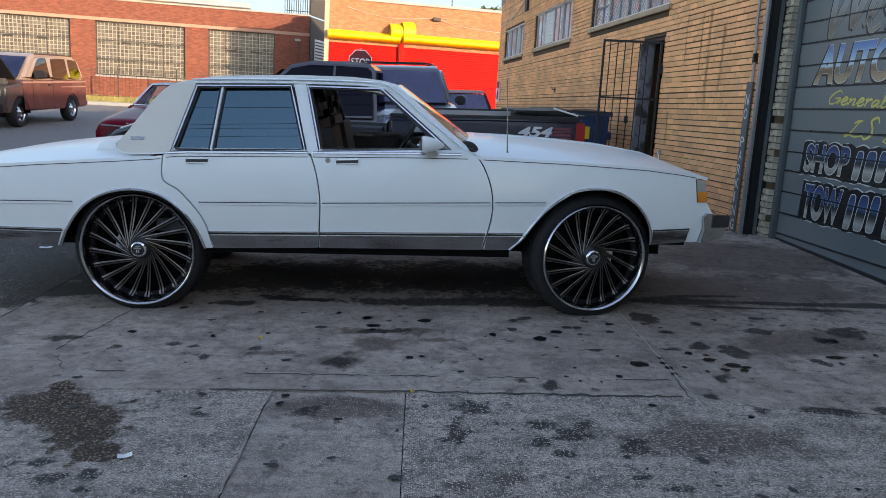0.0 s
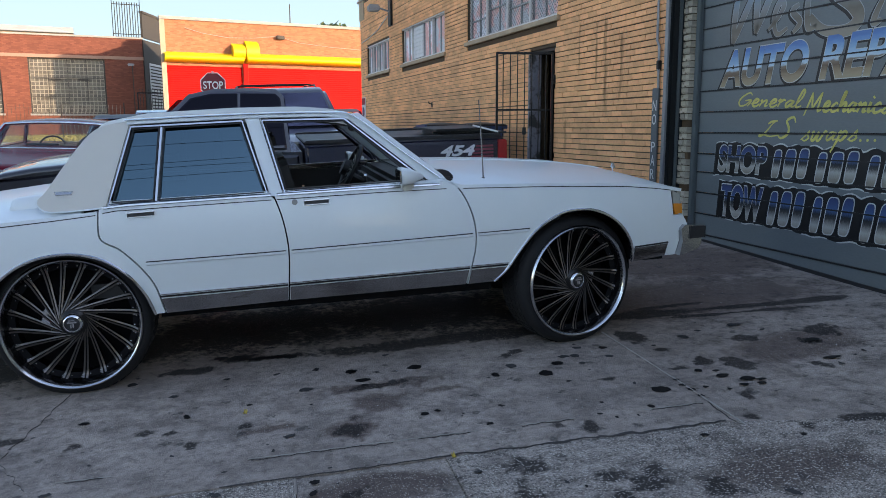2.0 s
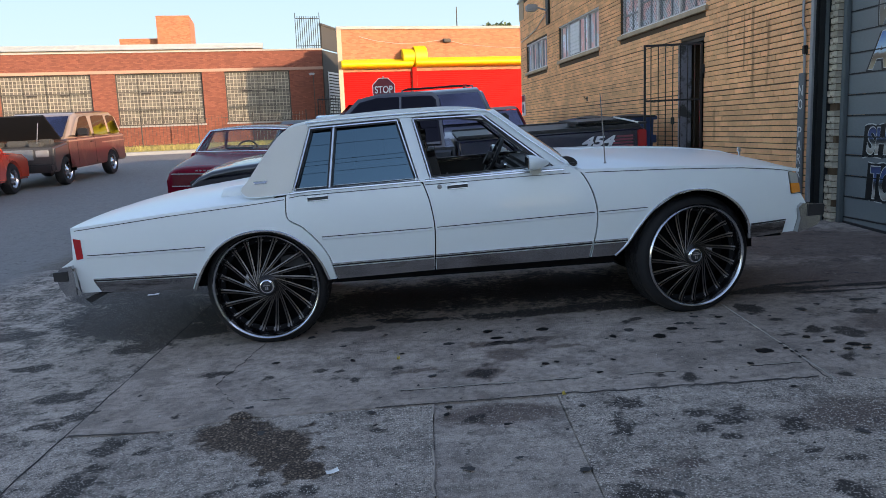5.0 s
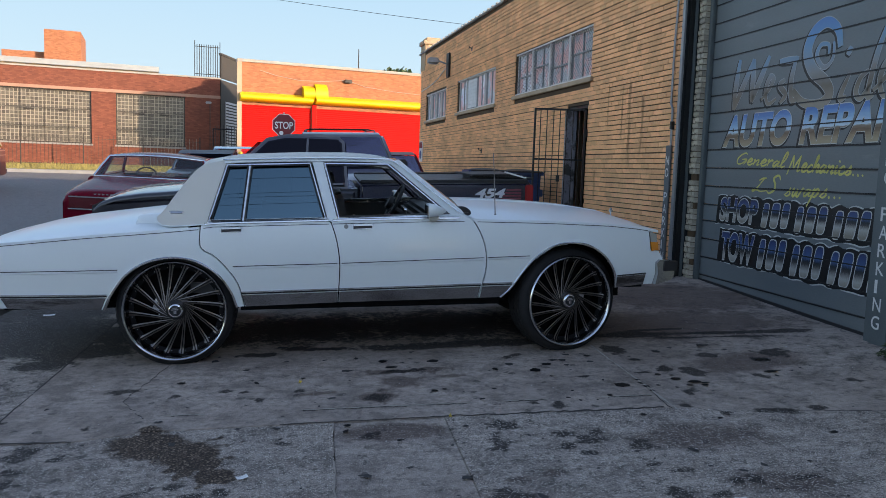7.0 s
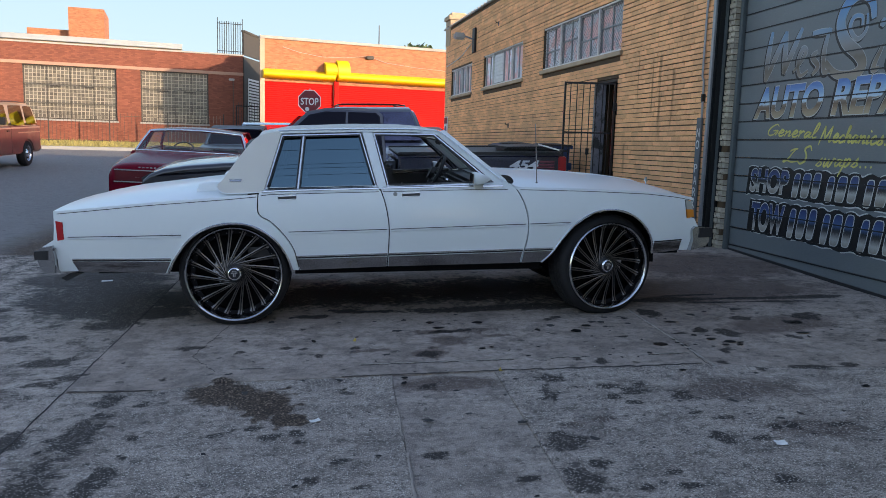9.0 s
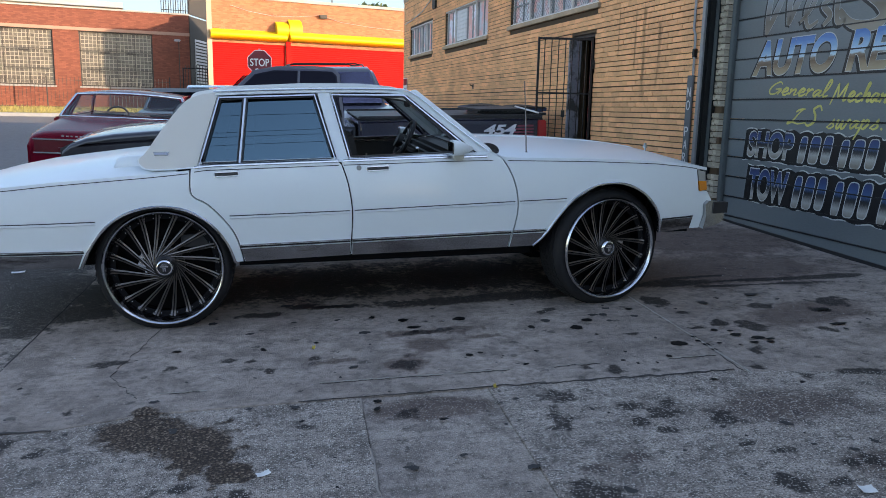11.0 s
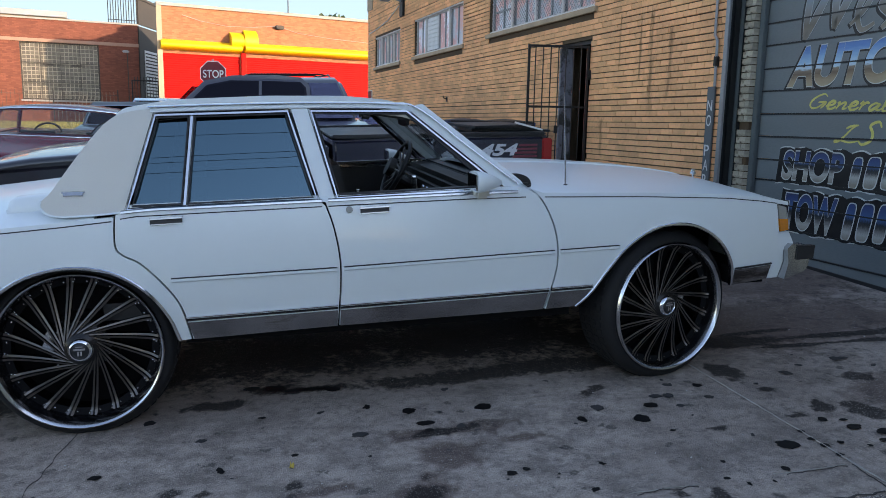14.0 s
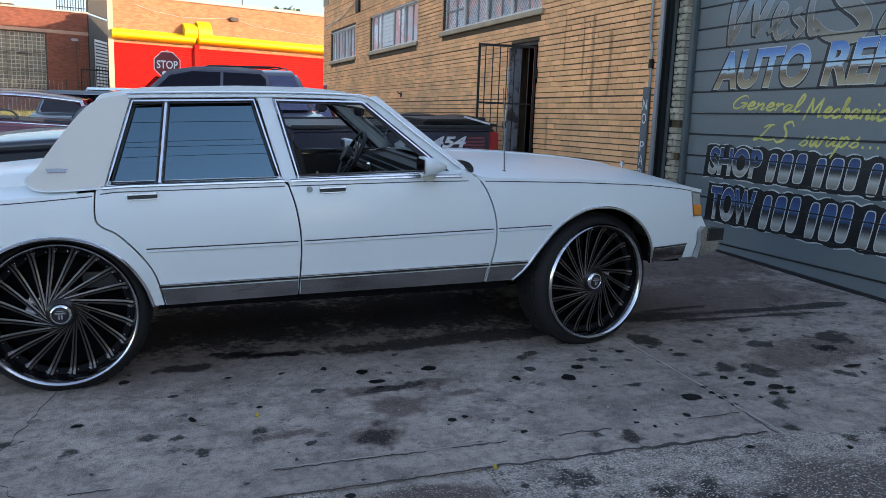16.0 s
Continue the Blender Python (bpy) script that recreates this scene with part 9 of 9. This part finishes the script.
bm = bmesh.new()
bmesh.ops.create_icosphere(bm, subdivisions=3, radius=1.0)
for v in bm.verts:
    d = v.co.copy()
    k = 1.0 + 0.45 * noise.noise(d * 2.3) + 0.25 * noise.noise(d * 6.0)
    v.co = Vector((0.10 * d.x * k, 0.13 * d.y * k, max(-0.01, 0.055 * d.z * k + 0.04)))
lone("plastic_bag", bm, mat("crumpled green plastic", (0.03, 0.14, 0.11), 0.35, 0, 0.2, 12, 60, 0.1), "crumpled green plastic bag lying in weeds", "bag", m=Matrix.Translation((5.40, -1.02, ground_z(5.4, -1.02) + 0.01)), smooth=True)

# ---- oil stains, puddles of grit, paper and leaves on the slabs ----
M_OIL = mat("fresh oil stain", (0.012, 0.011, 0.011), 0.5, 0, 0.3, 9, 90, 0.0, spec=0.12)
M_OLDOIL = mat("old oil stain", (0.040, 0.037, 0.036), 0.8, 0, 0.35, 5, 120, 0.1)
gs = np.random.default_rng(21)


def stain(x, y, rx, ry, material, ragged=0.35, turn=0.0, lift=0.0065, name="oil_stain", label="dark oil stain soaked into the concrete"):
    bm = bmesh.new()
    n = 36
    seed = gs.random() * 50
    pts = []
    for k in range(n):
        a = 2 * math.pi * k / n
        r = 1 + ragged * (noise.noise((math.cos(a) * 1.3 + seed, math.sin(a) * 1.3, seed)) + 0.6 * noise.noise((math.cos(a) * 4 + seed, math.sin(a) * 4, 7)))
        px, py = rx * r * math.cos(a), ry * r * math.sin(a)
        qx, qy = x + px * math.cos(turn) - py * math.sin(turn), y + px * math.sin(turn) + py * math.cos(turn)
        pts.append((qx, qy))
    c = bm.verts.new((x, y, ground_z(x, y) + lift))
    ring = [bm.verts.new((qx, qy, ground_z(qx, qy) + lift)) for qx, qy in pts]
    for k in range(n):
        bm.faces.new((c, ring[k], ring[(k + 1) % n]))
    return lone(name, bm, material, label, "stain", "stains on the slabs")


DRIPS_BY_DOOR = [(2.54, -0.51, 0.041, 0.040), (3.02, -0.93, 0.052, 0.042), (2.66, -0.38, 0.035, 0.030), (2.26, -0.45, 0.021, 0.030), (3.03, -0.20, 0.025, 0.026), (2.61, -0.67, 0.015, 0.011), (3.36, -0.74, 0.024, 0.024), (3.44, -0.85, 0.034, 0.028), (3.54, -0.93, 0.045, 0.030), (3.57, -1.01, 0.026, 0.019), (3.60, -0.96, 0.032, 0.014), (3.47, -1.00, 0.026, 0.019),
                 (3.36, -1.03, 0.011, 0.014), (3.26, -0.97, 0.016, 0.014), (3.17, -1.07, 0.017, 0.015), (3.17, -0.98, 0.021, 0.022), (3.16, -0.91, 0.021, 0.017), (3.17, -0.83, 0.016, 0.014), (3.45, -0.77, 0.021, 0.012), (2.86, -1.12, 0.016, 0.022)]
DRIPS_BY_SEAM = [(2.65, -1.00, 0.010, 0.012), (2.58, -1.13, 0.016, 0.011), (2.64, -1.19, 0.008, 0.014), (2.75, -1.20, 0.007, 0.011), (0.85, 0.33, 0.060, 0.045), (1.03, 0.28, 0.140, 0.022), (0.73, 0.36, 0.040, 0.030), (1.15, 0.25, 0.040, 0.034), (1.48, -0.14, 0.034, 0.034), (1.53, -0.30, 0.044, 0.026), (1.85, -0.18, 0.044, 0.034),
                 (1.53, -0.38, 0.020, 0.018), (0.91, -0.48, 0.016, 0.014), (1.76, -0.87, 0.023, 0.019), (1.83, -0.85, 0.016, 0.015), (0.78, -0.04, 0.020, 0.014), (0.26, 0.03, 0.028, 0.028), (1.18, -1.42, 0.020, 0.018), (0.11, -0.48, 0.028, 0.018), (4.32, -0.47, 0.060, 0.022), (4.20, -0.78, 0.060, 0.020)]
for x, y, rx, ry in DRIPS_BY_DOOR + DRIPS_BY_SEAM:
    stain(x, y, rx, ry, M_OIL, 0.3, lift=0.0075)
for x, y, rx, ry in ((2.39, -0.34, 0.03, 0.034), (2.74, -0.28, 0.034, 0.026), (2.81, -0.29, 0.026, 0.030), (2.80, -0.42, 0.021, 0.020), (3.00, -0.36, 0.025, 0.020), (2.88, -0.15, 0.032, 0.020), (3.61, -0.16, 0.034, 0.032), (4.06, -0.03, 0.057, 0.028), (1.21, -0.35, 0.036, 0.028), (0.51, -0.23, 0.027, 0.018)):
    stain(x, y, rx, ry, M_OLDOIL, 0.4, lift=0.0073)
for i in range(120):
    x, y = -0.7 + 5.6 * gs.random(), -3.4 + 3.5 * gs.random()
    s = 0.005 + 0.014 * gs.random() ** 2
    stain(x, y, s * 1.6, s, M_OIL if gs.random() < 0.35 else M_OLDOIL, 0.5, gs.random() * 3, 0.0072)


def scrap(x, y, w, h, material, name, label, turn=0.0, bend=0.01):
    bm = bmesh.new()
    rows = [[bm.verts.new((w * (i / 4 - 0.5), h * (j / 3 - 0.5), 0.004 + bend * abs(i / 4 - 0.4) * (1 + j % 2))) for j in range(4)] for i in range(5)]
    for a, b in zip(rows, rows[1:]):
        for k in range(3):
            bm.faces.new((a[k], b[k], b[k + 1], a[k + 1]))
    return lone(name, bm, material, label, name.split("_")[-1], m=on_ground(x, y, turn) @ Matrix.Translation((0, 0, 0.004)), smooth=True)


M_YLEAF = mat("yellow fallen leaf", (0.50, 0.36, 0.06), 0.7, 0, 0.2, 20, 90, 0.1)
scrap(0.66, -2.05, 0.055, 0.03, M_WHITEPAINT, "paper_scrap", "crumpled white paper scrap on concrete", 20, 0.008)
scrap(2.90, -2.62, 0.055, 0.05, M_WHITEPAINT, "paper_scrap", "small white paper square on concrete", -10, 0.006)
scrap(-1.45, 1.75, 0.10, 0.05, M_WHITEPAINT, "paper_scrap", "thin white paper scrap on asphalt", 10, 0.005)
for x, y in ((0.89, -0.60), (1.78, -1.38)):
    scrap(x, y, 0.026, 0.018, M_YLEAF, "fallen_leaf", "small yellow fallen leaf on concrete", gs.random() * 180, 0.02)
bm = bmesh.new()
for i in range(700):
    x, y = -1.6 + 6.6 * gs.random(), -3.4 + 4.2 * gs.random()
    s = 0.002 + 0.005 * gs.random() ** 3
    z = ground_z(x, y) + 0.007
    vs = [bm.verts.new((x + s * math.cos(a) * (0.7 + 0.6 * gs.random()), y + s * math.sin(a), z)) for a in (0, 1.6, 3.1, 4.7)]
    top = bm.verts.new((x, y, z + s))
    for k in range(4):
        bm.faces.new((vs[k], vs[(k + 1) % 4], top))
lone("gravel", bm, mat("pale grit", (0.32, 0.31, 0.29), 0.9, 0, 0.3, 9, 90, 0.0, per_piece=0.5), "scattered pale grit on the slabs", "gravel", kind="stuff")

# ---- the bricks of the tan wall ----
COURSE, BRICK_L = 0.0678, 0.213
gb = np.random.default_rng(31)


def brick_shape(length, skew):
    b = bmesh.new()
    box(b, 0.0, 0.05, 0.0014, length - 0.0014, 0.0, COURSE - 0.0125)
    for v in b.verts:
        if v.co.x < 0.01:
            v.co.x += skew * (v.co.z - 0.02) * 0.05
            v.co.y += 0.0006 if v.co.y < 0.05 else -0.0006
    return b


ME_BRICKS = [mesh_of(brick_shape(BRICK_L, s), M_BRICK) for s in (-1, 0, 1, 0.5)]
verts, faces, count = [], [], 0
for row in range(int((WALL_TOP - 0.05) / COURSE)):
    z = 0.02 + row * COURSE + 0.0012 * gb.normal()
    joint = 0.005 + 0.010 * gb.random()
    y = WALL_FROM - 0.3 * gb.random() * BRICK_L + (0.0 if row % 2 else -BRICK_L / 2)
    while y < WALL_TO - 0.02:
        a, b = max(y, WALL_FROM), min(y + BRICK_L, WALL_TO)
        pieces = [(a, b)]
        for h in OPENINGS.values():
            if z + COURSE - 0.01 > h[2] - (0.13 if h[2] > 2 else 0) and z < h[3]:
                cut = []
                for p, q in pieces:
                    if q <= h[0] or p >= h[1]:
                        cut.append((p, q))
                    else:
                        if p < h[0] - 0.02:
                            cut.append((p, h[0]))
                        if q > h[1] + 0.02:
                            cut.append((h[1], q))
                pieces = cut
        for p, q in pieces:
            if q - p < 0.03:
                continue
            out = 0.0025 * gb.random()
            whole = abs((q - p) - BRICK_L) < 1e-6
            if whole and count < 300 and p < 4.9 and 0.95 < z < 2.75:
                o = new("brick", ME_BRICKS[int(gb.integers(4))])
                o.parent = brick_building
                o.matrix_local = Matrix.Translation((-out, p, z))
                count += 1
                continue
            n = len(verts)
            x0 = -out
            for xx in (x0, 0.02):
                verts += [(xx, p + 0.0014, z), (xx, q - 0.0014, z), (xx, q - 0.0014, z + COURSE - joint), (xx, p + 0.0014, z + COURSE - joint)]
            faces += [(n, n + 3, n + 2, n + 1), (n, n + 1, n + 5, n + 4), (n + 3, n + 7, n + 6, n + 2), (n, n + 4, n + 7, n + 3), (n + 1, n + 2, n + 6, n + 5)]
        y += BRICK_L
me = bpy.data.meshes.new("bricks")
me.from_pydata(verts, [], faces)
me.materials.append(M_BRICK)
o = tagged(new("bricks", me), "tan bricks with dark raked joints", kind="stuff")
o.parent = brick_building

# old whitewashed bricks in the reveal beside the door
def old_brick(a, b, out=0.006):
    return mesh_of(boxes((-out, 0.022, a + 0.003, b - 0.003, 0.0, COURSE - 0.009)), M_OLDBRICK)


ME_OLD = [old_brick(0, 0.20), old_brick(0, 0.145, 0.095), old_brick(0, 0.085, 0.095), old_brick(0, 0.06, 0.095)]
part("reveal", boxes((-0.07, 0.03, 2.897, 3.034, -0.1, 4.9)), M_MORTAR, garage)
for row in range(70):
    z = 0.03 + row * COURSE
    for d, me in (((0.0, 1),) if row % 2 else ((0.0, 3), (0.06, 2))):
        if 5 < row < 24 and d == 0 and row % 5 == 1:
            continue
        o = new("brick", ME_OLD[me])
        o.parent = garage
        o.matrix_local = Matrix.Translation((-0.014 * gb.random(), 2.888 + d, z))
# patchy brick beyond the near post
for row in range(46):
    for k in range(6):
        o = new("brick", ME_OLD[0])
        o.parent = garage
        o.matrix_local = Matrix.Translation((-0.004 * gb.random() - 0.006, -0.58 - 0.203 * k - (0.1 if row % 2 else 0), -0.1 + row * COURSE))
